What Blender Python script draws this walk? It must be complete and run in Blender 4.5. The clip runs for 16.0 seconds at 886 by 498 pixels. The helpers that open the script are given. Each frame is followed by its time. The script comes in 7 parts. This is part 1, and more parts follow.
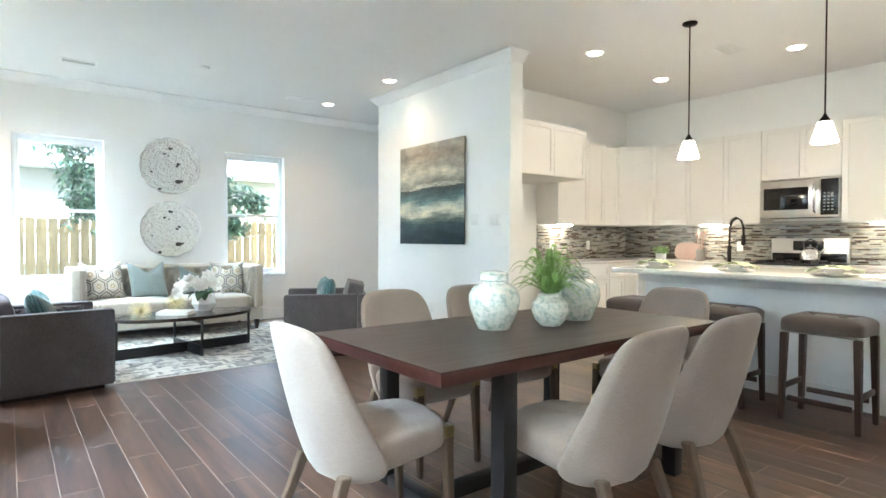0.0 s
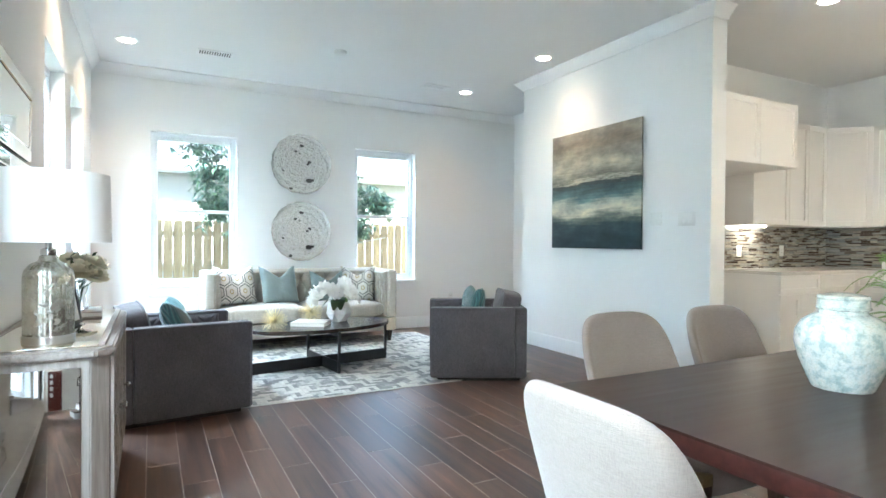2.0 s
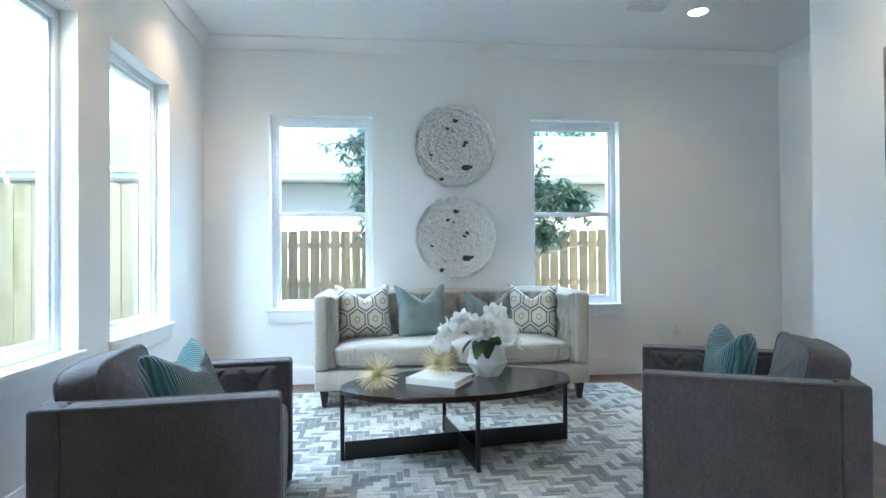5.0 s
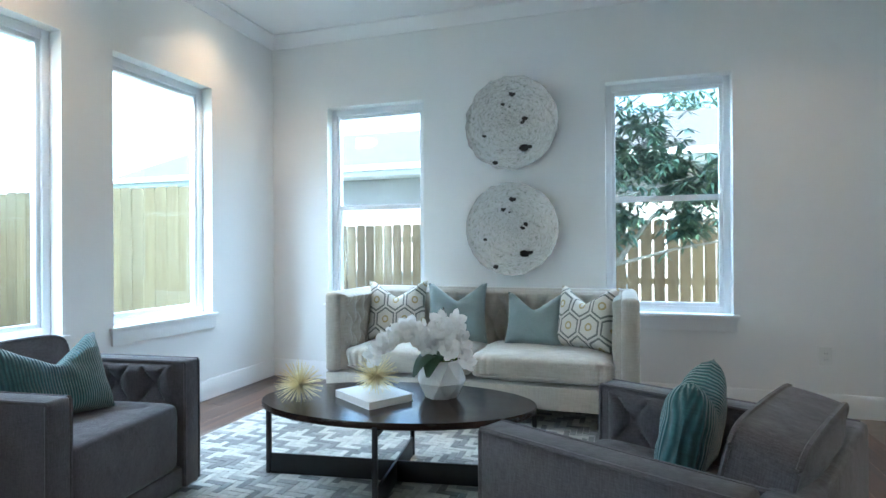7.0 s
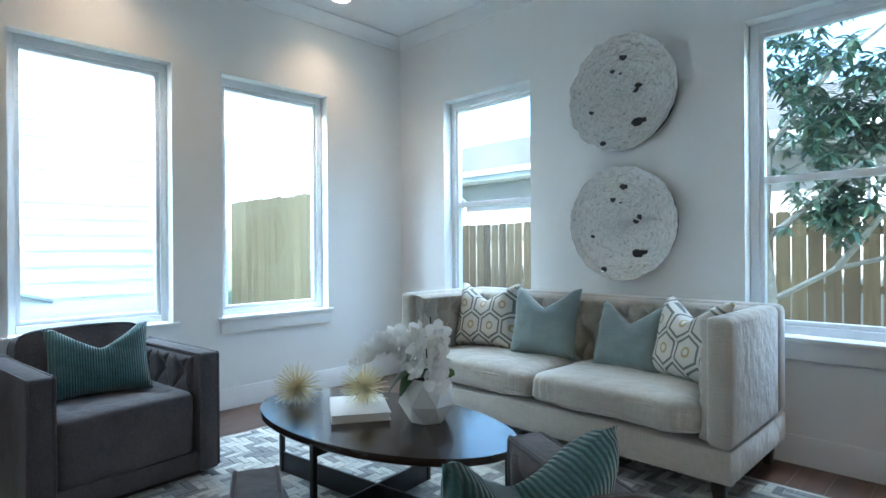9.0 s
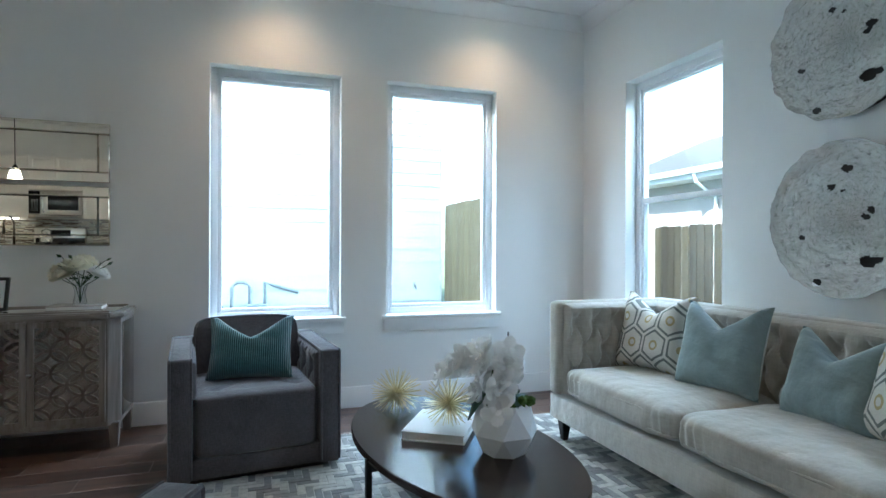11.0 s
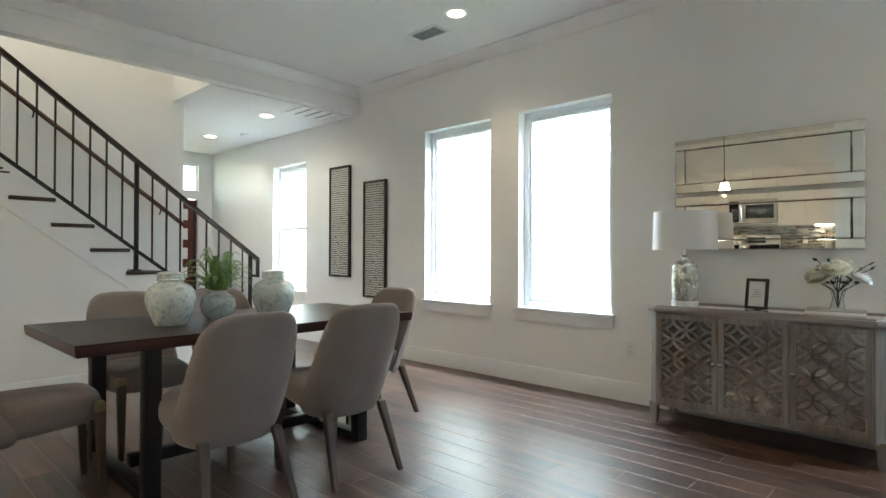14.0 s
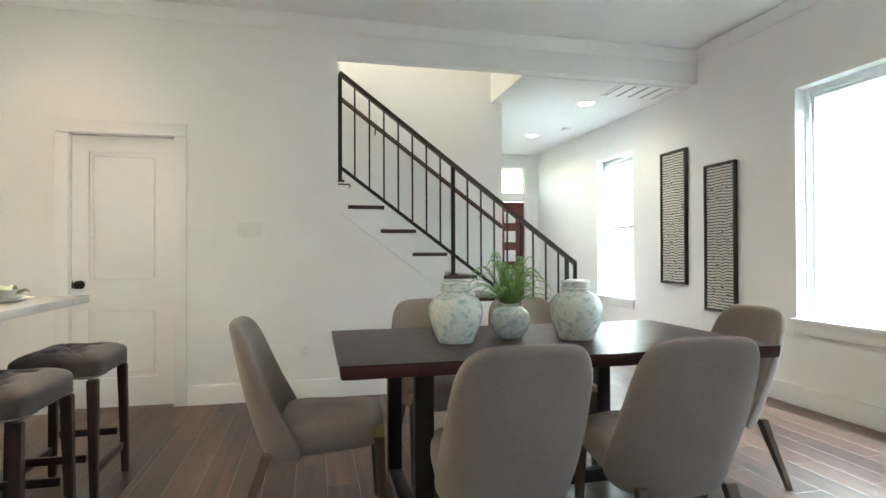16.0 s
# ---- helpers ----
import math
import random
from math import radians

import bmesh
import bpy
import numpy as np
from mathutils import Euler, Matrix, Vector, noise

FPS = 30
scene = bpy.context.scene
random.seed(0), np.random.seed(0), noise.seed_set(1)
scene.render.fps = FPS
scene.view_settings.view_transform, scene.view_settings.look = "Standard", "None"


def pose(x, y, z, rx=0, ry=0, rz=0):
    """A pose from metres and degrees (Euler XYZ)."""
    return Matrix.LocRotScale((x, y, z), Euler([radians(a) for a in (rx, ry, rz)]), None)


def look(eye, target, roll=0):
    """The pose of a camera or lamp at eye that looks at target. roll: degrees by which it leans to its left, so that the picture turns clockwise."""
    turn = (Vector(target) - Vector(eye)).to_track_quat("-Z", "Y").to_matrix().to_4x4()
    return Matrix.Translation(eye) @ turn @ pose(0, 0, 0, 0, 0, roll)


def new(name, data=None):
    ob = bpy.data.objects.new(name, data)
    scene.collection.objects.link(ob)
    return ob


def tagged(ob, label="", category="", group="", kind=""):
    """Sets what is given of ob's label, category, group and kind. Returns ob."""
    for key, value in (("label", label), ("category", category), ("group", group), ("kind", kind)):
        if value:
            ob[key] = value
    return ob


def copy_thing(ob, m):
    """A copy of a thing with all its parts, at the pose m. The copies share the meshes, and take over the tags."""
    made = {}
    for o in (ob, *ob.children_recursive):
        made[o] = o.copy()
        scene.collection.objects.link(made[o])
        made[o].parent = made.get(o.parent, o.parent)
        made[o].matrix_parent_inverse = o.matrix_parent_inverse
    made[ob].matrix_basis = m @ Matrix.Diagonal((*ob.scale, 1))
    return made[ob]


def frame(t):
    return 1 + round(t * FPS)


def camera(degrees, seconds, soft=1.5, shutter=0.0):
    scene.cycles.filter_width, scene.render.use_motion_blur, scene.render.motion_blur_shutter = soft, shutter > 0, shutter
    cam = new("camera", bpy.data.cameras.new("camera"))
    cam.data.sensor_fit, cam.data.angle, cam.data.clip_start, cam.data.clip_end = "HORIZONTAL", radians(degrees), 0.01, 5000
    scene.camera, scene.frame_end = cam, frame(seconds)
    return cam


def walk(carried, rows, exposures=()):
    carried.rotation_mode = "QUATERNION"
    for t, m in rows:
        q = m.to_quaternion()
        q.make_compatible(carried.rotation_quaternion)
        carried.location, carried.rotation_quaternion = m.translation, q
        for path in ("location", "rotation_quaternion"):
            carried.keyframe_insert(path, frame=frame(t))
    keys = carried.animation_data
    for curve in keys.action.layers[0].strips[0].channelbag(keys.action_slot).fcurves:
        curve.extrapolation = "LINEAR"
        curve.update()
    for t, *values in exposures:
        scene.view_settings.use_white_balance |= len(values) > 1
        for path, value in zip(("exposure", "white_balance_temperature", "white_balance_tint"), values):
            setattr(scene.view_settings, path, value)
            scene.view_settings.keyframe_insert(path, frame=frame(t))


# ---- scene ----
cam = camera(77.1, 16.0)
PATH = [
    (0, (0.514, 0.017, 1.178), (1.748, 1.591, 1.142), 0.2),
    (0.5, (0.502, 0.151, 1.163), (1.64, 1.795, 1.132), 0.3),
    (1, (0.488, 0.35, 1.151), (1.548, 2.046, 1.12), 0.3),
    (1.5, (0.529, 0.677, 1.157), (1.521, 2.413, 1.127), 0.2),
    (2, (0.561, 1.072, 1.166), (1.491, 2.842, 1.143), 0.4),
    (2.5, (0.642, 1.46, 1.149), (1.531, 3.251, 1.138), 0.3),
    (3, (0.724, 1.844, 1.154), (1.567, 3.658, 1.147), -0.0),
    (3.5, (0.839, 2.186, 1.141), (1.596, 4.038, 1.144), -0.1),
    (4, (1.042, 2.485, 1.123), (1.629, 4.397, 1.144), -0.4),
    (4.5, (1.256, 2.752, 1.121), (1.666, 4.709, 1.147), -0.4),
    (6.8, (2.895, 3.581, 1.136), (2.351, 5.506, 1.14), -0.5),
    (7, (3.025, 3.654, 1.134), (2.41, 5.558, 1.135), -0.3),
    (7.5, (3.346, 3.844, 1.126), (2.543, 5.676, 1.125), -0.2),
    (8, (3.582, 4.112, 1.134), (2.582, 5.844, 1.123), -0.1),
    (8.5, (3.769, 4.386, 1.133), (2.559, 5.978, 1.125), -0.0),
    (8.7, (3.828, 4.486, 1.135), (2.531, 6.009, 1.129), -0.2),
    (10.8, (4.035, 5.396, 1.15), (2.171, 6.122, 1.147), 0.3),
    (11, (4.024, 5.412, 1.147), (2.129, 6.049, 1.147), 0.2),
    (11.5, (4.019, 5.4, 1.144), (2.044, 5.716, 1.154), 0.2),
    (12, (4.043, 5.359, 1.139), (2.046, 5.251, 1.153), 0.2),
    (12.5, (4.056, 5.277, 1.143), (2.123, 4.765, 1.158), 0.1),
    (13, (4.064, 5.149, 1.129), (2.249, 4.309, 1.145), 0.2),
    (13.5, (4.07, 5.037, 1.121), (2.411, 3.92, 1.139), 0.2),
    (14, (4.075, 4.956, 1.123), (2.616, 3.587, 1.141), 0.2),
    (14.5, (3.975, 4.917, 1.13), (2.772, 3.319, 1.144), -0.0),
    (15, (3.819, 4.813, 1.139), (2.89, 3.042, 1.151), -0.2),
    (15.5, (3.678, 4.584, 1.151), (2.988, 2.707, 1.162), -0.1),
    (16, (3.547, 4.363, 1.144), (3.096, 2.415, 1.164), -0.2),
]
EXPOSURES = [(0, 4.08, 6100, 3), (2.5, 3.8, 5700, 2), (4.5, 3.34, 5450, 1), (7, 3.05, 5400, 0), (8.5, 2.82, 5350, 0), (11, 2.65, 5400, 0), (12.5, 2.9, 5700, 0), (14.5, 3.3, 6300, 2), (16, 3.65, 6150, 2)]
walk(cam, [(t, look(eye, target, roll)) for t, eye, target, roll in PATH],
     exposures=EXPOSURES)

# ---- world, sun, lamps ----
world = bpy.data.worlds.new("world")
scene.world = world
world.use_nodes = True
wn = world.node_tree.nodes
sky = wn.new("ShaderNodeTexSky")
sky.sky_type = "NISHITA"
sky.sun_disc = False
sky.sun_elevation, sky.sun_rotation = radians(41), radians(145)
sky.air_density, sky.dust_density = 1.0, 1.6
wn["Background"].inputs["Strength"].default_value = 0.15
world.node_tree.links.new(sky.outputs[0], wn["Background"].inputs["Color"])
sun_data = bpy.data.lights.new("sun", "SUN")
sun_data.energy, sun_data.angle, sun_data.color = 5.0, radians(0.6), (1.0, 0.95, 0.88)
sun = new("sun", sun_data)
sun.matrix_world = look((4.5, -6.5, 7.0), (0, 0, 0))

CEIL = 3.05
WARM = (1.0, 0.77, 0.53)


def spot(x, y, z, watts, angle, colour=WARM):
    d = bpy.data.lights.new("can_lamp", "SPOT")
    d.energy, d.color, d.spot_size, d.spot_blend, d.shadow_soft_size = watts, colour, radians(angle), 1.0, 0.07
    o = new("can_lamp", d)
    o.matrix_world = pose(x, y, z)
    return o


def point_lamp(x, y, z, watts, size=0.04, colour=WARM):
    d = bpy.data.lights.new("point_lamp", "POINT")
    d.energy, d.color, d.shadow_soft_size = watts, colour, size
    o = new("point_lamp", d)
    o.matrix_world = pose(x, y, z)
    return o


CANS = [(0.36, 5.55), (0.36, 7.1), (4.05, 7.13), (4.09, 5.62), (0.78, 2.0), (5.17, 3.5), (6.53, 3.58), (6.55, 2.18), (5.2, 0.35)]
for cx, cy in CANS:
    spot(cx, cy, CEIL - 0.03, 1.7 if cx > 5 else ((3.2 if cx > 2 else 4.6) if cy > 4 else 6.5), 128, (1.0, 0.62, 0.36) if cy > 4 and cx < 5 else ((1.0, 0.68, 0.45) if cx > 5 else WARM))
for cx, cy in [(0.73, -1.04), (0.67, -2.68)]:
    spot(cx, cy, 2.72, 4.5, 165, (1.0, 0.88, 0.72))
# added fill lamp that brightens the stairwell; no fixture stands here
point_lamp(3.6, -0.75, 4.6, 5, 0.1, (1.0, 0.84, 0.66))
for py in (2.51, 1.49):
    point_lamp(5.17, py, 1.86, 1.2)


def strip(x, y, z, sx, sy, watts):
    d = bpy.data.lights.new("strip_lamp", "AREA")
    d.shape, d.size, d.size_y, d.energy, d.color = "RECTANGLE", sx, sy, watts, WARM
    o = new("strip_lamp", d)
    o.matrix_world = pose(x, y, z)
    return o


strip(6.2, 4.72, 1.345, 0.25, 0.04, 0.11)
strip(7.6, 3.5, 1.345, 0.04, 0.25, 0.11)
strip(7.6, 1.7, 1.345, 0.04, 0.25, 0.11)


def sky_lamp(eye, target, wide, watts):
    """Stands in for the sky's light that falls through a window."""
    d = bpy.data.lights.new("sky_lamp", "AREA")
    d.shape, d.size, d.size_y, d.energy, d.color = "RECTANGLE", wide, 0.7, watts, (0.74, 0.87, 1.0)
    o = new("sky_lamp", d)
    o.matrix_world = look(eye, target)
    return o


for wy in (5.55, 6.77, 2.50, 1.30):
    sky_lamp((-0.52, wy, 2.98), (1.0, wy, 1.1), 0.85, 32 if wy < 4 else 24)
sky_lamp((-0.52, -1.74, 2.80), (1.0, -1.74, 1.0), 0.8, 140)
for wx in (1.01, 3.34):
    sky_lamp((wx, 8.45, 2.82), (wx, 6.2, 0.9), 0.85, 24 if wx < 2 else 16)

# ---- materials ----
def link(t, a, b):
    t.links.new(a, b)


def principled(name, rough=0.5, metal=0.0):
    m = bpy.data.materials.new(name)
    m.use_nodes = True
    b = m.node_tree.nodes["Principled BSDF"]
    b.inputs["Roughness"].default_value, b.inputs["Metallic"].default_value = rough, metal
    return m, m.node_tree, b


def coords(t, scale=(1, 1, 1), rot=(0, 0, 0), kind="Object"):
    tc, mp = t.nodes.new("ShaderNodeTexCoord"), t.nodes.new("ShaderNodeMapping")
    mp.inputs["Scale"].default_value, mp.inputs["Rotation"].default_value = scale, rot
    link(t, tc.outputs[kind], mp.inputs["Vector"])
    return mp.outputs[0]


def noise_tex(t, vec, scale, detail=4.0, rough=0.55):
    n = t.nodes.new("ShaderNodeTexNoise")
    n.inputs["Scale"].default_value, n.inputs["Detail"].default_value, n.inputs["Roughness"].default_value = scale, detail, rough
    link(t, vec, n.inputs["Vector"])
    return n.outputs["Fac"]


def ramp(t, fac, stops):
    r = t.nodes.new("ShaderNodeValToRGB")
    e = r.color_ramp.elements
    while len(e) < len(stops):
        e.new(0.5)
    for k, (p, c) in enumerate(stops):
        e[k].position, e[k].color = p, (*c, 1)
    link(t, fac, r.inputs[0])
    return r.outputs[0]


def mix(t, a, b, fac, mode="MIX"):
    n = t.nodes.new("ShaderNodeMix")
    n.data_type, n.blend_type = "RGBA", mode
    for sock, v in ((n.inputs[0], fac), (n.inputs[6], a), (n.inputs[7], b)):
        if isinstance(v, (int, float)):
            sock.default_value = v
        elif isinstance(v, tuple):
            sock.default_value = (*v, 1)
        else:
            link(t, v, sock)
    return n.outputs[2]


def mth(t, op, a, b=0.0, c=0.0):
    n = t.nodes.new("ShaderNodeMath")
    n.operation = op
    for k, v in enumerate((a, b, c)):
        if isinstance(v, (int, float)):
            n.inputs[k].default_value = v
        else:
            link(t, v, n.inputs[k])
    return n.outputs[0]


def bump(t, b, height, strength, dist=0.01):
    n = t.nodes.new("ShaderNodeBump")
    n.inputs["Strength"].default_value, n.inputs["Distance"].default_value = strength, dist
    link(t, height, n.inputs["Height"])
    link(t, n.outputs[0], b.inputs["Normal"])


def plain(name, colour, rough=0.5, metal=0.0, vary=0.08, scale=6.0, grain=120.0, bmp=0.1, kind="Object"):
    """A surface of one colour with blotches, fine grain and a fine relief."""
    m, t, b = principled(name, rough, metal)
    v = coords(t, kind=kind)
    lo, hi = tuple(c * (1 - vary) for c in colour), tuple(min(1, c * (1 + vary)) for c in colour)
    big = ramp(t, noise_tex(t, v, scale), [(0.3, lo), (0.7, hi)])
    fine = noise_tex(t, v, grain, 2)
    col = mix(t, big, ramp(t, fine, [(0.3, lo), (0.7, hi)]), 0.35)
    link(t, col, b.inputs["Base Color"])
    rr = t.nodes.new("ShaderNodeMapRange")
    rr.inputs["To Min"].default_value, rr.inputs["To Max"].default_value = max(0.02, rough - 0.06), min(1, rough + 0.06)
    link(t, noise_tex(t, v, scale * 2.3), rr.inputs["Value"])
    link(t, rr.outputs[0], b.inputs["Roughness"])
    if bmp:
        bump(t, b, fine, bmp, 0.002)
    return m


def fabric(name, colour, weave=420.0, vary=0.16, sheen=0.3, bmp=0.5, crumple=0.0):
    """Woven cloth: crossed threads, slubs and soft sheen."""
    m, t, b = principled(name, 0.92)
    v = coords(t)
    a = noise_tex(t, coords(t, (0.12, 0.12, 1)), weave, 2)
    c = noise_tex(t, coords(t, (1, 1, 0.12)), weave, 2)
    th = mth(t, "MULTIPLY", mth(t, "ADD", a, c), 0.5)
    lo, hi = tuple(x * (1 - vary) for x in colour), tuple(min(1, x * (1 + vary)) for x in colour)
    col = mix(t, ramp(t, th, [(0.35, lo), (0.65, hi)]), ramp(t, noise_tex(t, v, 5), [(0.3, lo), (0.7, hi)]), 0.35)
    link(t, col, b.inputs["Base Color"])
    b.inputs["Sheen Weight"].default_value = sheen
    bump(t, b, th, bmp, 0.003)
    if crumple:
        big = t.nodes.new("ShaderNodeBump")
        big.inputs["Strength"].default_value, big.inputs["Distance"].default_value = crumple, 0.03
        link(t, noise_tex(t, v, 13, 3, 0.45), big.inputs["Height"])
        fine = b.inputs["Normal"].links[0].from_node
        link(t, big.outputs[0], fine.inputs["Normal"])
    return m


def wood(name, dark, light, rough=0.35, along="y", scale=1.0, coat=0.0, rnd=False, tones=1.0):
    m, t, b = principled(name, rough)
    s = {"x": (0.06, 1, 1), "y": (1, 0.06, 1), "z": (1, 1, 0.06)}[along]
    v = coords(t, tuple(q * scale for q in s))
    if rnd:
        oi, ad = t.nodes.new("ShaderNodeObjectInfo"), t.nodes.new("ShaderNodeVectorMath")
        ad.operation = "ADD"
        k = t.nodes.new("ShaderNodeCombineXYZ")
        r7 = mth(t, "MULTIPLY", oi.outputs["Random"], 37.0)
        link(t, r7, k.inputs[0]), link(t, r7, k.inputs[1])
        link(t, v, ad.inputs[0]), link(t, k.outputs[0], ad.inputs[1])
        v = ad.outputs[0]
    g = noise_tex(t, v, 34, 6, 0.62)
    w = noise_tex(t, v, 7, 3)
    f = mth(t, "ADD", mth(t, "MULTIPLY", g, 0.6), mth(t, "MULTIPLY", w, 0.4))
    mid = tuple((p + q) / 2 for p, q in zip(dark, light))
    col = ramp(t, f, [(0.38, dark), (0.51, tuple(p * 0.62 + q * 0.38 for p, q in zip(dark, light))), (0.585, mid), (0.66, light)] if rnd else [(0.34, dark), (0.5, mid), (0.68, light)])
    if rnd:
        tone = ramp(t, oi.outputs["Random"], [(0.0, (1 - 0.34 * tones, 1 - 0.38 * tones, 1 - 0.36 * tones)), (0.5, (1.0, 1 - 0.04 * tones, 1 - 0.04 * tones)), (1.0, (1 + 0.28 * tones, 1 + 0.24 * tones, 1 + 0.18 * tones))])
        col = mix(t, col, tone, 1.0, "MULTIPLY")
    link(t, col, b.inputs["Base Color"])
    rr = t.nodes.new("ShaderNodeMapRange")
    rr.inputs["To Min"].default_value, rr.inputs["To Max"].default_value = rough - 0.07, rough + 0.12
    link(t, g, rr.inputs["Value"])
    link(t, rr.outputs[0], b.inputs["Roughness"])
    b.inputs["Coat Weight"].default_value, b.inputs["Coat Roughness"].default_value = coat, 0.32
    bump(t, b, g, 0.06, 0.002)
    return m


def glow(name, colour, strength):
    m, t, b = principled(name, 0.4)
    b.inputs["Base Color"].default_value = (*colour, 1)
    b.inputs["Emission Color"].default_value, b.inputs["Emission Strength"].default_value = (*colour, 1), strength
    return m


def clear_pane(name):
    m = bpy.data.materials.new(name)
    m.use_nodes = True
    t = m.node_tree
    t.nodes.clear()
    out, mx, tr, gl, fr = (t.nodes.new(k) for k in ("ShaderNodeOutputMaterial", "ShaderNodeMixShader", "ShaderNodeBsdfTransparent", "ShaderNodeBsdfGlossy", "ShaderNodeLayerWeight"))
    gl.inputs["Roughness"].default_value = 0.02
    tr.inputs["Color"].default_value = (0.93, 0.97, 0.96, 1)
    gloss = mth(t, "ADD", mth(t, "MULTIPLY", mth(t, "POWER", fr.outputs["Facing"], 4.0), 0.5), 0.02)
    link(t, gloss, mx.inputs[0]), link(t, tr.outputs[0], mx.inputs[1]), link(t, gl.outputs[0], mx.inputs[2]), link(t, mx.outputs[0], out.inputs[0])
    return m


def island_mix(name, stops, rough=0.4, grain=60.0, bmp=0.2):
    """Each loose piece of the mesh takes its own colour out of the stops."""
    m, t, b = principled(name, rough)
    ge = t.nodes.new("ShaderNodeNewGeometry")
    c = ramp(t, ge.outputs["Random Per Island"], stops)
    n = noise_tex(t, coords(t), grain, 3)
    link(t, mix(t, c, ramp(t, n, [(0.3, (0.75, 0.75, 0.75)), (0.7, (1.15, 1.15, 1.15))]), 0.7, "MULTIPLY"), b.inputs["Base Color"])
    bump(t, b, n, bmp, 0.002)
    return m


M = {}
M["wall"] = plain("wall_paint", (0.86, 0.86, 0.85), 0.72, vary=0.012, scale=1.5, grain=260, bmp=0.12)
M["ceil"] = plain("ceiling_paint", (0.84, 0.84, 0.84), 0.85, vary=0.012, scale=1.5, grain=260, bmp=0.1)
M["trim"] = plain("trim_paint", (0.86, 0.86, 0.86), 0.38, vary=0.012, scale=3, grain=90, bmp=0.03)
M["vinyl"] = plain("window_vinyl", (0.84, 0.85, 0.87), 0.3, vary=0.01, scale=3, grain=80, bmp=0.02)
M["pane"] = clear_pane("window_glass")
M["grout"] = plain("floor_grout", (0.32, 0.28, 0.24), 0.9, vary=0.15, scale=9)
M["plank"] = wood("plank_tile", (0.024, 0.0098, 0.0078), (0.21, 0.120, 0.078), 0.42, "y", 0.5, 0.42, True)
M["plank"].node_tree.nodes["Principled BSDF"].inputs["Specular IOR Level"].default_value = 0.35
M["table"] = wood("table_wood", (0.020, 0.0105, 0.0085), (0.050, 0.026, 0.020), 0.31, "x", 1.2)
M["table"].node_tree.nodes["Principled BSDF"].inputs["Specular IOR Level"].default_value = 0.3
M["table_edge"] = wood("table_edge_wood", (0.028, 0.009, 0.008), (0.085, 0.026, 0.020), 0.3, "x", 1.0)
M["coffee"] = wood("coffee_top_wood", (0.012, 0.008, 0.007), (0.040, 0.025, 0.020), 0.15, "x", 0.8)
M["black"] = plain("black_steel", (0.018, 0.018, 0.02), 0.42, 0.3, vary=0.2, scale=8)
M["iron"] = plain("rail_iron", (0.022, 0.019, 0.018), 0.45, 0.4, vary=0.2, scale=8)
M["rail"] = wood("rail_wood", (0.018, 0.009, 0.006), (0.06, 0.03, 0.02), 0.3, "x")
M["brown_rail"] = wood("brown_rail_wood", (0.055, 0.026, 0.018), (0.13, 0.066, 0.045), 0.35, "x")
M["tread"] = wood("tread_wood", (0.02, 0.011, 0.008), (0.07, 0.04, 0.028), 0.3, "y")
M["linen"] = fabric("chair_linen", (0.29, 0.238, 0.21))
M["chair_leg"] = wood("chair_leg_wood", (0.055, 0.036, 0.026), (0.16, 0.112, 0.078), 0.5, "z")
M["brass"] = plain("aged_brass", (0.38, 0.30, 0.17), 0.36, 1.0, vary=0.15)
M["gold"] = plain("gold_spikes", (0.80, 0.70, 0.42), 0.32, 0.75, vary=0.1)
M["velvet"] = fabric("sofa_velvet", (0.44, 0.405, 0.345), 120, 0.13, 0.7, 0.15, 0.45)
M["grey"] = fabric("armchair_tweed", (0.088, 0.080, 0.088), 330, 0.45, 0.25, 0.7, 0.25)


def ribbed(m, pitch):
    """Adds raised ribs to a cloth, patchily paler along their tops and darker between."""
    t = m.node_tree
    b = t.nodes["Principled BSDF"]
    sp = t.nodes.new("ShaderNodeSeparateXYZ")
    link(t, coords(t), sp.inputs[0])
    wob = mth(t, "MULTIPLY", noise_tex(t, coords(t), 14, 2), 1.4)
    rib = mth(t, "MULTIPLY_ADD", mth(t, "SINE", mth(t, "ADD", mth(t, "MULTIPLY", sp.outputs[0], 6.2832 / pitch), wob)), 0.5, 0.5)
    patch = noise_tex(t, coords(t), 30, 3)
    k = mth(t, "MULTIPLY", rib, patch)
    col = b.inputs["Base Color"].links[0].from_socket
    link(t, mix(t, col, ramp(t, k, [(0.05, (0.75, 0.77, 0.78)), (0.3, (1, 1, 1)), (0.55, (1.5, 1.45, 1.4))]), 1.0, "MULTIPLY"), b.inputs["Base Color"])
    fine = b.inputs["Normal"].links[0].from_node
    n = t.nodes.new("ShaderNodeBump")
    n.inputs["Strength"].default_value, n.inputs["Distance"].default_value = 0.7, 0.006
    link(t, rib, n.inputs["Height"]), link(t, fine.outputs[0], n.inputs["Normal"]), link(t, n.outputs[0], b.inputs["Normal"])
    return m


M["teal"] = ribbed(fabric("teal_cloth", (0.058, 0.148, 0.162), 160, 0.25, 0.5, 0.6, 0.3), 0.011)
M["blue"] = fabric("blue_grey_cloth", (0.22, 0.285, 0.29), 300, 0.08, 0.5, 0.25, 0.45)
M["espresso"] = wood("espresso_wood", (0.010, 0.006, 0.005), (0.03, 0.018, 0.014), 0.35, "z")
M["stool"] = fabric("stool_cloth", (0.090, 0.066, 0.056), 300, 0.2, 0.3, 0.4)
M["stool_leg"] = wood("stool_leg_wood", (0.022, 0.010, 0.008), (0.075, 0.034, 0.026), 0.4, "z")
M["nail"] = plain("nail_metal", (0.6, 0.58, 0.54), 0.25, 1.0)
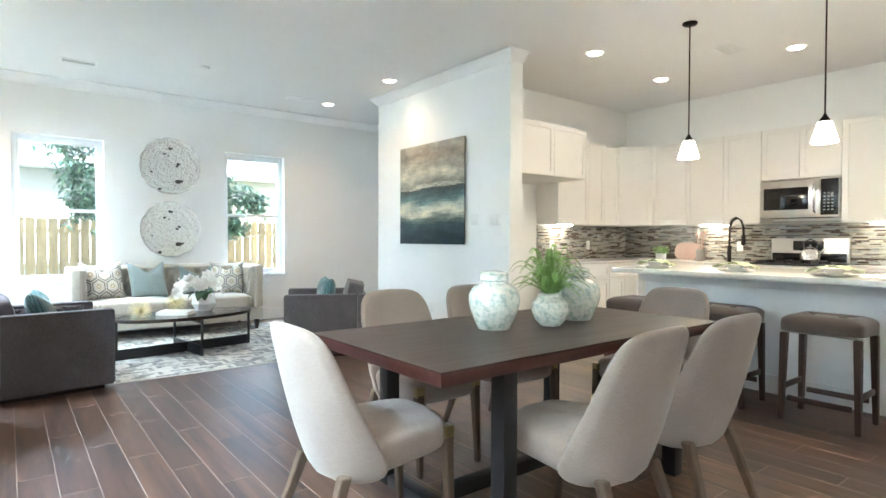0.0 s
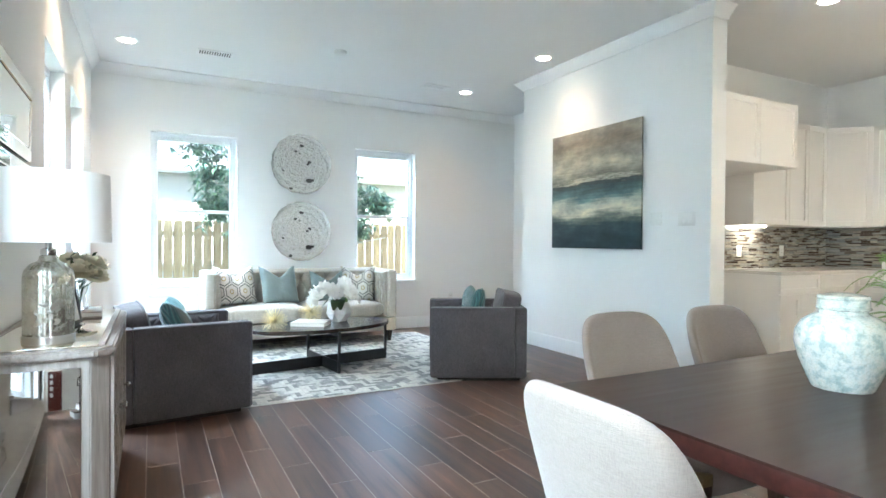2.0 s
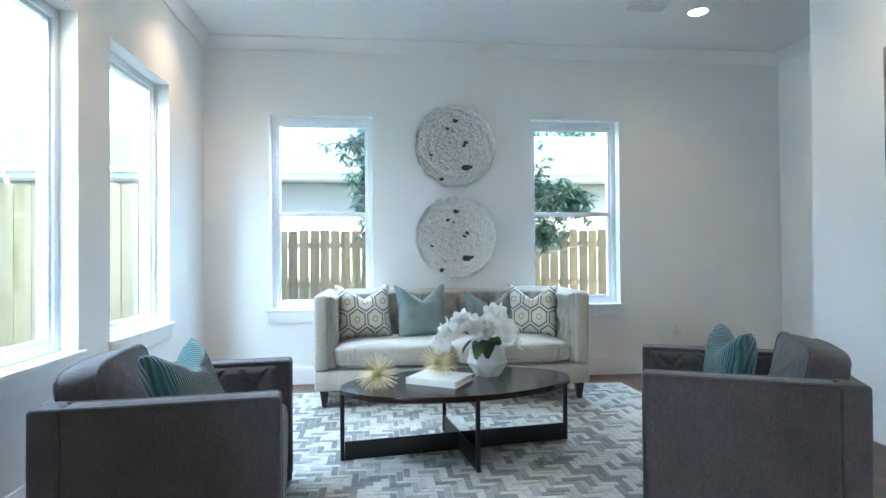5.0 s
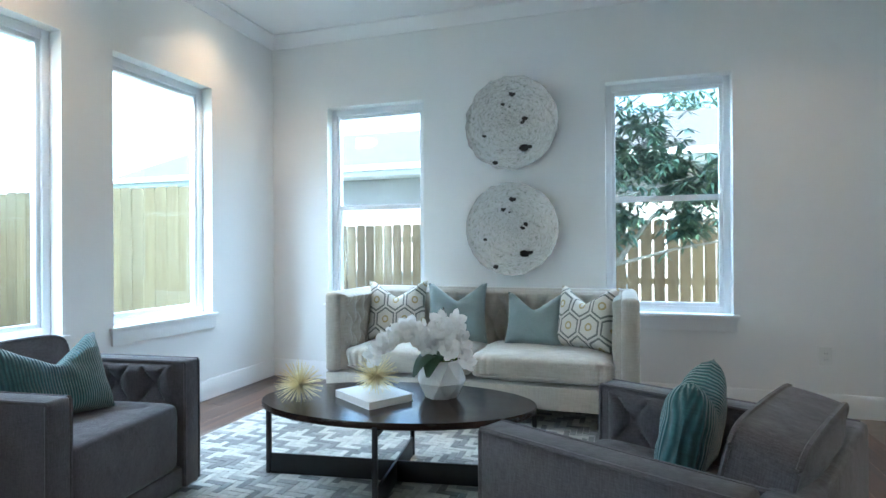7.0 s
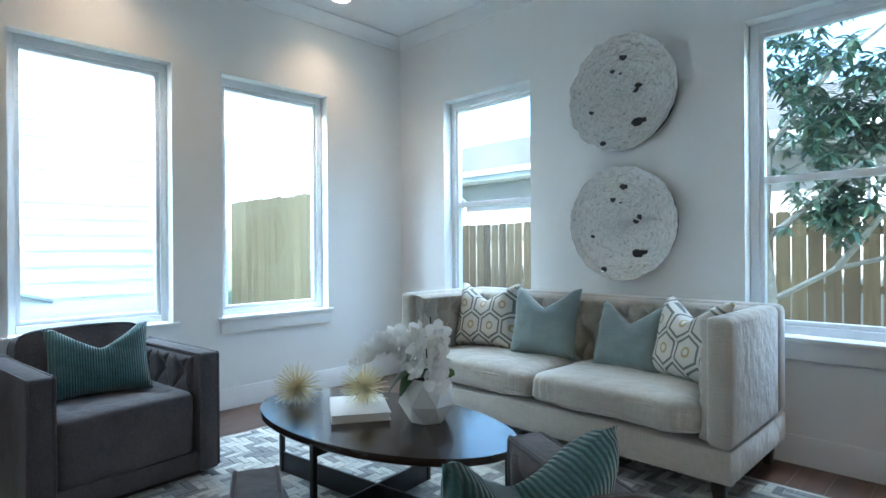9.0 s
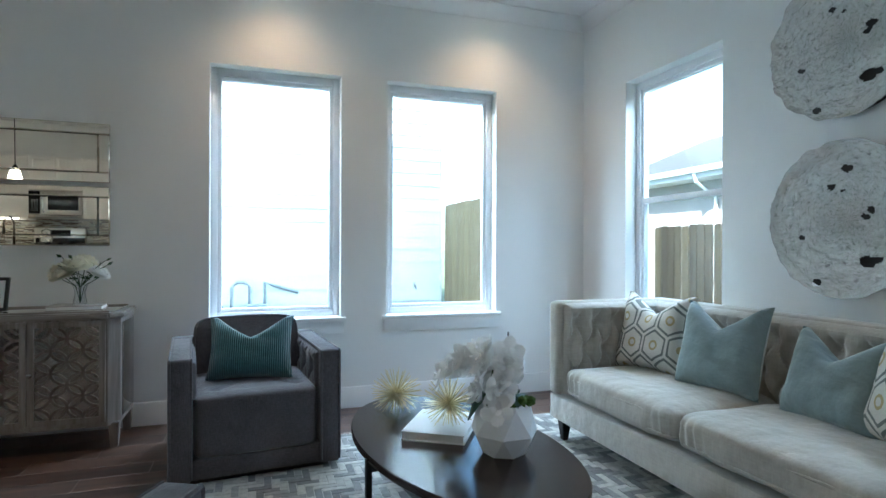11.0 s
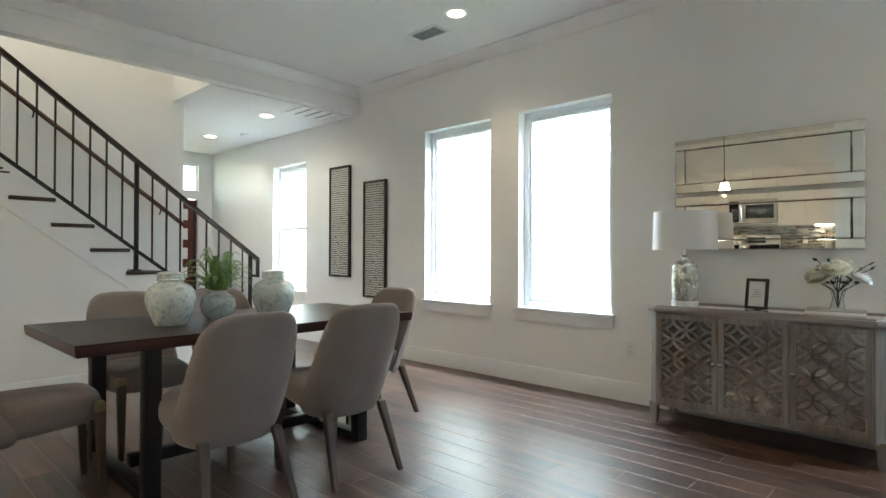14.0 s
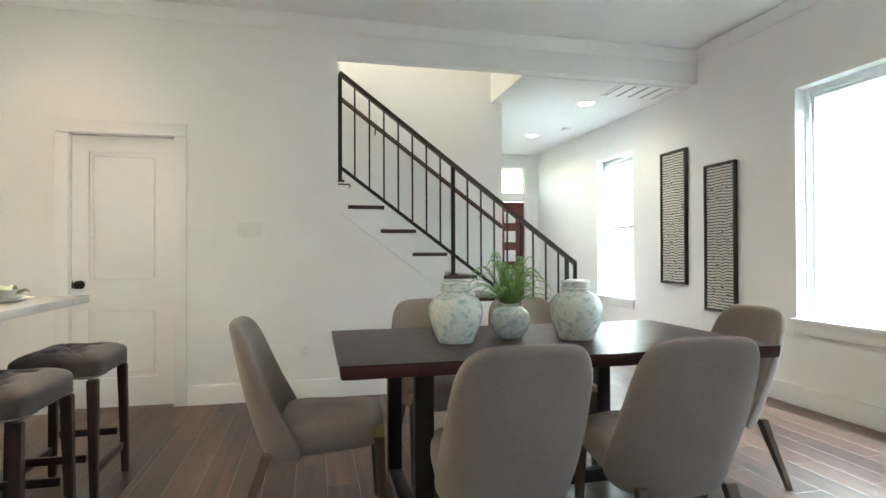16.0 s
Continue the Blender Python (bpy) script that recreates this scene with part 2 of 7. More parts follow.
M["cab"] = plain("cabinet_paint", (0.82, 0.80, 0.77), 0.36, vary=0.01, scale=3, grain=80, bmp=0.02)
M["island"] = plain("island_paint", (0.76, 0.78, 0.80), 0.4, vary=0.01, scale=3, grain=80, bmp=0.02)
M["quartz"] = plain("quartz_top", (0.74, 0.72, 0.69), 0.14, vary=0.10, scale=40, grain=240, bmp=0.0)
M["steel"] = plain("brushed_steel", (0.60, 0.58, 0.55), 0.30, 1.0, vary=0.03, scale=3, grain=200, bmp=0.02)
M["chrome"] = plain("chrome", (0.75, 0.75, 0.74), 0.08, 1.0, vary=0.03, bmp=0.0)
M["dark_glass"] = plain("dark_glass", (0.012, 0.012, 0.014), 0.06, vary=0.1, bmp=0.0)
M["bronze"] = plain("oil_bronze", (0.018, 0.014, 0.012), 0.35, 0.8, vary=0.2)
mm, mt, mb = principled("mirror_glass", 0.0, 1.0)
mb.inputs["Base Color"].default_value = (0.83, 0.79, 0.71, 1)
M["mirror"] = mm
sm, st, sb = principled("smoked_mirror", 0.04, 1.0)
link(st, ramp(st, noise_tex(st, coords(st), 10, 4), [(0.3, (0.33, 0.315, 0.30)), (0.7, (0.44, 0.425, 0.41))]), sb.inputs["Base Color"])
M["smoked"] = sm
M["antique"] = plain("antique_mirror", (0.46, 0.45, 0.43), 0.14, 1.0, vary=0.15, scale=18, bmp=0.0)
M["shade"] = plain("lamp_shade_cloth", (0.84, 0.84, 0.83), 0.85, vary=0.02, grain=300)
M["white"] = plain("white_ceramic", (0.82, 0.82, 0.81), 0.35, vary=0.015)
M["paper"] = plain("white_paper", (0.82, 0.81, 0.79), 0.7, vary=0.02)


def thin_petal(name, colour):
    """Thin petal that lets light through, with faint veins."""
    m = bpy.data.materials.new(name)
    m.use_nodes = True
    t = m.node_tree
    t.nodes.clear()
    out, mx, df, tr = (t.nodes.new(k) for k in ("ShaderNodeOutputMaterial", "ShaderNodeMixShader", "ShaderNodeBsdfDiffuse", "ShaderNodeBsdfTranslucent"))
    c = ramp(t, noise_tex(t, coords(t), 60, 3), [(0.3, tuple(q * 0.93 for q in colour)), (0.7, colour)])
    mx.inputs[0].default_value = 0.34
    link(t, c, df.inputs["Color"]), link(t, c, tr.inputs["Color"])
    link(t, df.outputs[0], mx.inputs[1]), link(t, tr.outputs[0], mx.inputs[2]), link(t, mx.outputs[0], out.inputs[0])
    return m


M["petal"] = thin_petal("white_petal", (0.96, 0.96, 0.94))
M["cream"] = thin_petal("cream_petal", (0.90, 0.88, 0.75))
M["leaf"] = plain("dark_leaf", (0.022, 0.065, 0.025), 0.35, vary=0.35, scale=20)
M["moss"] = plain("moss", (0.07, 0.13, 0.02), 0.9, vary=0.4, scale=50, bmp=0.5)
M["soil"] = plain("bark_soil", (0.05, 0.03, 0.02), 0.95, vary=0.5, scale=60, bmp=0.5)
M["fern"] = plain("fern_green", (0.20, 0.34, 0.10), 0.55, vary=0.35, scale=25)


def crumpled_silver():
    """Beaten foil: fine ridges that run round the dish."""
    m, t, b = principled("beaten_silver", 0.2, 0.5)
    sp, cb = t.nodes.new("ShaderNodeSeparateXYZ"), t.nodes.new("ShaderNodeCombineXYZ")
    v = coords(t)
    link(t, v, sp.inputs[0])
    x, z = sp.outputs[0], sp.outputs[2]
    r = mth(t, "SQRT", mth(t, "ADD", mth(t, "MULTIPLY", x, x), mth(t, "MULTIPLY", z, z)))
    wob = noise_tex(t, v, 9, 3)
    link(t, mth(t, "ADD", mth(t, "MULTIPLY", r, 70.0), mth(t, "MULTIPLY", wob, 9.0)), cb.inputs[0])
    link(t, mth(t, "MULTIPLY", mth(t, "ARCTAN2", z, x), 7.0), cb.inputs[1])
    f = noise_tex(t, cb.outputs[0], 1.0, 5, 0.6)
    # crease shade and ridge brightness painted into the colour, following the relief noise
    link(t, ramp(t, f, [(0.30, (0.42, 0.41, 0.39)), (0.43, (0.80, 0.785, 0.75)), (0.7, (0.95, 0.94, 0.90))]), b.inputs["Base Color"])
    ridge = mth(t, "SUBTRACT", 1.0, mth(t, "ABSOLUTE", mth(t, "MULTIPLY_ADD", f, 5.0, -2.5)))
    bump(t, b, ridge, 1.0, 0.006)
    return m


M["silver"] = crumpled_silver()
# near-black colour that stands in for shade behind disc holes and the closed door
M["void"] = plain("painted_shade", (0.03, 0.028, 0.026), 0.9)
M["wash"] = wood("whitewashed_wood", (0.15, 0.122, 0.108), (0.40, 0.355, 0.32), 0.55, "z", 1.3)
M["wash_y"] = wood("whitewashed_rail", (0.17, 0.138, 0.122), (0.42, 0.375, 0.34), 0.5, "y", 1.3)
M["outlet"] = plain("outlet_plastic", (0.80, 0.80, 0.78), 0.3, vary=0.01)
M["slot"] = plain("dark_slot", (0.03, 0.03, 0.03), 0.6)
M["can"] = glow("can_lens", (1.0, 0.86, 0.68), 2.0)
M["opal"] = glow("opal_glass", (1.0, 0.90, 0.76), 1.8)
M["strip"] = glow("strip_lens", (1.0, 0.90, 0.76), 5.0)
M["red_door"] = wood("mahogany_door", (0.07, 0.012, 0.010), (0.17, 0.035, 0.026), 0.3, "z")
M["siding"] = plain("white_siding", (0.74, 0.76, 0.79), 0.6, vary=0.03, scale=2)
M["fence"] = wood("fence_board", (0.17, 0.115, 0.060), (0.34, 0.25, 0.14), 0.8, "z", 0.6, 0.0, True)
M["pine"] = wood("new_pine_board", (0.155, 0.115, 0.060), (0.27, 0.215, 0.125), 0.8, "z", 0.6, 0.0, True, 0.35)
M["stucco"] = plain("far_stucco", (0.36, 0.335, 0.32), 0.85, vary=0.05, scale=2)
M["roof"] = plain("roof_shingle", (0.06, 0.057, 0.06), 0.9, vary=0.3, scale=14)
M["gutter"] = plain("gutter_paint", (0.75, 0.76, 0.78), 0.4)
M["ground"] = plain("yard_ground", (0.10, 0.11, 0.05), 0.95, vary=0.4, scale=3, bmp=0.5)
M["bark"] = plain("tree_bark", (0.36, 0.31, 0.26), 0.9, vary=0.3, scale=20, bmp=0.6)
M["meter"] = plain("meter_grey", (0.33, 0.36, 0.38), 0.5, 0.2)
M["pink"] = plain("pink_board", (0.52, 0.38, 0.33), 0.6, vary=0.1)
M["napkin"] = fabric("green_napkin", (0.45, 0.52, 0.30), 300, 0.15)
M["book"] = plain("book_cover", (0.42, 0.38, 0.34), 0.5, vary=0.15)
g, gt, gb = principled("vase_glass", 0.05)
gb.inputs["Transmission Weight"].default_value, gb.inputs["IOR"].default_value = 1.0, 1.3
gb.inputs["Base Color"].default_value = (0.93, 0.95, 0.95, 1)
M["glassy"] = g


def leaf_mat():
    m, t, b = principled("tree_leaf", 0.4)
    ge = t.nodes.new("ShaderNodeNewGeometry")
    link(t, ramp(t, ge.outputs["Random Per Island"], [(0.0, (0.06, 0.11, 0.08)), (0.6, (0.11, 0.18, 0.12)), (1.0, (0.22, 0.28, 0.15))]), b.inputs["Base Color"])
    return m


M["tree_leaf"] = leaf_mat()


def mercury():
    m, t, b = principled("mercury_glass", 0.16, 1.0)
    v = coords(t)
    f = noise_tex(t, v, 26, 5, 0.7)
    link(t, ramp(t, f, [(0.35, (0.46, 0.44, 0.37)), (0.55, (0.62, 0.61, 0.55)), (0.75, (0.72, 0.72, 0.68))]), b.inputs["Base Color"])
    link(t, ramp(t, f, [(0.3, (0.4, 0.4, 0.4)), (0.7, (0.1, 0.1, 0.1))]), b.inputs["Roughness"])
    return m


M["mercury"] = mercury()


def crackle():
    """Pale celadon glaze with mottled diamond panels and fine crackle."""
    m, t, b = principled("celadon_glaze", 0.14)
    v = coords(t)
    vo = t.nodes.new("ShaderNodeTexVoronoi")
    vo.feature = "DISTANCE_TO_EDGE"
    vo.inputs["Scale"].default_value = 95
    link(t, v, vo.inputs["Vector"])
    blot = ramp(t, noise_tex(t, v, 40, 5, 0.6), [(0.36, (0.44, 0.55, 0.54)), (0.5, (0.72, 0.77, 0.73)), (0.66, (0.82, 0.82, 0.77))])
    link(t, mix(t, blot, ramp(t, vo.outputs["Distance"], [(0.0, (0.72, 0.70, 0.64)), (0.06, (1, 1, 1))]), 0.8, "MULTIPLY"), b.inputs["Base Color"])
    b.inputs["Coat Weight"].default_value, b.inputs["Coat Roughness"].default_value = 0.6, 0.04
    return m


M["glaze"] = crackle()


def hex_cloth():
    """Ivory cloth with long dark hexagon outlines and a gold ring in each."""
    m, t, b = principled("hexagon_cloth", 0.9)
    sp = t.nodes.new("ShaderNodeSeparateXYZ")
    link(t, coords(t, (6.9, 1, 5.9)), sp.inputs[0])
    x, y = mth(t, "ADD", sp.outputs[0], 50.0), mth(t, "ADD", sp.outputs[2], 51.96)

    def cell(ox, oy):
        ax = mth(t, "SUBTRACT", mth(t, "MODULO", mth(t, "ADD", x, ox), 1.0), 0.5)
        ay = mth(t, "SUBTRACT", mth(t, "MODULO", mth(t, "ADD", y, oy), 1.732), 0.866)
        return ax, ay, mth(t, "ADD", mth(t, "MULTIPLY", ax, ax), mth(t, "MULTIPLY", ay, ay))
    ax, ay, al = cell(0, 0)
    bx, by, bl = cell(0.5, 0.866)
    pick = mth(t, "LESS_THAN", al, bl)

    def sel(p, q):
        return mth(t, "ADD", mth(t, "MULTIPLY", p, pick), mth(t, "MULTIPLY", q, mth(t, "SUBTRACT", 1.0, pick)))
    gx, gy = mth(t, "ABSOLUTE", sel(ax, bx)), mth(t, "ABSOLUTE", sel(ay, by))
    hd = mth(t, "MAXIMUM", gx, mth(t, "ADD", mth(t, "MULTIPLY", gx, 0.5), mth(t, "MULTIPLY", gy, 0.866)))
    line = mth(t, "LESS_THAN", mth(t, "ABSOLUTE", mth(t, "SUBTRACT", hd, 0.42)), 0.036)
    ring = mth(t, "LESS_THAN", mth(t, "ABSOLUTE", mth(t, "SUBTRACT", mth(t, "SQRT", sel(al, bl)), 0.13)), 0.036)
    n = noise_tex(t, coords(t), 260, 2)
    base = ramp(t, n, [(0.3, (0.62, 0.60, 0.54)), (0.7, (0.74, 0.72, 0.67))])
    c = mix(t, base, (0.19, 0.205, 0.19), line)
    c = mix(t, c, (0.46, 0.38, 0.20), ring)
    link(t, c, b.inputs["Base Color"])
    bump(t, b, n, 0.3, 0.002)
    return m


M["hex"] = hex_cloth()


def seascape():
    """Abstract canvas: bands of umber, cream, teal and near-black brushed across."""
    m, t, b = principled("painted_canvas", 0.55)
    sp = t.nodes.new("ShaderNodeSeparateXYZ")
    v = coords(t)
    link(t, v, sp.inputs[0])
    wob = noise_tex(t, coords(t, (1, 1.1, 3.2)), 1.7, 6, 0.6)
    fine = noise_tex(t, coords(t, (1, 0.6, 9)), 5, 6, 0.65)
    h = mth(t, "ADD", sp.outputs[2], mth(t, "MULTIPLY", mth(t, "SUBTRACT", wob, 0.5), 0.26))
    h = mth(t, "ADD", h, mth(t, "MULTIPLY", mth(t, "SUBTRACT", fine, 0.5), 0.15))
    h = mth(t, "ADD", mth(t, "MULTIPLY", h, 0.85), 0.5)
    c = ramp(t, h, [(0.04, (0.020, 0.040, 0.050)), (0.20, (0.040, 0.075, 0.082)), (0.26, (0.16, 0.19, 0.16)), (0.315, (0.60, 0.57, 0.44)), (0.37, (0.46, 0.48, 0.40)), (0.43, (0.12, 0.21, 0.215)),
                    (0.51, (0.055, 0.095, 0.10)), (0.555, (0.05, 0.06, 0.055)), (0.575, (0.52, 0.50, 0.40)), (0.60, (0.20, 0.20, 0.155)), (0.68, (0.47, 0.445, 0.36)), (0.77, (0.36, 0.335, 0.27)), (0.88, (0.235, 0.205, 0.16)), (1.0, (0.34, 0.315, 0.265))])
    cloud = noise_tex(t, coords(t, (1, 1, 1.8)), 4.5, 5, 0.6)
    c = mix(t, c, ramp(t, cloud, [(0.32, (0.62, 0.64, 0.66)), (0.5, (1, 1, 1)), (0.68, (1.4, 1.37, 1.3))]), 1.0, "MULTIPLY")
    link(t, c, b.inputs["Base Color"])
    bump(t, b, fine, 0.35, 0.004)
    return m


M["canvas"] = seascape()


def lines_art():
    """Short woven strips of cream over black in rows."""
    m, t, b = principled("woven_strip_panel", 0.7)
    sp = t.nodes.new("ShaderNodeSeparateXYZ")
    link(t, coords(t), sp.inputs[0])
    wob = noise_tex(t, coords(t, (1, 6, 1.2)), 3.0, 3)
    r = mth(t, "MODULO", mth(t, "ADD", mth(t, "MULTIPLY", sp.outputs[2], 38.0), mth(t, "ADD", mth(t, "MULTIPLY", wob, 1.6), 60.0)), 1.0)
    gaps = noise_tex(t, coords(t, (1, 17, 38)), 1.0, 2)
    on = mth(t, "MULTIPLY", mth(t, "GREATER_THAN", r, 0.34), mth(t, "GREATER_THAN", gaps, 0.36))
    link(t, mix(t, (0.03, 0.03, 0.03), (0.62, 0.60, 0.55), on), b.inputs["Base Color"])
    return m


M["weave"] = lines_art()
M["rug"] = plain("rug_backing", (0.52, 0.51, 0.47), 0.95, vary=0.1, scale=10, bmp=0.6)
M["pile"] = island_mix("rug_pile", [(0.0, (0.20, 0.205, 0.205)), (0.22, (0.24, 0.24, 0.235)), (0.40, (0.33, 0.33, 0.32)), (0.52, (0.48, 0.47, 0.435)), (1.0, (0.55, 0.54, 0.50))], 0.95, 40, 0.8)
M["mosaic"] = island_mix("mosaic_strips", [(0.0, (0.05, 0.036, 0.030)), (0.30, (0.11, 0.085, 0.068)), (0.36, (0.24, 0.22, 0.185)), (0.62, (0.42, 0.39, 0.33)), (0.68, (0.20, 0.21, 0.205)), (1.0, (0.34, 0.34, 0.32))], 0.2, 30, 0.05)

# ---- building blocks ----
def part(name, bm, material, parent=None, label="", sharp=35):
    me = bpy.data.meshes.new(name)
    for f in bm.faces:
        f.smooth = True
    bm.to_mesh(me)
    bm.free()
    me.set_sharp_from_angle(angle=radians(sharp))
    for mt in (material if isinstance(material, (list, tuple)) else [material]):
        me.materials.append(mt)
    o = new(name, me)
    if parent is not None:
        o.parent = parent
    if label:
        tagged(o, label)
    return o


def thing(name, label, category, group="", at=(0, 0, 0), turn=0.0):
    o = new(name)
    o.empty_display_size = 0.1
    o.matrix_basis = pose(*at, 0, 0, turn)
    return tagged(o, label, category, group)


def setting(name, bm, material, label=""):
    return tagged(part(name, bm, material), label, kind="structure")


def add_box(bm, x0, x1, y0, y1, z0, z1, mat=0):
    vs = [bm.verts.new((x, y, z)) for z in (z0, z1) for x, y in ((x0, y0), (x1, y0), (x1, y1), (x0, y1))]
    for q in ((3, 2, 1, 0), (4, 5, 6, 7), (0, 1, 5, 4), (1, 2, 6, 5), (2, 3, 7, 6), (3, 0, 4, 7)):
        bm.faces.new([vs[k] for k in q]).material_index = mat
    return vs


def box(x0, x1, y0, y1, z0, z1, bev=0.0, seg=2):
    bm = bmesh.new()
    add_box(bm, x0, x1, y0, y1, z0, z1)
    if bev:
        bmesh.ops.bevel(bm, geom=bm.edges[:], offset=bev, segments=seg, profile=0.5, affect="EDGES")
    return bm


def boxes(*bs):
    bm = bmesh.new()
    for b in bs:
        add_box(bm, *b)
    return bm


def lathe(profile, seg=32, cx=0.0, cy=0.0, cz=0.0, wave=None):
    """Turned body from (radius, height) pairs; wave(angle) scales the radius."""
    bm = bmesh.new()
    rings = []
    for r, z in profile:
        ring = []
        for k in range(seg):
            a = 2 * math.pi * k / seg
            rr = max(r, 0.0004) * (wave(a) if wave else 1)
            ring.append(bm.verts.new((cx + rr * math.cos(a), cy + rr * math.sin(a), cz + z)))
        rings.append(ring)
    for lo, hi in zip(rings, rings[1:]):
        for k in range(seg):
            bm.faces.new((lo[k], lo[(k + 1) % seg], hi[(k + 1) % seg], hi[k]))
    bm.faces.new(list(reversed(rings[0])))
    bm.faces.new(rings[-1])
    return bm


def add_tube(bm, pts, r, seg=8, r1=None):
    pts = [Vector(p) for p in pts]
    rings = []
    for k, p in enumerate(pts):
        d = (pts[min(k + 1, len(pts) - 1)] - pts[max(k - 1, 0)]).normalized()
        up = Vector((0, 0, 1)) if abs(d.z) < 0.95 else Vector((1, 0, 0))
        u = d.cross(up).normalized()
        w = u.cross(d)
        rr = r if r1 is None else r + (r1 - r) * k / max(1, len(pts) - 1)
        rings.append([bm.verts.new(p + rr * (math.cos(2 * math.pi * j / seg) * u + math.sin(2 * math.pi * j / seg) * w)) for j in range(seg)])
    for a, b in zip(rings, rings[1:]):
        for j in range(seg):
            bm.faces.new((a[j], b[j], b[(j + 1) % seg], a[(j + 1) % seg]))
    bm.faces.new(rings[0])
    bm.faces.new(list(reversed(rings[-1])))


def tube(pts, r, seg=8, r1=None):
    bm = bmesh.new()
    add_tube(bm, pts, r, seg, r1)
    return bm


def bar(p, q, wide, deep):
    """A square bar from p to q in an upright plane along x or y."""
    p, q = Vector(p), Vector(q)
    d = (q - p).normalized()
    side = Vector((-d.y, d.x, 0)).normalized() if abs(d.z) < 0.999 else Vector((0, 1, 0))
    up = d.cross(side)
    bm = bmesh.new()
    a = [[bm.verts.new(e + side * deep / 2 * s + up * wide / 2 * u) for s, u in ((-1, -1), (1, -1), (1, 1), (-1, 1))] for e in (p, q)]
    for k in range(4):
        bm.faces.new((a[0][k], a[0][(k + 1) % 4], a[1][(k + 1) % 4], a[1][k]))
    bm.faces.new(list(reversed(a[0])))
    bm.faces.new(a[1])
    bmesh.ops.recalc_face_normals(bm, faces=bm.faces[:])
    return bm


def grid_sheet(nu, nv, fn, close_u=False):
    bm = bmesh.new()
    vs = [[bm.verts.new(fn(i / (nu if close_u else nu - 1), j / (nv - 1))) for i in range(nu)] for j in range(nv)]
    for j in range(nv - 1):
        for i in range(nu if close_u else nu - 1):
            bm.faces.new((vs[j][i], vs[j][(i + 1) % nu], vs[j + 1][(i + 1) % nu], vs[j + 1][i]))
    if close_u:
        for ring in (vs[0][::-1], vs[-1]):
            bm.faces.new(ring)
    return bm


def spow(v, e):
    return math.copysign(abs(v) ** e, v)


def cushion(w, d, h, e1=0.35, e2=0.3, nu=40, nv=18, wrinkle=0.004, seed=0, gather=0.0):
    """A stuffed block: superellipsoid of size w x d x h standing on z = 0, with soft wrinkles."""
    def fn(u, v):
        a, b = 2 * math.pi * u, math.pi * (v - 0.5) * 0.999
        p = Vector((w / 2 * spow(math.cos(b), e1) * spow(math.cos(a), e2), d / 2 * spow(math.cos(b), e1) * spow(math.sin(a), e2), h / 2 * spow(math.sin(b), e1)))
        n = noise.noise(p * 9 + Vector((seed, 0, 0))) * wrinkle
        p = p * (1 + n / max(0.05, p.length))
        if gather and p.y < -d * 0.44:
            p.y += gather * (math.sin(p.x * 95 + 3 * math.sin(p.x * 17)) * 0.6 + noise.noise(Vector((p.x * 40, 0, p.z * 6)))) * math.cos(b)
        return p + Vector((0, 0, h / 2))
    bm = grid_sheet(nu, nv, fn, True)
    bmesh.ops.remove_doubles(bm, verts=bm.verts[:], dist=0.0008)
    return bm


def throw_pillow(w, h, d, chop=0.06, seed=0):
    """A square pillow standing on its edge in the xz plane, corners pulled out, with a chop in its top edge."""
    n = 22
    bm = bmesh.new()

    def pt(i, j, s):
        u, v = 2 * i / n - 1, 2 * j / n - 1
        pin = 1 - 0.10 * (1 - u * u) * (abs(v) ** 2)
        pin2 = 1 - 0.08 * (1 - v * v) * (abs(u) ** 2)
        x, z = w / 2 * u * pin2, h / 2 * v * pin
        t = ((1 - u ** 4) * (1 - v ** 4)) ** 0.55
        cleft = math.exp(-(u / 0.34) ** 2)
        z -= chop * max(0, v) ** 1.5 * (1 - min(1, abs(u) / 0.8)) * 1.3
        y = s * d / 2 * t * (1 - 0.38 * cleft * max(0, v)) + noise.noise(Vector((u * 2.3 + seed, v * 2.3, s))) * 0.012 * t
        return (x, y, z + h / 2)
    front = [[bm.verts.new(pt(i, j, -1)) for i in range(n + 1)] for j in range(n + 1)]
    back = [[front[j][i] if i in (0, n) or j in (0, n) else bm.verts.new(pt(i, j, 1)) for i in range(n + 1)] for j in range(n + 1)]
    for j in range(n):
        for i in range(n):
            bm.faces.new((front[j][i], front[j][i + 1], front[j + 1][i + 1], front[j + 1][i]))
            bm.faces.new((back[j][i], back[j + 1][i], back[j + 1][i + 1], back[j][i + 1]))
    return bm


# ---- walls, floor slab, ceilings ----
Z0, Z1 = 0.645, 2.39
SOUTH, NORTH, PIER, KB, KE = -0.22, 8.0, 4.45, 4.86, 7.75
WEST_WINDOWS = [(5.115, 5.99, Z0, Z1), (6.325, 7.205, Z0, Z1), (2.055, 2.94, Z0, Z1), (0.875, 1.735, Z0, Z1), (-2.15, -1.33, 0.62, 2.33)]
NORTH_WINDOWS = [(0.558, 1.457, 0.65, 2.38), (2.905, 3.765, 0.65, 2.38)]


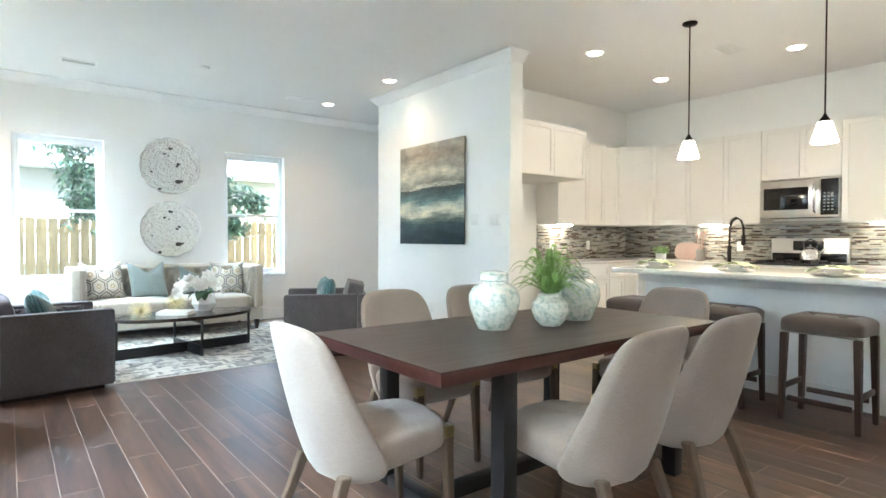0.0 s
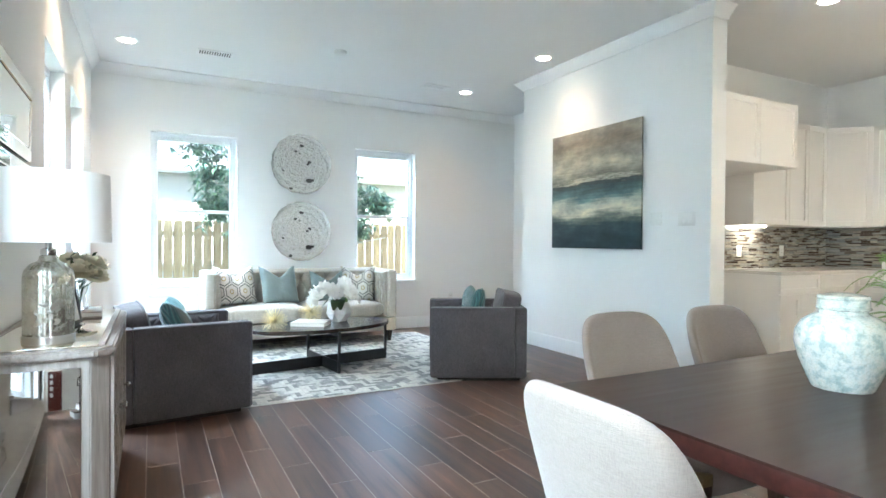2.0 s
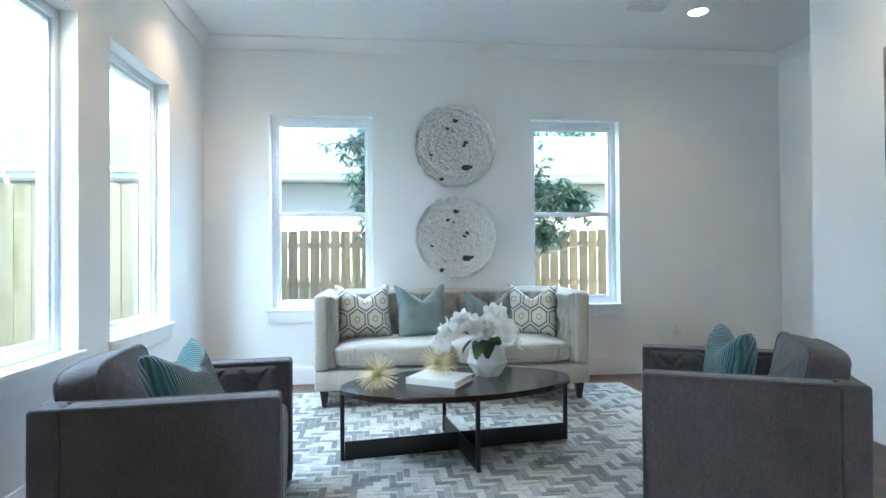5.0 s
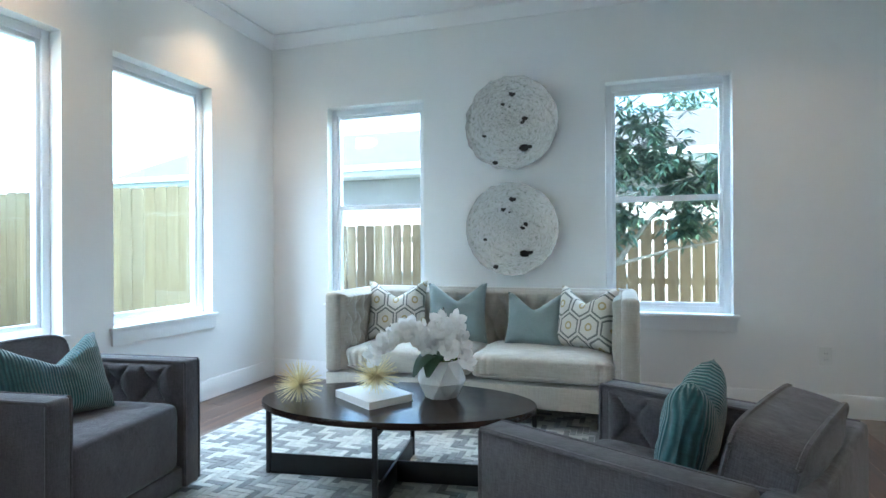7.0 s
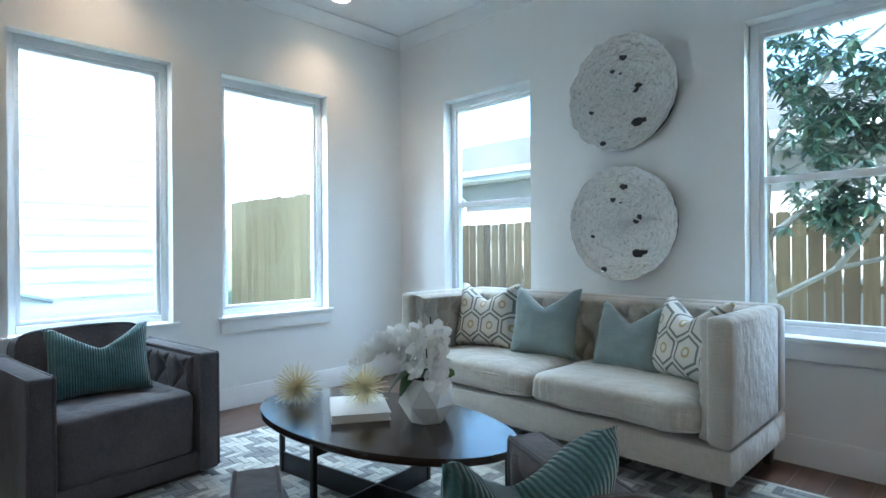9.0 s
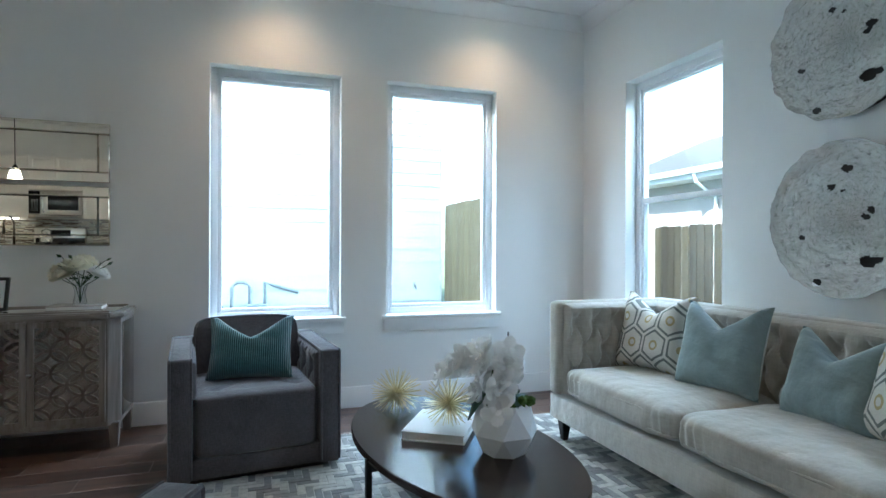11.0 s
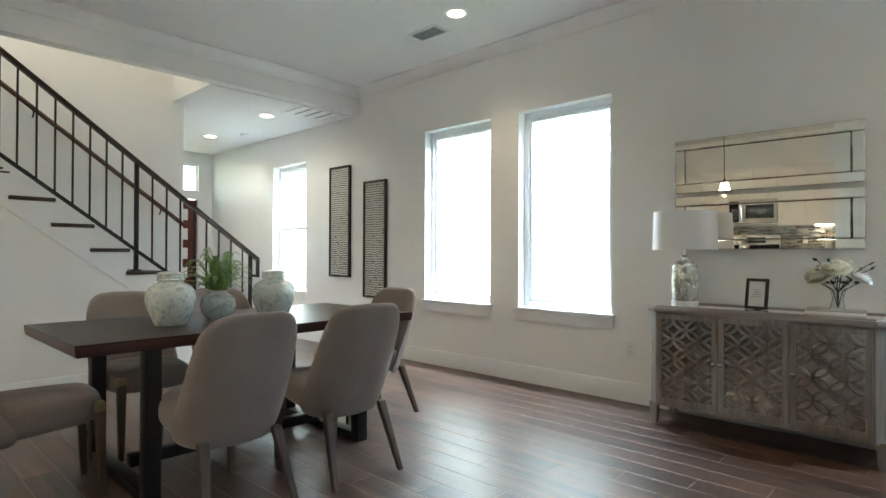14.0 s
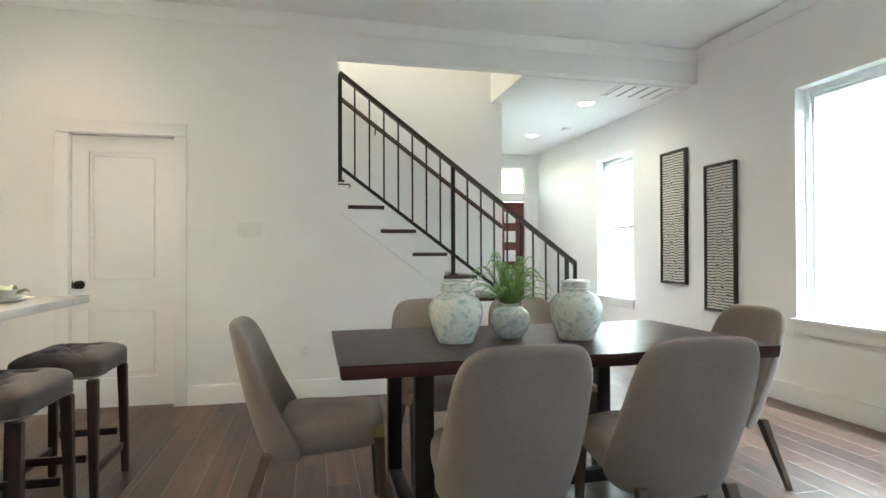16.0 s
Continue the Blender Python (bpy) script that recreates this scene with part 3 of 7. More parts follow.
def wall_with_holes(a0, a1, z0, z1, t0, t1, holes, axis):
    """A wall along an axis from a0 to a1, its thickness from t0 to t1, with openings (a, b, z, z)."""
    bm = bmesh.new()

    def put(p, q, r, s):
        if q - p > 1e-4 and s - r > 1e-4:
            add_box(bm, *((p, q, t0, t1) if axis == "x" else (t0, t1, p, q)), r, s)
    edge = a0
    for p, q, r, s in sorted(holes):
        put(edge, p, z0, z1)
        put(p, q, z0, r)
        put(p, q, s, z1)
        edge = q
    put(edge, a1, z0, z1)
    bmesh.ops.remove_doubles(bm, verts=bm.verts[:], dist=1e-5)
    return bm


TOP = 3.3
setting("wall_west", wall_with_holes(-4.25, 8.2, -0.3, TOP, -0.2, 0.0, WEST_WINDOWS, "y"), M["wall"], "white painted wall with tall window openings")
setting("wall_north", wall_with_holes(0.0, 5.6, -0.3, TOP, NORTH, 8.2, NORTH_WINDOWS, "x"), M["wall"], "white painted wall with two sash windows")
bm = wall_with_holes(3.36, KE + 0.2, 0, TOP, -0.34, SOUTH, [(4.585, 5.295, 0.0, 2.05)], "x")
add_box(bm, 0.0, 3.36, -0.34, SOUTH, 2.76, TOP)
setting("wall_south", bm, M["wall"], "white painted wall with a panel door and a stair opening")
setting("wall_pier", box(PIER, 4.62, 3.96, 6.45, 0, CEIL), M["wall"], "white painted wall that carries the painting")
setting("wall_alcove", boxes((5.4, 5.6, 4.96, 8.0, 0, TOP)), M["wall"])
setting("wall_kitchen_back", boxes((4.62, KE, KB, 4.96, 0, TOP)), M["wall"])
setting("wall_kitchen_side", boxes((KE, KE + 0.2, SOUTH, 4.96, 0, TOP)), M["wall"])
setting("ceiling", boxes((0.0, 5.4, SOUTH, 8.0, CEIL, TOP), (5.4, KE, SOUTH, KB, CEIL, TOP)), M["ceil"], "flat white painted ceiling")
# hall and stairwell beyond the opening
setting("wall_stair", boxes((1.6, 6.0, -1.37, -1.25, 0, 5.4)), M["wall"])
setting("ceiling_hall", boxes((0.0, 1.72, -4.1, -0.34, 2.75, 3.0), (1.72, 3.2, -4.1, -1.37, 2.75, 3.0)), M["ceil"])
setting("wall_stair_upper", boxes((1.6, 1.72, -1.25, -0.34, 3.0, 5.4), (5.88, 6.0, -1.25, -0.34, 0, 5.4), (1.6, 6.0, -0.34, -0.22, TOP, 5.4), (1.6, 6.0, -1.37, -0.22, 5.4, 5.5)), M["wall"])
bm = wall_with_holes(0.0, 3.2, 0, 3.0, -4.25, -4.1, [(0.22, 1.16, 0, 2.55)], "x")
add_box(bm, 0.2205, 1.1595, -4.249, -4.101, 2.0, 2.12)
setting("wall_entry", bm, M["wall"])
setting("wall_entry_side", boxes((3.2, 3.3, -4.25, -1.37, 0, 3.0)), M["wall"])
setting("floor", boxes((-0.2, KE + 0.2, -4.25, 8.2, -0.3, -0.0007)), M["grout"], "dark brown wood-look plank floor with pale joints")

# baseboards and crown, mitred runs butted end to end
BH, BT = 0.15, 0.016


def moulding(name, pts, prof, material, side):
    """A moulding whose profile (out from the wall, height) runs through the plan points."""
    bm = bmesh.new()
    rows = []
    for k, p in enumerate(pts):
        p = Vector((*p, 0))
        def nrm(a, b):
            d = (Vector((*b, 0)) - Vector((*a, 0))).normalized()
            return Vector((-d.y, d.x, 0)) * side
        ns = [nrm(pts[j], pts[j + 1]) for j in (k - 1, k) if 0 <= j < len(pts) - 1]
        n = sum(ns, Vector()) / len(ns)
        n = n / max(0.3, n.length_squared)
        rows.append([bm.verts.new(p + n * o + Vector((0, 0, z))) for o, z in prof])
    for a, b in zip(rows, rows[1:]):
        for j in range(len(prof) - 1):
            bm.faces.new((a[j], b[j], b[j + 1], a[j + 1]))
    for r in (rows[0], rows[-1]):
        bm.faces.new(r)
    bmesh.ops.recalc_face_normals(bm, faces=bm.faces[:])
    return setting(name, bm, material)


base_prof = [(0.0005, 0), (BT, 0), (BT, BH - 0.012), (BT - 0.006, BH), (0.0005, BH)]
crown_prof = [(0.0005, CEIL - 0.10), (0.014, CEIL - 0.10), (0.02, CEIL - 0.082), (0.05, CEIL - 0.05), (0.072, CEIL - 0.022), (0.085, CEIL - 0.014), (0.085, CEIL - 0.0005), (0.0005, CEIL - 0.0005)]
moulding("baseboard_room", [(0, -4.1), (0, 8.0), (5.4, 8.0), (5.4, 6.0)], base_prof, M["trim"], -1)
moulding("baseboard_pier", [(4.62, 6.45), (PIER, 6.45), (PIER, 3.96), (4.62, 3.96)], base_prof, M["trim"], -1)
moulding("baseboard_south", [(4.49, SOUTH), (1.25, SOUTH)], base_prof, M["trim"], -1)
moulding("baseboard_south_kitchen", [(KE, SOUTH), (5.39, SOUTH)], base_prof, M["trim"], -1)
moulding("crown_room", [(KE, SOUTH), (0, SOUTH), (0, 8.0), (5.4, 8.0), (5.4, 6.0)], crown_prof, M["trim"], -1)
moulding("crown_pier", [(4.62, 6.45), (PIER, 6.45), (PIER, 3.96), (4.62, 3.96)], crown_prof, M["trim"], -1)


def window(name, a, b, z0, z1, axis, wall, out, sash):
    """A vinyl window set 9 cm deep in the wall at face 'wall', outside on the side 'out'; a board sill and apron within."""
    w = tagged(new(name), "white vinyl window with a painted sill, bright daylight behind", kind="structure")

    def put(nm, p, q, t0, t1, r, s, mat, bev=0.003):
        lo, hi = sorted((wall + out * t0, wall + out * t1))
        bmx = box(*((p, q, lo, hi) if axis == "x" else (lo, hi, p, q)), r, s, bev)
        return part(nm, bmx, mat, w)
    f = 0.045
    put("window_jamb", a + 0.001, a + f, 0.09, 0.17, z0 + 0.012, z1 - 0.001, M["vinyl"])
    put("window_jamb", b - f, b - 0.001, 0.09, 0.17, z0 + 0.012, z1 - 0.001, M["vinyl"])
    put("window_head", a + f, b - f, 0.09, 0.17, z1 - f - 0.01, z1 - 0.001, M["vinyl"])
    put("window_foot", a + f, b - f, 0.09, 0.17, z0 + 0.012, z0 + f + 0.012, M["vinyl"])
    g = f + 0.026
    put("sash_stile", a + f, a + g, 0.105, 0.15, z0 + 0.057, z1 - f - 0.01, M["vinyl"])
    put("sash_stile", b - g, b - f, 0.105, 0.15, z0 + 0.057, z1 - f - 0.01, M["vinyl"])
    put("sash_rail", a + g, b - g, 0.105, 0.15, z0 + 0.057, z0 + 0.083, M["vinyl"])
    put("sash_rail", a + g, b - g, 0.105, 0.15, z1 - f - 0.036, z1 - f - 0.01, M["vinyl"])
    spans = [(z0 + 0.083, z1 - f - 0.036)]
    if sash:
        mid = (z0 + z1) / 2 - 0.01
        put("meeting_rail", a + g, b - g, 0.10, 0.15, mid - 0.02, mid + 0.02, M["vinyl"])
        spans = [(z0 + 0.083, mid - 0.02), (mid + 0.02, z1 - f - 0.036)]
    for r, s in spans:
        p = put("pane", a + g, b - g, 0.125, 0.129, r, s, M["pane"], 0)
        p.visible_shadow = False
    put("window_sill", a - 0.035, b + 0.035, -0.03, -0.0005, z0 - 0.014, z0 + 0.011, M["trim"], 0.005)
    put("sill_board", a + 0.001, b - 0.001, 0.0, 0.09, z0 + 0.0005, z0 + 0.0105, M["trim"], 0)
    ap = put("window_apron", a - 0.02, b + 0.02, -0.016, -0.0005, z0 - 0.105, z0 - 0.0145, M["trim"], 0.003)
    return w


for k, (a, b, z0, z1) in enumerate(WEST_WINDOWS):
    window("window_%d" % (k + 1), a, b, z0, z1, "y", 0.0, -1, k == 4)
for k, (a, b, z0, z1) in enumerate(NORTH_WINDOWS):
    window("window_%d" % (k + 6), a, b, z0, z1, "x", NORTH, 1, True)

# ---- living room ----
def tuft_panel(w, h, rows, cols, depth=0.052, res=0.009):
    """A buttoned panel in the xz plane, facing -y, from x = 0..w and z = 0..h. Returns the sheet and the button places."""
    btn = []
    for r in range(rows):
        z = h * (r + 0.75) / (rows + 0.5)
        for c in range(cols + (r % 2)):
            btn.append(((c + (0.5 if r % 2 == 0 else 0.0)) * w / cols, z))
    btn = [(x, z) for x, z in btn if 0.02 < x < w - 0.02]
    cell_w, cell_h = w / cols, h / (rows + 0.5)

    def fn(u, v):
        x, z = u * w, v * h
        d = min(math.hypot(x - bx, z - bz) for bx, bz in btn)
        p = x / cell_w
        q = (z / cell_h - 0.75)
        s1, s2 = abs(((p - 0.5 + q / 2) + 0.5) % 1 - 0.5), abs(((p - 0.5 - q / 2) + 0.5) % 1 - 0.5)
        crease = min(s1, s2) * cell_w
        deep = math.exp(-(d / 0.040) ** 2)
        fade = min(1, max(0, (h * 0.96 - z) / (0.10 * h))) * min(1, z / (0.12 * h))
        y = -depth * (1 - 0.92 * deep) + 0.017 * math.exp(-(crease / 0.011) ** 2) * fade * (1 - deep)
        edge = min(x, w - x, h - z) / 0.03
        return (x, y * min(1, max(0, edge)) ** 0.5, z)
    return grid_sheet(max(4, int(w / res)), max(4, int(h / res)), fn), [(x, -0.002, z) for x, z in btn]


def ball(bm, p, r, flat=(1, 1, 1)):
    m = Matrix.Translation(p) @ Matrix.Diagonal((r * flat[0], r * flat[1], r * flat[2], 1))
    bmesh.ops.create_icosphere(bm, subdivisions=1, radius=1.0, matrix=m)


def leg_taper(x, y, z0, z1, r0, r1, dx=0.0, dy=0.0):
    """A square leg, r0 wide at the floor and r1 at its top, leaning by dx, dy at its foot."""
    bm = bmesh.new()
    a = [bm.verts.new((x + dx + sx * r0, y + dy + sy * r0, z0)) for sx, sy in ((-1, -1), (1, -1), (1, 1), (-1, 1))]
    b = [bm.verts.new((x + sx * r1, y + sy * r1, z1)) for sx, sy in ((-1, -1), (1, -1), (1, 1), (-1, 1))]
    for k in range(4):
        bm.faces.new((a[k], a[(k + 1) % 4], b[(k + 1) % 4], b[k]))
    bm.faces.new(a[::-1]), bm.faces.new(b)
    bmesh.ops.bevel(bm, geom=bm.edges[:], offset=min(r0, r1) * 0.25, segments=2, affect="EDGES")
    return bm


def buttons(places, m, parent, mat=None):
    bmx = bmesh.new()
    ball(bmx, (0, 0, 0), 0.012, (1, 0.5, 1))
    first = part("button", bmx, mat or M["velvet"], parent)
    first.matrix_basis = m @ Matrix.Translation(places[0])
    for p in places[1:]:
        o = new("button", first.data)
        o.parent = parent
        o.matrix_basis = m @ Matrix.Translation(p)


def sofa(x0, x1, y0, y1, h):
    s = thing("sofa", "pale greige velvet tuxedo sofa with button-tufted back and arms", "sofa", at=((x0 + x1) / 2, y0, 0))
    w, d, aw = x1 - x0, y1 - y0, 0.14
    hw = w / 2
    part("base", box(-hw + 0.004, hw - 0.004, 0.008, d, 0.14, 0.285, 0.012), M["velvet"], s)
    part("back_frame", box(-hw, hw, d - 0.13, d, 0.287, h, 0.035, 4), M["velvet"], s)
    for sx in (-1, 1):
        lo, hi = sorted((sx * hw, sx * (hw - aw + 0.035)))
        arm = part("arm", box(lo, hi, 0.0, d - 0.131, 0.287, h, 0.03, 4), M["velvet"], s)
        pn, bt = tuft_panel(d - 0.18, h - 0.31, 3, 5)
        pnl = part("tufted_panel", pn, M["velvet"], arm)
        pnl.matrix_basis = pose(sx * (hw - aw + 0.034), d - 0.14 if sx > 0 else 0.04, 0.30, 0, 0, -90 if sx > 0 else 90)
        buttons(bt, pnl.matrix_basis, arm)
    pn, bt = tuft_panel(w - 2 * aw + 0.06, h - 0.31, 3, 12)
    bk = part("tufted_back", pn, M["velvet"], s)
    bk.matrix_basis = pose(-hw + aw - 0.03, d - 0.128, 0.30)
    buttons(bt, Matrix(), bk)
    cw = (w - 2 * aw) / 2 - 0.006
    for sx in (-1, 1):
        c = part("seat_cushion", cushion(cw, d - 0.20, 0.185, 0.42, 0.17, 240, 26, 0.018, sx * 3, 0.005), M["velvet"], s, "plump loose seat cushion with piping")
        c.matrix_basis = pose(sx * (cw / 2 + 0.003), (d - 0.20) / 2 + 0.012, 0.286)
        for zz in (0.045, 0.125):
            pts = [(cw / 2 * 0.985 * spow(math.cos(a), 0.16), (d - 0.2) / 2 * 0.985 * spow(math.sin(a), 0.16), zz) for a in [2 * math.pi * k / 72 for k in range(73)]]
            part("piping", tube(pts, 0.006, 6), M["velvet"], c)
    for lx in (-hw + 0.07, hw - 0.07):
        for ly in (0.07, d - 0.07):
            part("leg", leg_taper(lx, ly, 0.012, 0.14, 0.017, 0.032), M["espresso"], s, "dark tapered wooden leg")
    return s


sofa(1.04, 3.12, 7.09, 7.93, 0.84)


def pillow(name, label, mat, at, turn, lean, w, h, d, chop, seed):
    o = part(name, throw_pillow(w, h, d, chop, seed), mat)
    o.matrix_basis = pose(*at, lean, 0, turn)
    return tagged(o, label, "pillow")


pillow("throw_pillow", "ivory throw pillow with grey hexagon lattice and gold rings", M["hex"], (1.40, 7.52, 0.452), 13, -17, 0.46, 0.46, 0.19, 0.09, 1)
pillow("throw_pillow", "blue-grey velvet throw pillow with a chopped top", M["blue"], (1.88, 7.52, 0.452), 13, -18, 0.44, 0.45, 0.17, 0.10, 2)
pillow("throw_pillow", "blue-grey velvet throw pillow slumped on the seat", M["blue"], (2.43, 7.53, 0.452), -3, -20, 0.42, 0.39, 0.17, 0.10, 3)
pillow("throw_pillow", "ivory throw pillow with grey hexagon lattice and gold rings", M["hex"], (2.76, 7.48, 0.452), -24, -17, 0.43, 0.44, 0.19, 0.09, 4)


def rounded_square(w, h, n):
    """Points round a soft-cornered upright rectangle, its foot at z = 0, with a slightly crowned top."""
    out = []
    for k in range(n + 1):
        a = 2 * math.pi * k / n
        y, z = spow(math.cos(a), 0.26), spow(math.sin(a), 0.24)
        out.append((w / 2 * y * (1 - 0.02 * z), h / 2 * (1 + z) + (0.012 * (1 - y * y) if z > 0.5 else 0)))
    return out


def boxed_cushion(w, h, t):
    """An upright boxed cushion: two domed faces, thickness t in x, joined by a band with a slight belly."""
    n, bm = 96, bmesh.new()
    rim = rounded_square(w, h, n)[:-1]
    rings = []
    steps = [(-1, k) for k in (0.12, 0.35, 0.6, 0.82, 0.95, 1.0)] + [(q, 1.0) for q in (-0.85, -0.4, 0.0, 0.4, 0.85)] + [(1, k) for k in (1.0, 0.95, 0.82, 0.6, 0.35, 0.12)]
    for side, k in steps:
        dome = 0.035 * (1 - k * k) * (1 if side > 0 else -1) if abs(side) == 1 else 0.0
        swell = 1 + 0.018 * (1 - side * side)
        rings.append([bm.verts.new((side * t / 2 + dome + 0.004 * noise.noise(Vector((y * 9, z * 9, side))) * (k < 1), y * k * swell, h / 2 + (z - h / 2) * k * swell)) for y, z in rim])
    for p, q in zip(rings, rings[1:]):
        for j in range(n):
            bm.faces.new((p[j], p[(j + 1) % n], q[(j + 1) % n], q[j]))
    bm.faces.new(rings[0][::-1]), bm.faces.new(rings[-1])
    bmesh.ops.recalc_face_normals(bm, faces=bm.faces[:])
    return bm


def armchair(at, turn):
    """A boxy chair facing +x, its footprint 0.76 deep (x) and 0.84 wide (y) round the origin."""
    c = thing("armchair", "grey tweed boxy armchair with welted edges and a loose back cushion", "armchair", "armchairs by the rug", at, turn)
    dx, wy, h, aw = 0.405, 0.405, 0.622, 0.10
    part("base", box(-dx + 0.01, dx - 0.02, -wy + 0.012, wy - 0.012, 0.036, 0.135, 0.012), M["grey"], c)
    part("plinth", box(-dx + 0.05, dx - 0.06, -wy + 0.05, wy - 0.05, 0.0, 0.04, 0.004), M["espresso"], c, "dark recessed plinth")
    part("back", box(-dx, -dx + 0.10, -wy, wy, 0.034, h, 0.016, 3), M["grey"], c)
    for s in (-1, 1):
        lo, hi = sorted((s * wy, s * (wy - aw)))
        arm = part("arm", box(-dx + 0.102, dx, lo, hi, 0.034, h, 0.016, 3), M["grey"], c)
        for yy in (s * wy * 0.992, s * (wy - aw) * 1.01):
            part("piping", tube([(-dx + 0.02, yy, h - 0.006), (dx - 0.008, yy, h - 0.006), (dx - 0.004, yy, h - 0.014), (dx - 0.004, yy, 0.05)], 0.0075, 6), M["grey"], arm)
        pn, bt = tuft_panel(0.60, 0.185, 1, 3, 0.026)
        pnl = part("tufted_panel", pn, M["grey"], arm)
        pnl.matrix_basis = pose(-dx + 0.145, wy - aw + 0.004, 0.42) if s > 0 else pose(dx - 0.035, -wy + aw - 0.004, 0.42, 0, 0, 180)
        buttons(bt, pnl.matrix_basis, arm, M["grey"])
    bm = cushion(0.66, 2 * (wy - aw) - 0.012, 0.31, 0.17, 0.15, 120, 60, 0.005, 5)
    for v in bm.verts:
        d = min(math.hypot(v.co.x - bx, v.co.y - by) for bx in (-0.02, 0.19) for by in (-0.19, 0.0, 0.19))
        seam = min(abs(v.co.y - by) for by in (-0.095, 0.095))
        if v.co.z > 0.24:
            v.co.z -= 0.014 * math.exp(-(d / 0.035) ** 2) + 0.006 * math.exp(-(seam / 0.012) ** 2)
        if v.co.x > 0.31:
            v.co.x -= 0.008 * math.exp(-(seam / 0.014) ** 2)
    seat = part("seat_cushion", bm, M["grey"], c, "thick channelled seat cushion", 60)
    seat.matrix_basis = pose(0.065, 0, 0.128)
    bc = part("back_cushion", boxed_cushion(2 * (wy - aw) - 0.03, 0.35, 0.14), M["grey"], c, "loose boxed back cushion with welted edges")
    bc.matrix_basis = pose(-dx + 0.172, 0, 0.375, 0, -12, 0)
    for off in (-0.07, 0.07):
        part("piping", tube([(off * 0.98, y, z) for y, z in rounded_square(2 * (wy - aw) - 0.03, 0.35, 64)], 0.0075, 6), M["grey"], bc)
    return c


armchair((0.728, 5.388, 0), 6)
ARM_R = ((3.168, 5.40, 0), 154)
armchair(*ARM_R)
pillow("throw_pillow", "teal ribbed throw pillow leaning in the armchair", M["teal"], (0.80, 5.38, 0.425), 84, -24, 0.46, 0.365, 0.16, 0.10, 6)
pillow("throw_pillow", "teal ribbed throw pillow leaning in the armchair", M["teal"], (3.20, 5.555, 0.425), 254, -11, 0.43, 0.34, 0.16, 0.10, 7)


def coffee_table(cx, cy):
    t = thing("coffee_table", "oval dark wood coffee table on a black steel cross base", "coffee table", at=(cx, cy, 0.012), turn=8)
    a, b, h = 0.675, 0.36, 0.393
    bm = bmesh.new()
    n = 96
    rings = []
    for s, z in ((0.985, h - 0.032), (1.0, h - 0.026), (1.0, h - 0.005), (0.994, h)):
        rings.append([bm.verts.new((a * s * math.cos(2 * math.pi * k / n), b * s * math.sin(2 * math.pi * k / n), z)) for k in range(n)])
    for lo, hi in zip(rings, rings[1:]):
        for k in range(n):
            bm.faces.new((lo[k], lo[(k + 1) % n], hi[(k + 1) % n], hi[k]))
    bm.faces.new(rings[0][::-1]), bm.faces.new(rings[-1])
    part("tabletop", bm, M["coffee"], t, "oval dark veneered top")
    part("long_plate", box(-a + 0.025, a - 0.025, -0.006, 0.006, 0.0, 0.10, 0.001), M["black"], t)
    part("cross_plate", box(-0.006, 0.006, -b + 0.02, b - 0.02, 0.0, 0.1005, 0.001), M["black"], t)
    part("top_bar", box(-0.008, 0.008, -b + 0.02, b - 0.02, h - 0.07, h - 0.033, 0.001), M["black"], t)
    for lx, ly in ((-a + 0.012, 0), (a - 0.012, 0), (0, -b + 0.008), (0, b - 0.008)):
        part("leg", box(lx - 0.011, lx + 0.011, ly - 0.011, ly + 0.011, 0.0, h - 0.02, 0.002), M["black"], t)
    return t


CT = (1.975, 6.15)
CTZ = 0.4055
coffee_table(*CT)


def urchin(x, y, z, r, seed):
    rnd = random.Random(seed)
    u = thing("spiky_ornament", "gold metal sea-urchin ornament with fine spikes", "ornament", "gold urchins", (x, y, z))
    bm = bmesh.new()
    ball(bm, (0, 0, r * 0.6), 0.018)
    part("core", bm, M["gold"], u)
    bm = bmesh.new()
    for k in range(150):
        zc = 1 - 2 * (k + 0.5) / 150
        a = k * 2.39996
        d = Vector((math.sqrt(1 - zc * zc) * math.cos(a), math.sqrt(1 - zc * zc) * math.sin(a), zc))
        ln = r * rnd.uniform(0.86, 1.05)
        if d.z * ln < -r * 0.6:
            ln = r * 0.6 / -d.z
        add_tube(bm, [d * 0.012 + Vector((0, 0, r * 0.6)), d * ln + Vector((0, 0, r * 0.6))], 0.0024, 4, 0.0012)
    tagged(part("spike_burst", bm, M["gold"], u), kind="stuff")
    return u


urchin(1.515, 6.03, CTZ, 0.12, 1)


def book(at, turn, w, d, h, cover, label):
    b = thing("book", label, "book", at=at, turn=turn)
    part("page_block", box(-w / 2 + 0.006, w / 2 - 0.006, -d / 2 + 0.002, d / 2 - 0.006, 0.004, h - 0.004), M["paper"], b, "white page block")
    part("cover", boxes((-w / 2, w / 2, -d / 2, d / 2, 0, 0.0038), (-w / 2, w / 2, -d / 2, d / 2, h - 0.0038, h), (-w / 2, -w / 2 + 0.004, -d / 2, d / 2, 0.0038, h - 0.0038)), cover, b)
    return b


book((1.865, 6.135, CTZ), -32, 0.31, 0.25, 0.035, M["white"], "thick white hardback book lying on the coffee table")
urchin(1.865, 6.165, CTZ + 0.036, 0.115, 2)


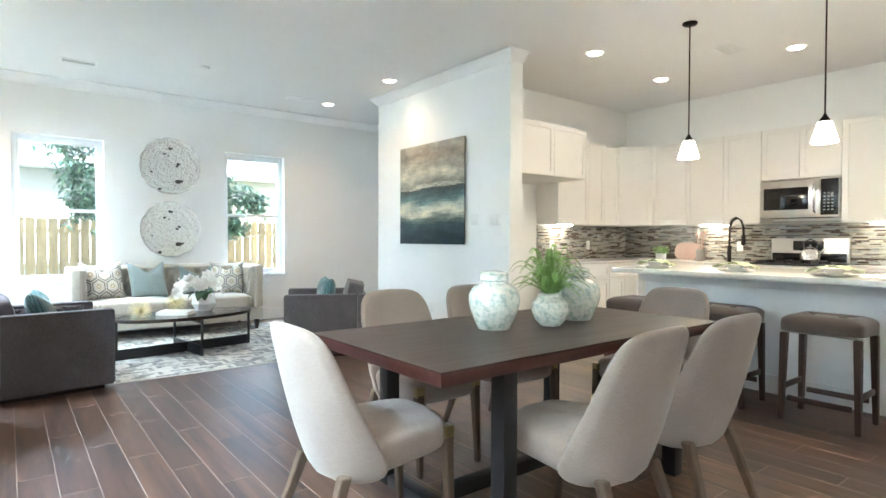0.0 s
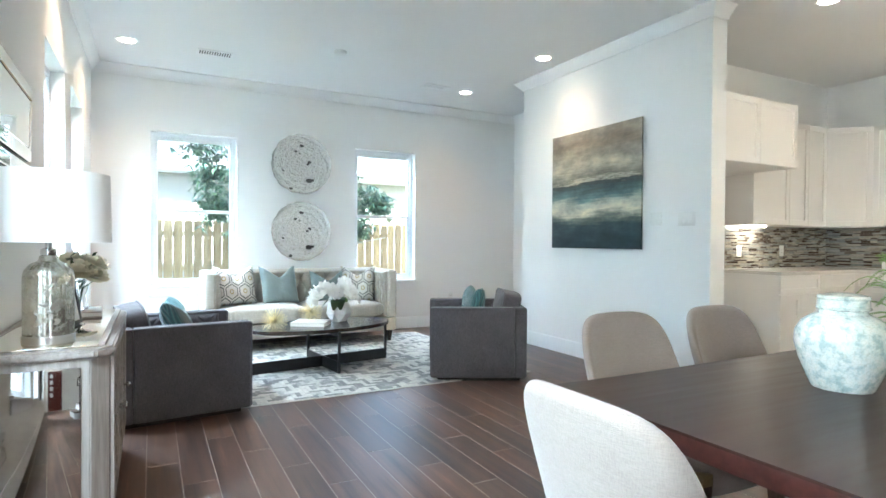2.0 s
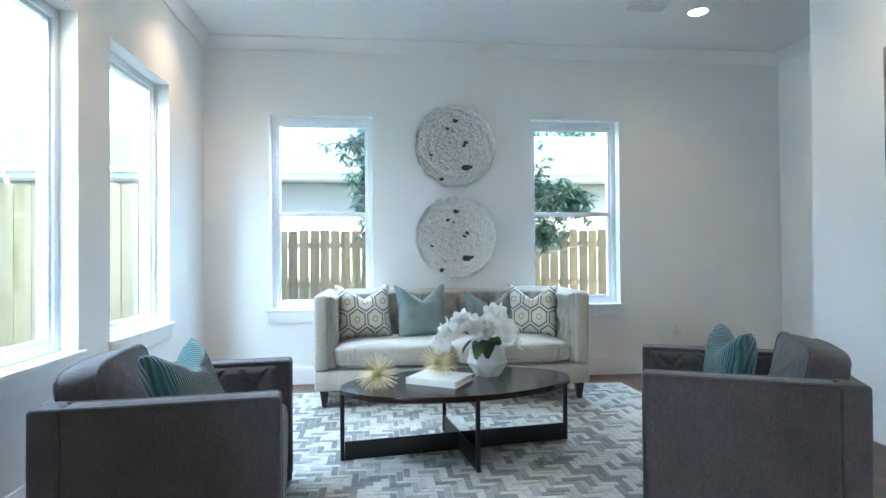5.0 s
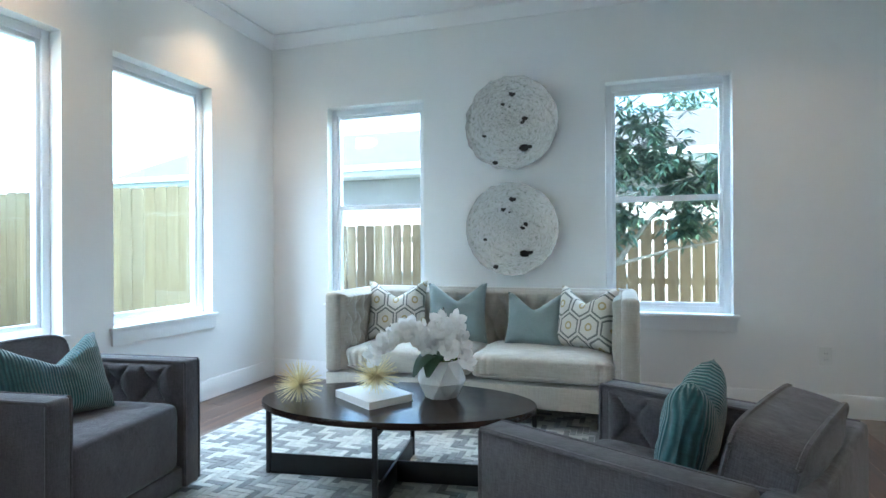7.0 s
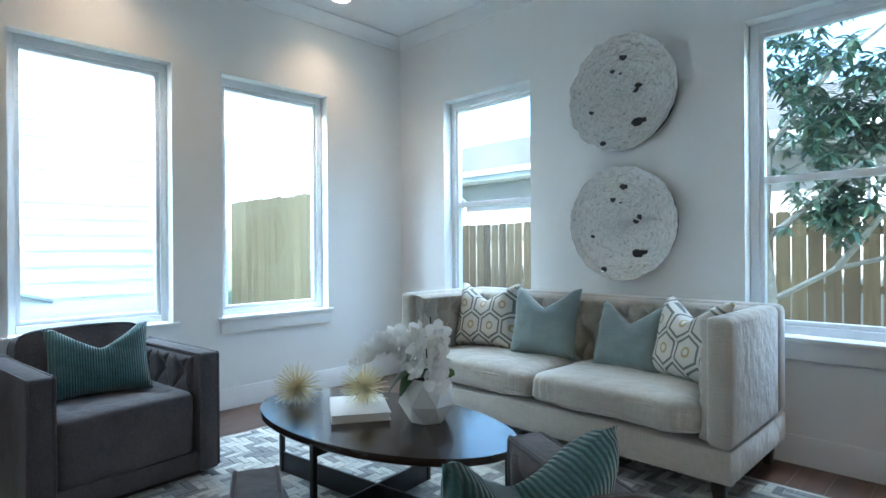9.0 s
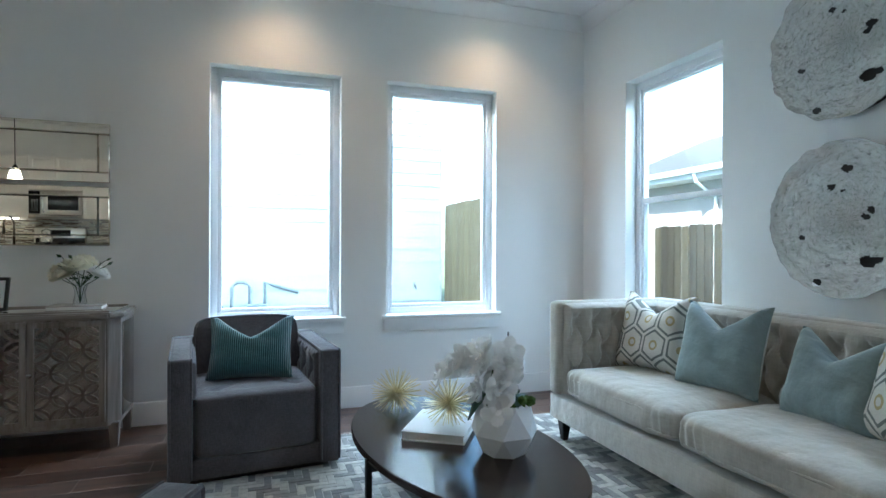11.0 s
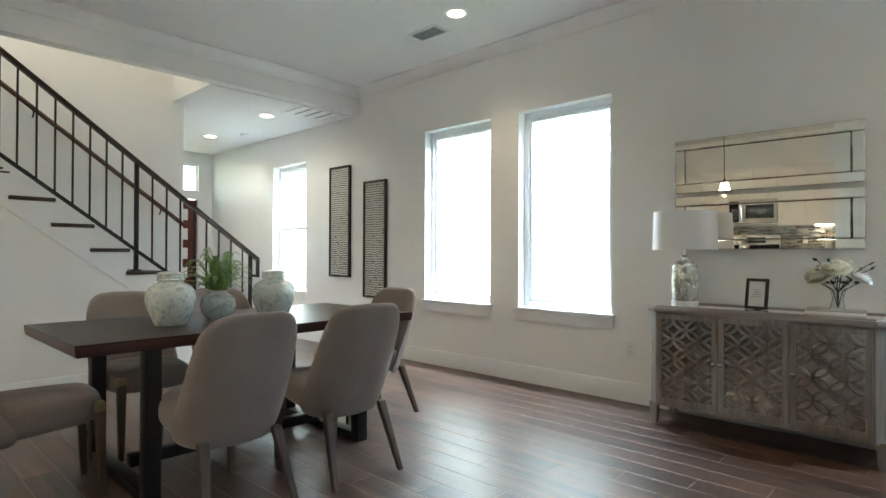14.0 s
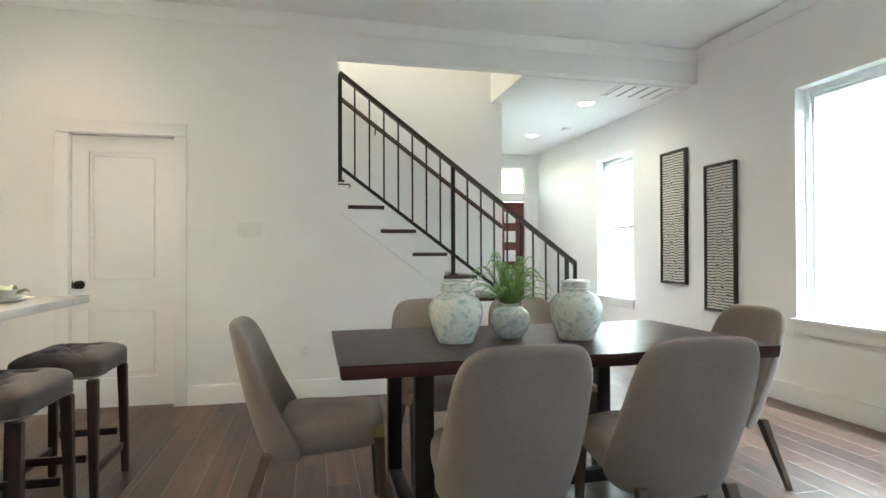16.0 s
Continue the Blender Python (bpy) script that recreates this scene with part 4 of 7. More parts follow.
def petal_fan(bm, c, nrm, r, rnd, n=5, cup=0.25, broad=1.0):
    nrm = Vector(nrm).normalized()
    u = nrm.orthogonal().normalized()
    w = nrm.cross(u)
    a0 = rnd.uniform(0, 6.28)
    for k in range(n):
        a = a0 + 2 * math.pi * k / n
        d, s = math.cos(a) * u + math.sin(a) * w, -math.sin(a) * u + math.cos(a) * w
        wid = r * rnd.uniform(0.46, 0.62) * broad
        vs = [bm.verts.new(Vector(c) + d * r * p + s * wid * q + nrm * r * (cup * p * p - 0.12 * abs(q) + rnd.uniform(-0.03, 0.03))) for p, q in ((0.05, 0), (0.45, -1), (0.9, -0.6), (1.05, 0), (0.9, 0.6), (0.45, 1), (0.5, 0))]
        for i, j in ((0, 1), (1, 2), (2, 3), (3, 4), (4, 5), (5, 0)):
            bm.faces.new((vs[6], vs[i], vs[j]))


def orchid(x, y, z):
    rnd = random.Random(4)
    o = thing("potted_orchid", "white orchid with dark leaves in a faceted white pot", "plant", at=(x, y, z))
    bm = bmesh.new()
    rings = []
    for k, (r, zz) in enumerate(((0.078, 0.0), (0.124, 0.078), (0.100, 0.175))):
        rings.append([bm.verts.new((r * math.cos(2 * math.pi * (j + 0.5 * (k % 2)) / 7), r * math.sin(2 * math.pi * (j + 0.5 * (k % 2)) / 7), zz)) for j in range(7)])
    for k in range(2):
        lo, hi = rings[k], rings[k + 1]
        for j in range(7):
            if k % 2 == 0:
                bm.faces.new((lo[j], lo[(j + 1) % 7], hi[j])), bm.faces.new((lo[(j + 1) % 7], hi[(j + 1) % 7], hi[j]))
            else:
                bm.faces.new((lo[j], lo[(j + 1) % 7], hi[(j + 1) % 7])), bm.faces.new((lo[j], hi[(j + 1) % 7], hi[j]))
    bm.faces.new(rings[0][::-1])
    inner = [bm.verts.new((v.co.x * 0.93, v.co.y * 0.93, 0.185)) for v in rings[2]]
    deep = [bm.verts.new((v.co.x * 0.9, v.co.y * 0.9, 0.155)) for v in rings[2]]
    for j in range(7):
        bm.faces.new((rings[2][j], rings[2][(j + 1) % 7], inner[(j + 1) % 7], inner[j])), bm.faces.new((inner[j], inner[(j + 1) % 7], deep[(j + 1) % 7], deep[j]))
    part("pot", bm, M["white"], o, "matt white faceted pot", 5)
    part("soil", lathe([(0.086, 0.14), (0.084, 0.162), (0.05, 0.170)], 20), M["soil"], o)
    bm = bmesh.new()
    for k in range(26):
        ball(bm, (0.05 + rnd.uniform(-0.035, 0.03), 0.03 + rnd.uniform(-0.045, 0.045), 0.187 + rnd.uniform(-0.01, 0.02)), rnd.uniform(0.012, 0.02))
    part("moss", bm, M["moss"], o, "bright green moss")
    for a, ln in ((-2.15, 0.155), (-1.75, 0.12), (2.6, 0.15), (0.6, 0.09)):
        def fn(u, v, a=a, ln=ln):
            r = 0.015 + ln * v
            wd = 0.052 * math.sin(math.pi * min(1, v * 0.93 + 0.05)) ** 0.7 * (u - 0.5) * 2
            zz = 0.18 + 0.21 * v - 0.27 * v * v - 0.35 * abs(wd) * 0.5
            return (r * math.cos(a) - wd * math.sin(a), r * math.sin(a) + wd * math.cos(a), zz)
        part("leaf", grid_sheet(7, 12, fn), M["leaf"], o, "broad dark glossy leaf")
    for ax, lean, top, fall in ((Vector((-0.93, -0.36, 0)), 0.32, 0.185, 0.13), (Vector((0.75, -0.66, 0)), 0.19, 0.215, 0.17)):
        pts = [Vector((-0.01, 0, 0.17)) + ax * (lean * t ** 1.25) + Vector((0, 0, top * math.sin(min(1, t * 1.6) * math.pi / 2) - fall * max(0, t - 0.45) ** 1.3 * 2.2)) for t in [k / 18 for k in range(19)]]
        part("stem", tube(pts, 0.0035, 6), M["leaf"], o)
        side = ax.cross(Vector((0, 0, 1)))
        for k in range(22):
            p = pts[4 + k * 14 // 21]
            bm = bmesh.new()
            c = p + side * (0.036 * (-1) ** k + rnd.uniform(-0.012, 0.012)) + Vector((0, 0, rnd.uniform(-0.022, 0.022)))
            face = (side * (-1) ** k * 0.5 + ax * 0.35 + Vector((rnd.uniform(-0.4, 0.4), rnd.uniform(-0.7, 0.1), rnd.uniform(-0.1, 0.5))))
            petal_fan(bm, c, face, rnd.uniform(0.050, 0.062), rnd)
            petal_fan(bm, c + face.normalized() * 0.006, face, 0.024, rnd, 3, 0.8)
            part("flower", bm, M["petal"], o)
    part("stake", tube([(0.01, 0.01, 0.14), (0.012, 0.01, 0.44)], 0.003, 6), M["espresso"], o)
    return o


orchid(2.165, 6.275, CTZ)


def rug(x0, x1, y0, y1):
    r = thing("area_rug", "grey and ivory area rug with an interlocking strip pattern", "rug", at=(x0, y0, 0))
    part("backing", box(0, x1 - x0, 0, y1 - y0, 0.0005, 0.0075, 0.002), M["rug"], r)
    bm = bmesh.new()
    c = 0.037
    nx, ny = int((x1 - x0 - 0.03) / c), int((y1 - y0 - 0.03) / c)
    rnd = random.Random(2)
    def strip_at(i0, i1, j0, j1):
        i0, i1, j0, j1 = max(0, i0), min(nx, i1), max(0, j0), min(ny, j1)
        if i1 > i0 and j1 > j0:
            g = 0.002
            add_box(bm, 0.015 + i0 * c + g, 0.015 + i1 * c - g, 0.015 + j0 * c + g, 0.015 + j1 * c - g, 0.004, 0.0100 + rnd.uniform(0, 0.0015))
    for j in range(ny):
        for i in range(-6, nx + 6):
            if (i - j) % 6 == 0:
                strip_at(i, i + 3, j, j + 1)
    for i in range(nx):
        for j in range(-6, ny + 6):
            if (i - j - 5) % 6 == 0:
                strip_at(i, i + 1, j, j + 3)
    p = part("rug_face", bm, M["pile"], r, "cut pile strips in ivory and grey")
    tagged(p, kind="stuff")
    return r


rug(0.59, 3.60, 5.14, 7.63)


def silver_disc(x, z, r, seed):
    """A hammered dish hung on the north wall."""
    d = thing("wall_disc", "round hammered silver wall disc with torn holes and a ragged rim", "wall art", "pair of silver discs", (x, NORTH, z))
    rnd = random.Random(seed)
    off = Vector((seed * 3.1, 0, 0))
    holes = [(0.02, 0.62, 0.07), (-0.18, 0.42, 0.05), (0.28, 0.10, 0.06), (0.22, 0.02, 0.05), (-0.58, -0.22, 0.04), (0.26, -0.52, 0.10), (0.38, -0.50, 0.06), (-0.34, -0.80, 0.06), (-0.05, 0.36, 0.025)]
    bm = bmesh.new()
    n = 130
    vs = {}
    for j in range(n + 1):
        for i in range(n + 1):
            u, v = 2 * i / n - 1, 2 * j / n - 1
            rr = math.hypot(u, v)
            a = math.atan2(v, u)
            rim = 0.975 + 0.035 * noise.noise(Vector((math.cos(a) * 5, math.sin(a) * 5, seed)))
            if rr > rim:
                if rr > rim + 0.035:
                    continue
                u, v = u * rim / rr, v * rim / rr
                rr = rim
            hgt = 0.011 * noise.fractal(Vector((rr * 9, a * 2.2, 0)) + off, 0.7, 2.2, 4) + 0.0045 * noise.fractal(Vector((u, v, 0)) * 22 + off, 0.7, 2.2, 3)
            dish = -0.055 + 0.035 * (1 - rr * rr) - 0.02 * max(0, rr - 0.9) / 0.1
            vs[i, j] = bm.verts.new((u * r, dish + hgt, v * r))
    for j in range(n):
        for i in range(n):
            q = [vs.get(k) for k in ((i, j), (i + 1, j), (i + 1, j + 1), (i, j + 1))]
            if None in q:
                continue
            u, v = 2 * (i + 0.5) / n - 1, 2 * (j + 0.5) / n - 1
            wob = 0.02 * noise.noise(Vector((u * 14, v * 14, seed)))
            if any(math.hypot((u - hx) / 1.4, v - hz) < hr * 0.72 + wob for hx, hz, hr in holes):
                continue
            bm.faces.new(q)
    bmesh.ops.recalc_face_normals(bm, faces=bm.faces[:])
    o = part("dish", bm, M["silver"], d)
    # added dark sheet: paints the shade seen through the torn holes
    part("backing", lathe([(r * 0.9, 0), (r * 0.93, 0.004)], 48), M["void"], d, "dark sheet standing in for the shade behind the holes").matrix_basis = pose(0, -0.006, 0, 90)
    return d


silver_disc(2.20, 2.115, 0.375, 1)
silver_disc(2.20, 1.29, 0.372, 2)


def painting(y0, y1, z0, z1):
    p = thing("canvas_painting", "unframed abstract seascape canvas in umber, cream and dark teal", "painting", at=(PIER, (y0 + y1) / 2, (z0 + z1) / 2))
    w, h = (y1 - y0) / 2, (z1 - z0) / 2
    part("stretcher", boxes((-0.0205, -0.0006, -w + 0.02, w - 0.02, -h + 0.02, h - 0.02)), M["fence"], p, "pale wooden stretcher frame")
    part("canvas", box(-0.042, -0.021, -w, w, -h, h, 0.003), M["canvas"], p)
    return p


painting(4.625, 5.86, 1.118, 2.297)


def mirror(y0, y1, z0, z1):
    m = thing("wall_mirror", "wide rectangular mirror hung on the white wall", "mirror", "pair of mirrors", (0, (y0 + y1) / 2, (z0 + z1) / 2))
    w, h = (y1 - y0) / 2, (z1 - z0) / 2
    part("backing", box(0.001, 0.012, -w + 0.004, w - 0.004, -h + 0.004, h - 0.004), M["slot"], m)
    part("centre_glass", box(0.0125, 0.020, -w + 0.068, w - 0.068, -h + 0.068, h - 0.068, 0.004, 1), M["mirror"], m)
    for a, b, c, d in ((-w, w, h - 0.064, h), (-w, w, -h, -h + 0.064), (-w, -w + 0.064, -h + 0.066, h - 0.066), (w - 0.064, w, -h + 0.066, h - 0.066)):
        part("border_glass", box(0.0125, 0.022, a, b, c, d, 0.006, 1), M["mirror"], m)
    m.matrix_basis = pose(0.018, (y0 + y1) / 2, (z0 + z1) / 2, 0, 1.1, 1.2)
    return m


mirror(3.45, 4.535, 1.555, 1.925)
mirror(3.45, 4.535, 1.16, 1.53)


def console(y0, y1, dep, h):
    c = thing("sideboard", "whitewashed sideboard with mirrored top and lattice fretwork doors", "sideboard", at=(0.02, y0, 0))
    w = y1 - y0
    k = 0.055

    def plan(z0, z1, grow, bev):
        bm = bmesh.new()
        pts = [(0, -grow), (dep - k + grow, -grow), (dep + grow, k - grow * 0.4), (dep + grow, w - k + grow * 0.4), (dep - k + grow, w + grow), (0, w + grow)]
        lo, hi = [bm.verts.new((*p, z0)) for p in pts], [bm.verts.new((*p, z1)) for p in pts]
        for i in range(6):
            bm.faces.new((lo[i], lo[(i + 1) % 6], hi[(i + 1) % 6], hi[i]))
        bm.faces.new(lo[::-1]), bm.faces.new(hi)
        if bev:
            bmesh.ops.bevel(bm, geom=bm.edges[:], offset=bev, segments=2, affect="EDGES")
        return bm
    part("carcass", plan(0.135, h - 0.046, 0.0, 0.003), M["wash"], c)
    part("top_board", plan(h - 0.045, h - 0.012, 0.018, 0.008), M["wash_y"], c, "moulded whitewashed top edge")
    part("top_mirror", box(0.02, dep - 0.035, 0.03, w - 0.03, h - 0.0115, h - 0.004, 0.002), M["mirror"], c, "mirrored top panel")
    part("lip", boxes((0.001, 0.0195, 0.03, w - 0.03, h - 0.0115, h), (dep - 0.0345, dep - 0.012, 0.05, w - 0.05, h - 0.0115, h - 0.001)), M["wash_y"], c)
    for yy, sg in ((0.0, -1), (w, 1)):
        lo, hi = sorted((yy + sg * 0.0005, yy + sg * 0.006))
        part("side_mirror", box(0.025, dep - k - 0.028, lo, hi, 0.17, h - 0.075, 0.001), M["smoked"], c, "smoky mirrored side panel")
    for ly in (0.028, w - 0.028):
        for lx in (0.035, dep - k + 0.012):
            part("leg", leg_taper(lx, ly, 0.0, 0.15, 0.019, 0.028), M["wash"], c)
    dw = (w - 2 * k - 0.012) / 3
    for i in range(3):
        d0 = k + 0.006 + i * dw
        door = part("door", boxes((dep + 0.0005, dep + 0.003, d0 + 0.004, d0 + dw - 0.004, 0.165, h - 0.055)), M["antique"], c, "mirror-backed fretwork door")
        zl, zh, yl, yh = 0.165, h - 0.055, d0 + 0.004, d0 + dw - 0.004
        b = 0.03
        part("door_frame", boxes((dep + 0.0032, dep + 0.015, yl, yh, zl, zl + b), (dep + 0.0032, dep + 0.015, yl, yh, zh - b, zh), (dep + 0.0032, dep + 0.015, yl, yl + b, zl + b, zh - b), (dep + 0.0032, dep + 0.015, yh - b, yh, zl + b, zh - b)), M["wash"], door)
        # fretwork of overlapping rings clipped to the opening
        bm = bmesh.new()
        iw, ih = yh - yl - 2 * b, zh - zl - 2 * b
        cols, rows = 4, 8
        sx, sz = iw / cols, ih / rows
        for cc in range(-1, cols + 2):
            for rr in range(-1, rows + 2):
                if (cc + rr) % 2:
                    continue
                cy, cz = yl + b + cc * sx, zl + b + rr * sz
                R = 0.5 * (sx + sz)
                n = 40
                for q in range(n):
                    a0, a1 = 2 * math.pi * q / n, 2 * math.pi * (q + 1) / n
                    quad = []
                    for aa, rad in ((a0, R - 0.0068), (a1, R - 0.0068), (a1, R + 0.0068), (a0, R + 0.0068)):
                        quad.append((cy + rad * math.cos(aa) * sx / R, cz + rad * math.sin(aa) * sz / R))
                    if all(yl + b - 0.002 <= p[0] <= yh - b + 0.002 and zl + b - 0.002 <= p[1] <= zh - b + 0.002 for p in quad):
                        f = [bm.verts.new((dep + 0.013, *p)) for p in quad]
                        bb = [bm.verts.new((dep + 0.0035, *p)) for p in quad]
                        bm.faces.new(f), bm.faces.new(bb[::-1])
                        bm.faces.new((f[0], f[1], bb[1], bb[0])), bm.faces.new((f[2], f[3], bb[3], bb[2]))
        bmesh.ops.recalc_face_normals(bm, faces=bm.faces[:])
        part("fretwork", bm, M["wash"], door, "lattice of interlaced rings")
        ky = yh - 0.016 if i == 0 else yl + 0.016
        kn = part("knob", lathe([(0.005, 0), (0.005, 0.012), (0.012, 0.018), (0.013, 0.026), (0.006, 0.032)], 12), M["chrome"], door, "small crystal knob")
        kn.matrix_basis = pose(dep + 0.015, ky, (zl + zh) / 2, 0, 90, 0)
    return c


CH = 0.79
console(3.41, 4.67, 0.405, CH)


def table_lamp(x, y, z):
    l = thing("table_lamp", "table lamp with ribbed mercury-glass base and white drum shade", "lamp", at=(x, y, z))
    part("foot", lathe([(0.083, 0.0), (0.084, 0.004), (0.084, 0.026), (0.079, 0.03)], 40), M["steel"], l, "brushed metal foot")
    part("body", lathe([(0.078, 0.03), (0.079, 0.04), (0.079, 0.24), (0.074, 0.268), (0.055, 0.29), (0.032, 0.302), (0.028, 0.32)], 144, wave=lambda a: 1 + 0.028 * abs(math.cos(12 * a))), M["mercury"], l, "ribbed mercury glass body")
    part("neck", lathe([(0.024, 0.32), (0.026, 0.324), (0.026, 0.345), (0.012, 0.35), (0.010, 0.42)], 20), M["chrome"], l)
    part("harp", tube([(0, 0.0, 0.40), (0, 0.05, 0.44), (0, 0.05, 0.58), (0, 0, 0.61)], 0.002, 6), M["chrome"], l)
    bm = bmesh.new()
    n = 64
    rr = [[bm.verts.new((r * math.cos(2 * math.pi * k / n), r * math.sin(2 * math.pi * k / n), zz)) for k in range(n)] for r, zz in ((0.203, 0.37), (0.197, 0.625), (0.194, 0.625), (0.200, 0.37))]
    for a, b in zip(rr, rr[1:] + rr[:1]):
        for k in range(n):
            bm.faces.new((a[k], a[(k + 1) % n], b[(k + 1) % n], b[k]))
    part("shade", bm, M["shade"], l, "white fabric drum shade")
    return l


table_lamp(0.225, 3.58, CH - 0.003)


def photo_frame(x, y, z):
    f = thing("photo_frame", "small black picture frame standing on the sideboard", "picture frame", at=(x, y, z), turn=-8)
    for a, b, c, d in ((-0.065, 0.065, 0, 0.018), (-0.065, 0.065, 0.172, 0.19), (-0.065, -0.047, 0.018, 0.172), (0.047, 0.065, 0.018, 0.172)):
        part("frame_bar", box(-0.008, 0.008, a, b, c, d, 0.002), M["slot"], f).matrix_basis = pose(0, 0, 0.003, 0, -10, 0)
    part("print", box(-0.006, 0.002, -0.047, 0.047, 0.018, 0.172), M["paper"], f, "white card with faint writing").matrix_basis = pose(0, 0, 0.003, 0, -10, 0)
    bmx = boxes(*[(0.0022, 0.003, -0.03 + 0.004 * k, 0.03 - 0.006 * k, 0.075 + 0.014 * k, 0.079 + 0.014 * k) for k in range(4)])
    part("writing", bmx, M["meter"], f).matrix_basis = pose(0, 0, 0.003, 0, -10, 0)
    part("stand", box(-0.07, -0.012, -0.02, 0.02, 0.0, 0.004), M["slot"], f)
    return f


photo_frame(0.27, 4.02, CH - 0.003)
book((0.24, 4.42, CH - 0.003), 4, 0.20, 0.28, 0.026, M["book"], "closed hardback book under the flower vase")


def bouquet(x, y, z):
    rnd = random.Random(9)
    b = thing("flower_vase", "cream roses and greenery in a small clear glass vase", "flowers", at=(x, y, z))
    part("vase", lathe([(0.036, 0.0), (0.038, 0.004), (0.028, 0.05), (0.026, 0.07), (0.042, 0.125), (0.040, 0.125), (0.024, 0.07), (0.026, 0.05), (0.034, 0.012)], 24), M["glassy"], b, "clear waisted glass vase")
    heads = [(-0.0, -0.075, 0.205, 0.058), (0.045, -0.005, 0.235, 0.062), (-0.035, 0.012, 0.25, 0.055), (0.02, 0.085, 0.185, 0.048), (0.06, -0.06, 0.18, 0.05)]
    for hx, hy, hz, r in [(p[0] * 1.15, p[1] * 1.2, p[2] + 0.01, p[3] * 1.3) for p in heads]:
        part("stem", tube([(0, 0, 0.01), (hx * 0.25, hy * 0.25, 0.11), (hx, hy, hz - r * 0.6)], 0.0025, 5), M["leaf"], b)
        bm = bmesh.new()
        for lay in range(7):
            petal_fan(bm, (hx, hy, hz - r * 0.30 + lay * r * 0.05), (hx * 4, hy * 4, 0.8), r * (1.05 - lay * 0.13), rnd, 7, 0.12 + lay * 0.20, 1.25)
        part("rose", bm, M["cream"] if hy < 0.05 else M["petal"], b, "full open rose")
    for k in range(9):
        a = rnd.uniform(-0.4, 3.6)
        ln = rnd.uniform(0.10, 0.19)
        tip = Vector((0.5 * ln * math.sin(a), abs(math.cos(a)) * ln if k > 3 else math.cos(a) * ln * 0.7, 0.16 + rnd.uniform(0, 0.12)))
        bm = bmesh.new()
        add_tube(bm, [(0, 0, 0.1), tip * 0.6 + Vector((0, 0, 0.06)), tip], 0.002, 4)
        for q in range(6):
            c = Vector((0, 0, 0.1)).lerp(tip, 0.45 + 0.55 * q / 5)
            d = Vector((rnd.uniform(-1, 1), rnd.uniform(-1, 1), rnd.uniform(-0.2, 0.8))).normalized()
            s = d.orthogonal().normalized() * 0.011
            v = [bm.verts.new(p) for p in (c, c + d * 0.02 + s, c + d * 0.042, c + d * 0.02 - s)]
            bm.faces.new(v)
        part("sprig", bm, M["leaf"], b, "dark leafy sprig")
    return b


bouquet(0.24, 4.43, CH + 0.0235)

# ---- dining ----
TX, TY, TH = 2.53, 1.89, 0.75


def dining_table():
    t = thing("dining_table", "long dark wood dining table with live edge on black steel legs", "table", at=(TX, TY, 0))
    hx, hy = 0.93, 0.475
    n = 40
    edge = []
    for k in range(n + 1):
        u = -1 + 2 * k / n
        edge.append((u * hx, -hy + 0.010 * noise.noise(Vector((u * 3.0, 1.7, 0))) + 0.004 * noise.noise(Vector((u * 11, 4, 0)))))
    for k in range(n + 1):
        u = 1 - 2 * k / n
        edge.append((u * hx, hy + 0.010 * noise.noise(Vector((u * 3.0, 7.7, 0))) + 0.004 * noise.noise(Vector((u * 11, 9, 0)))))
    bm = bmesh.new()
    rings = []
    for s, z in ((0.985, TH - 0.052), (0.993, TH - 0.045), (1.0, TH - 0.006), (0.997, TH)):
        rings.append([bm.verts.new((x * (1 - (1 - s) * 0.6), y * s, z)) for x, y in edge])
    m = len(edge)
    for q, (lo, hi) in enumerate(zip(rings, rings[1:])):
        for k in range(m):
            bm.faces.new((lo[k], lo[(k + 1) % m], hi[(k + 1) % m], hi[k])).material_index = 1 if q < 2 else 0
    bm.faces.new(rings[0][::-1]).material_index = 1
    bm.faces.new(rings[-1])
    part("tabletop", bm, [M["table"], M["table_edge"]], t, "thick dark plank top with a reddish live edge")
    for sx in (-0.565, 0.615):
        for sy in (-0.395, 0.395):
            part("leg", box(sx - 0.035, sx + 0.035, sy - 0.035, sy + 0.035, 0.0, TH - 0.06, 0.003), M["black"], t)
        part("floor_bar", box(sx - 0.034, sx + 0.034, -0.3595, 0.3595, 0.0, 0.05, 0.003), M["black"], t)
        part("top_plate", box(sx - 0.05, sx + 0.05, -0.44, 0.44, TH - 0.0595, TH - 0.0525, 0.001), M["black"], t)
    part("stretcher", box(-0.53, 0.58, -0.03, 0.03, 0.0505, 0.11, 0.003), M["black"], t)
    return t


dining_table()


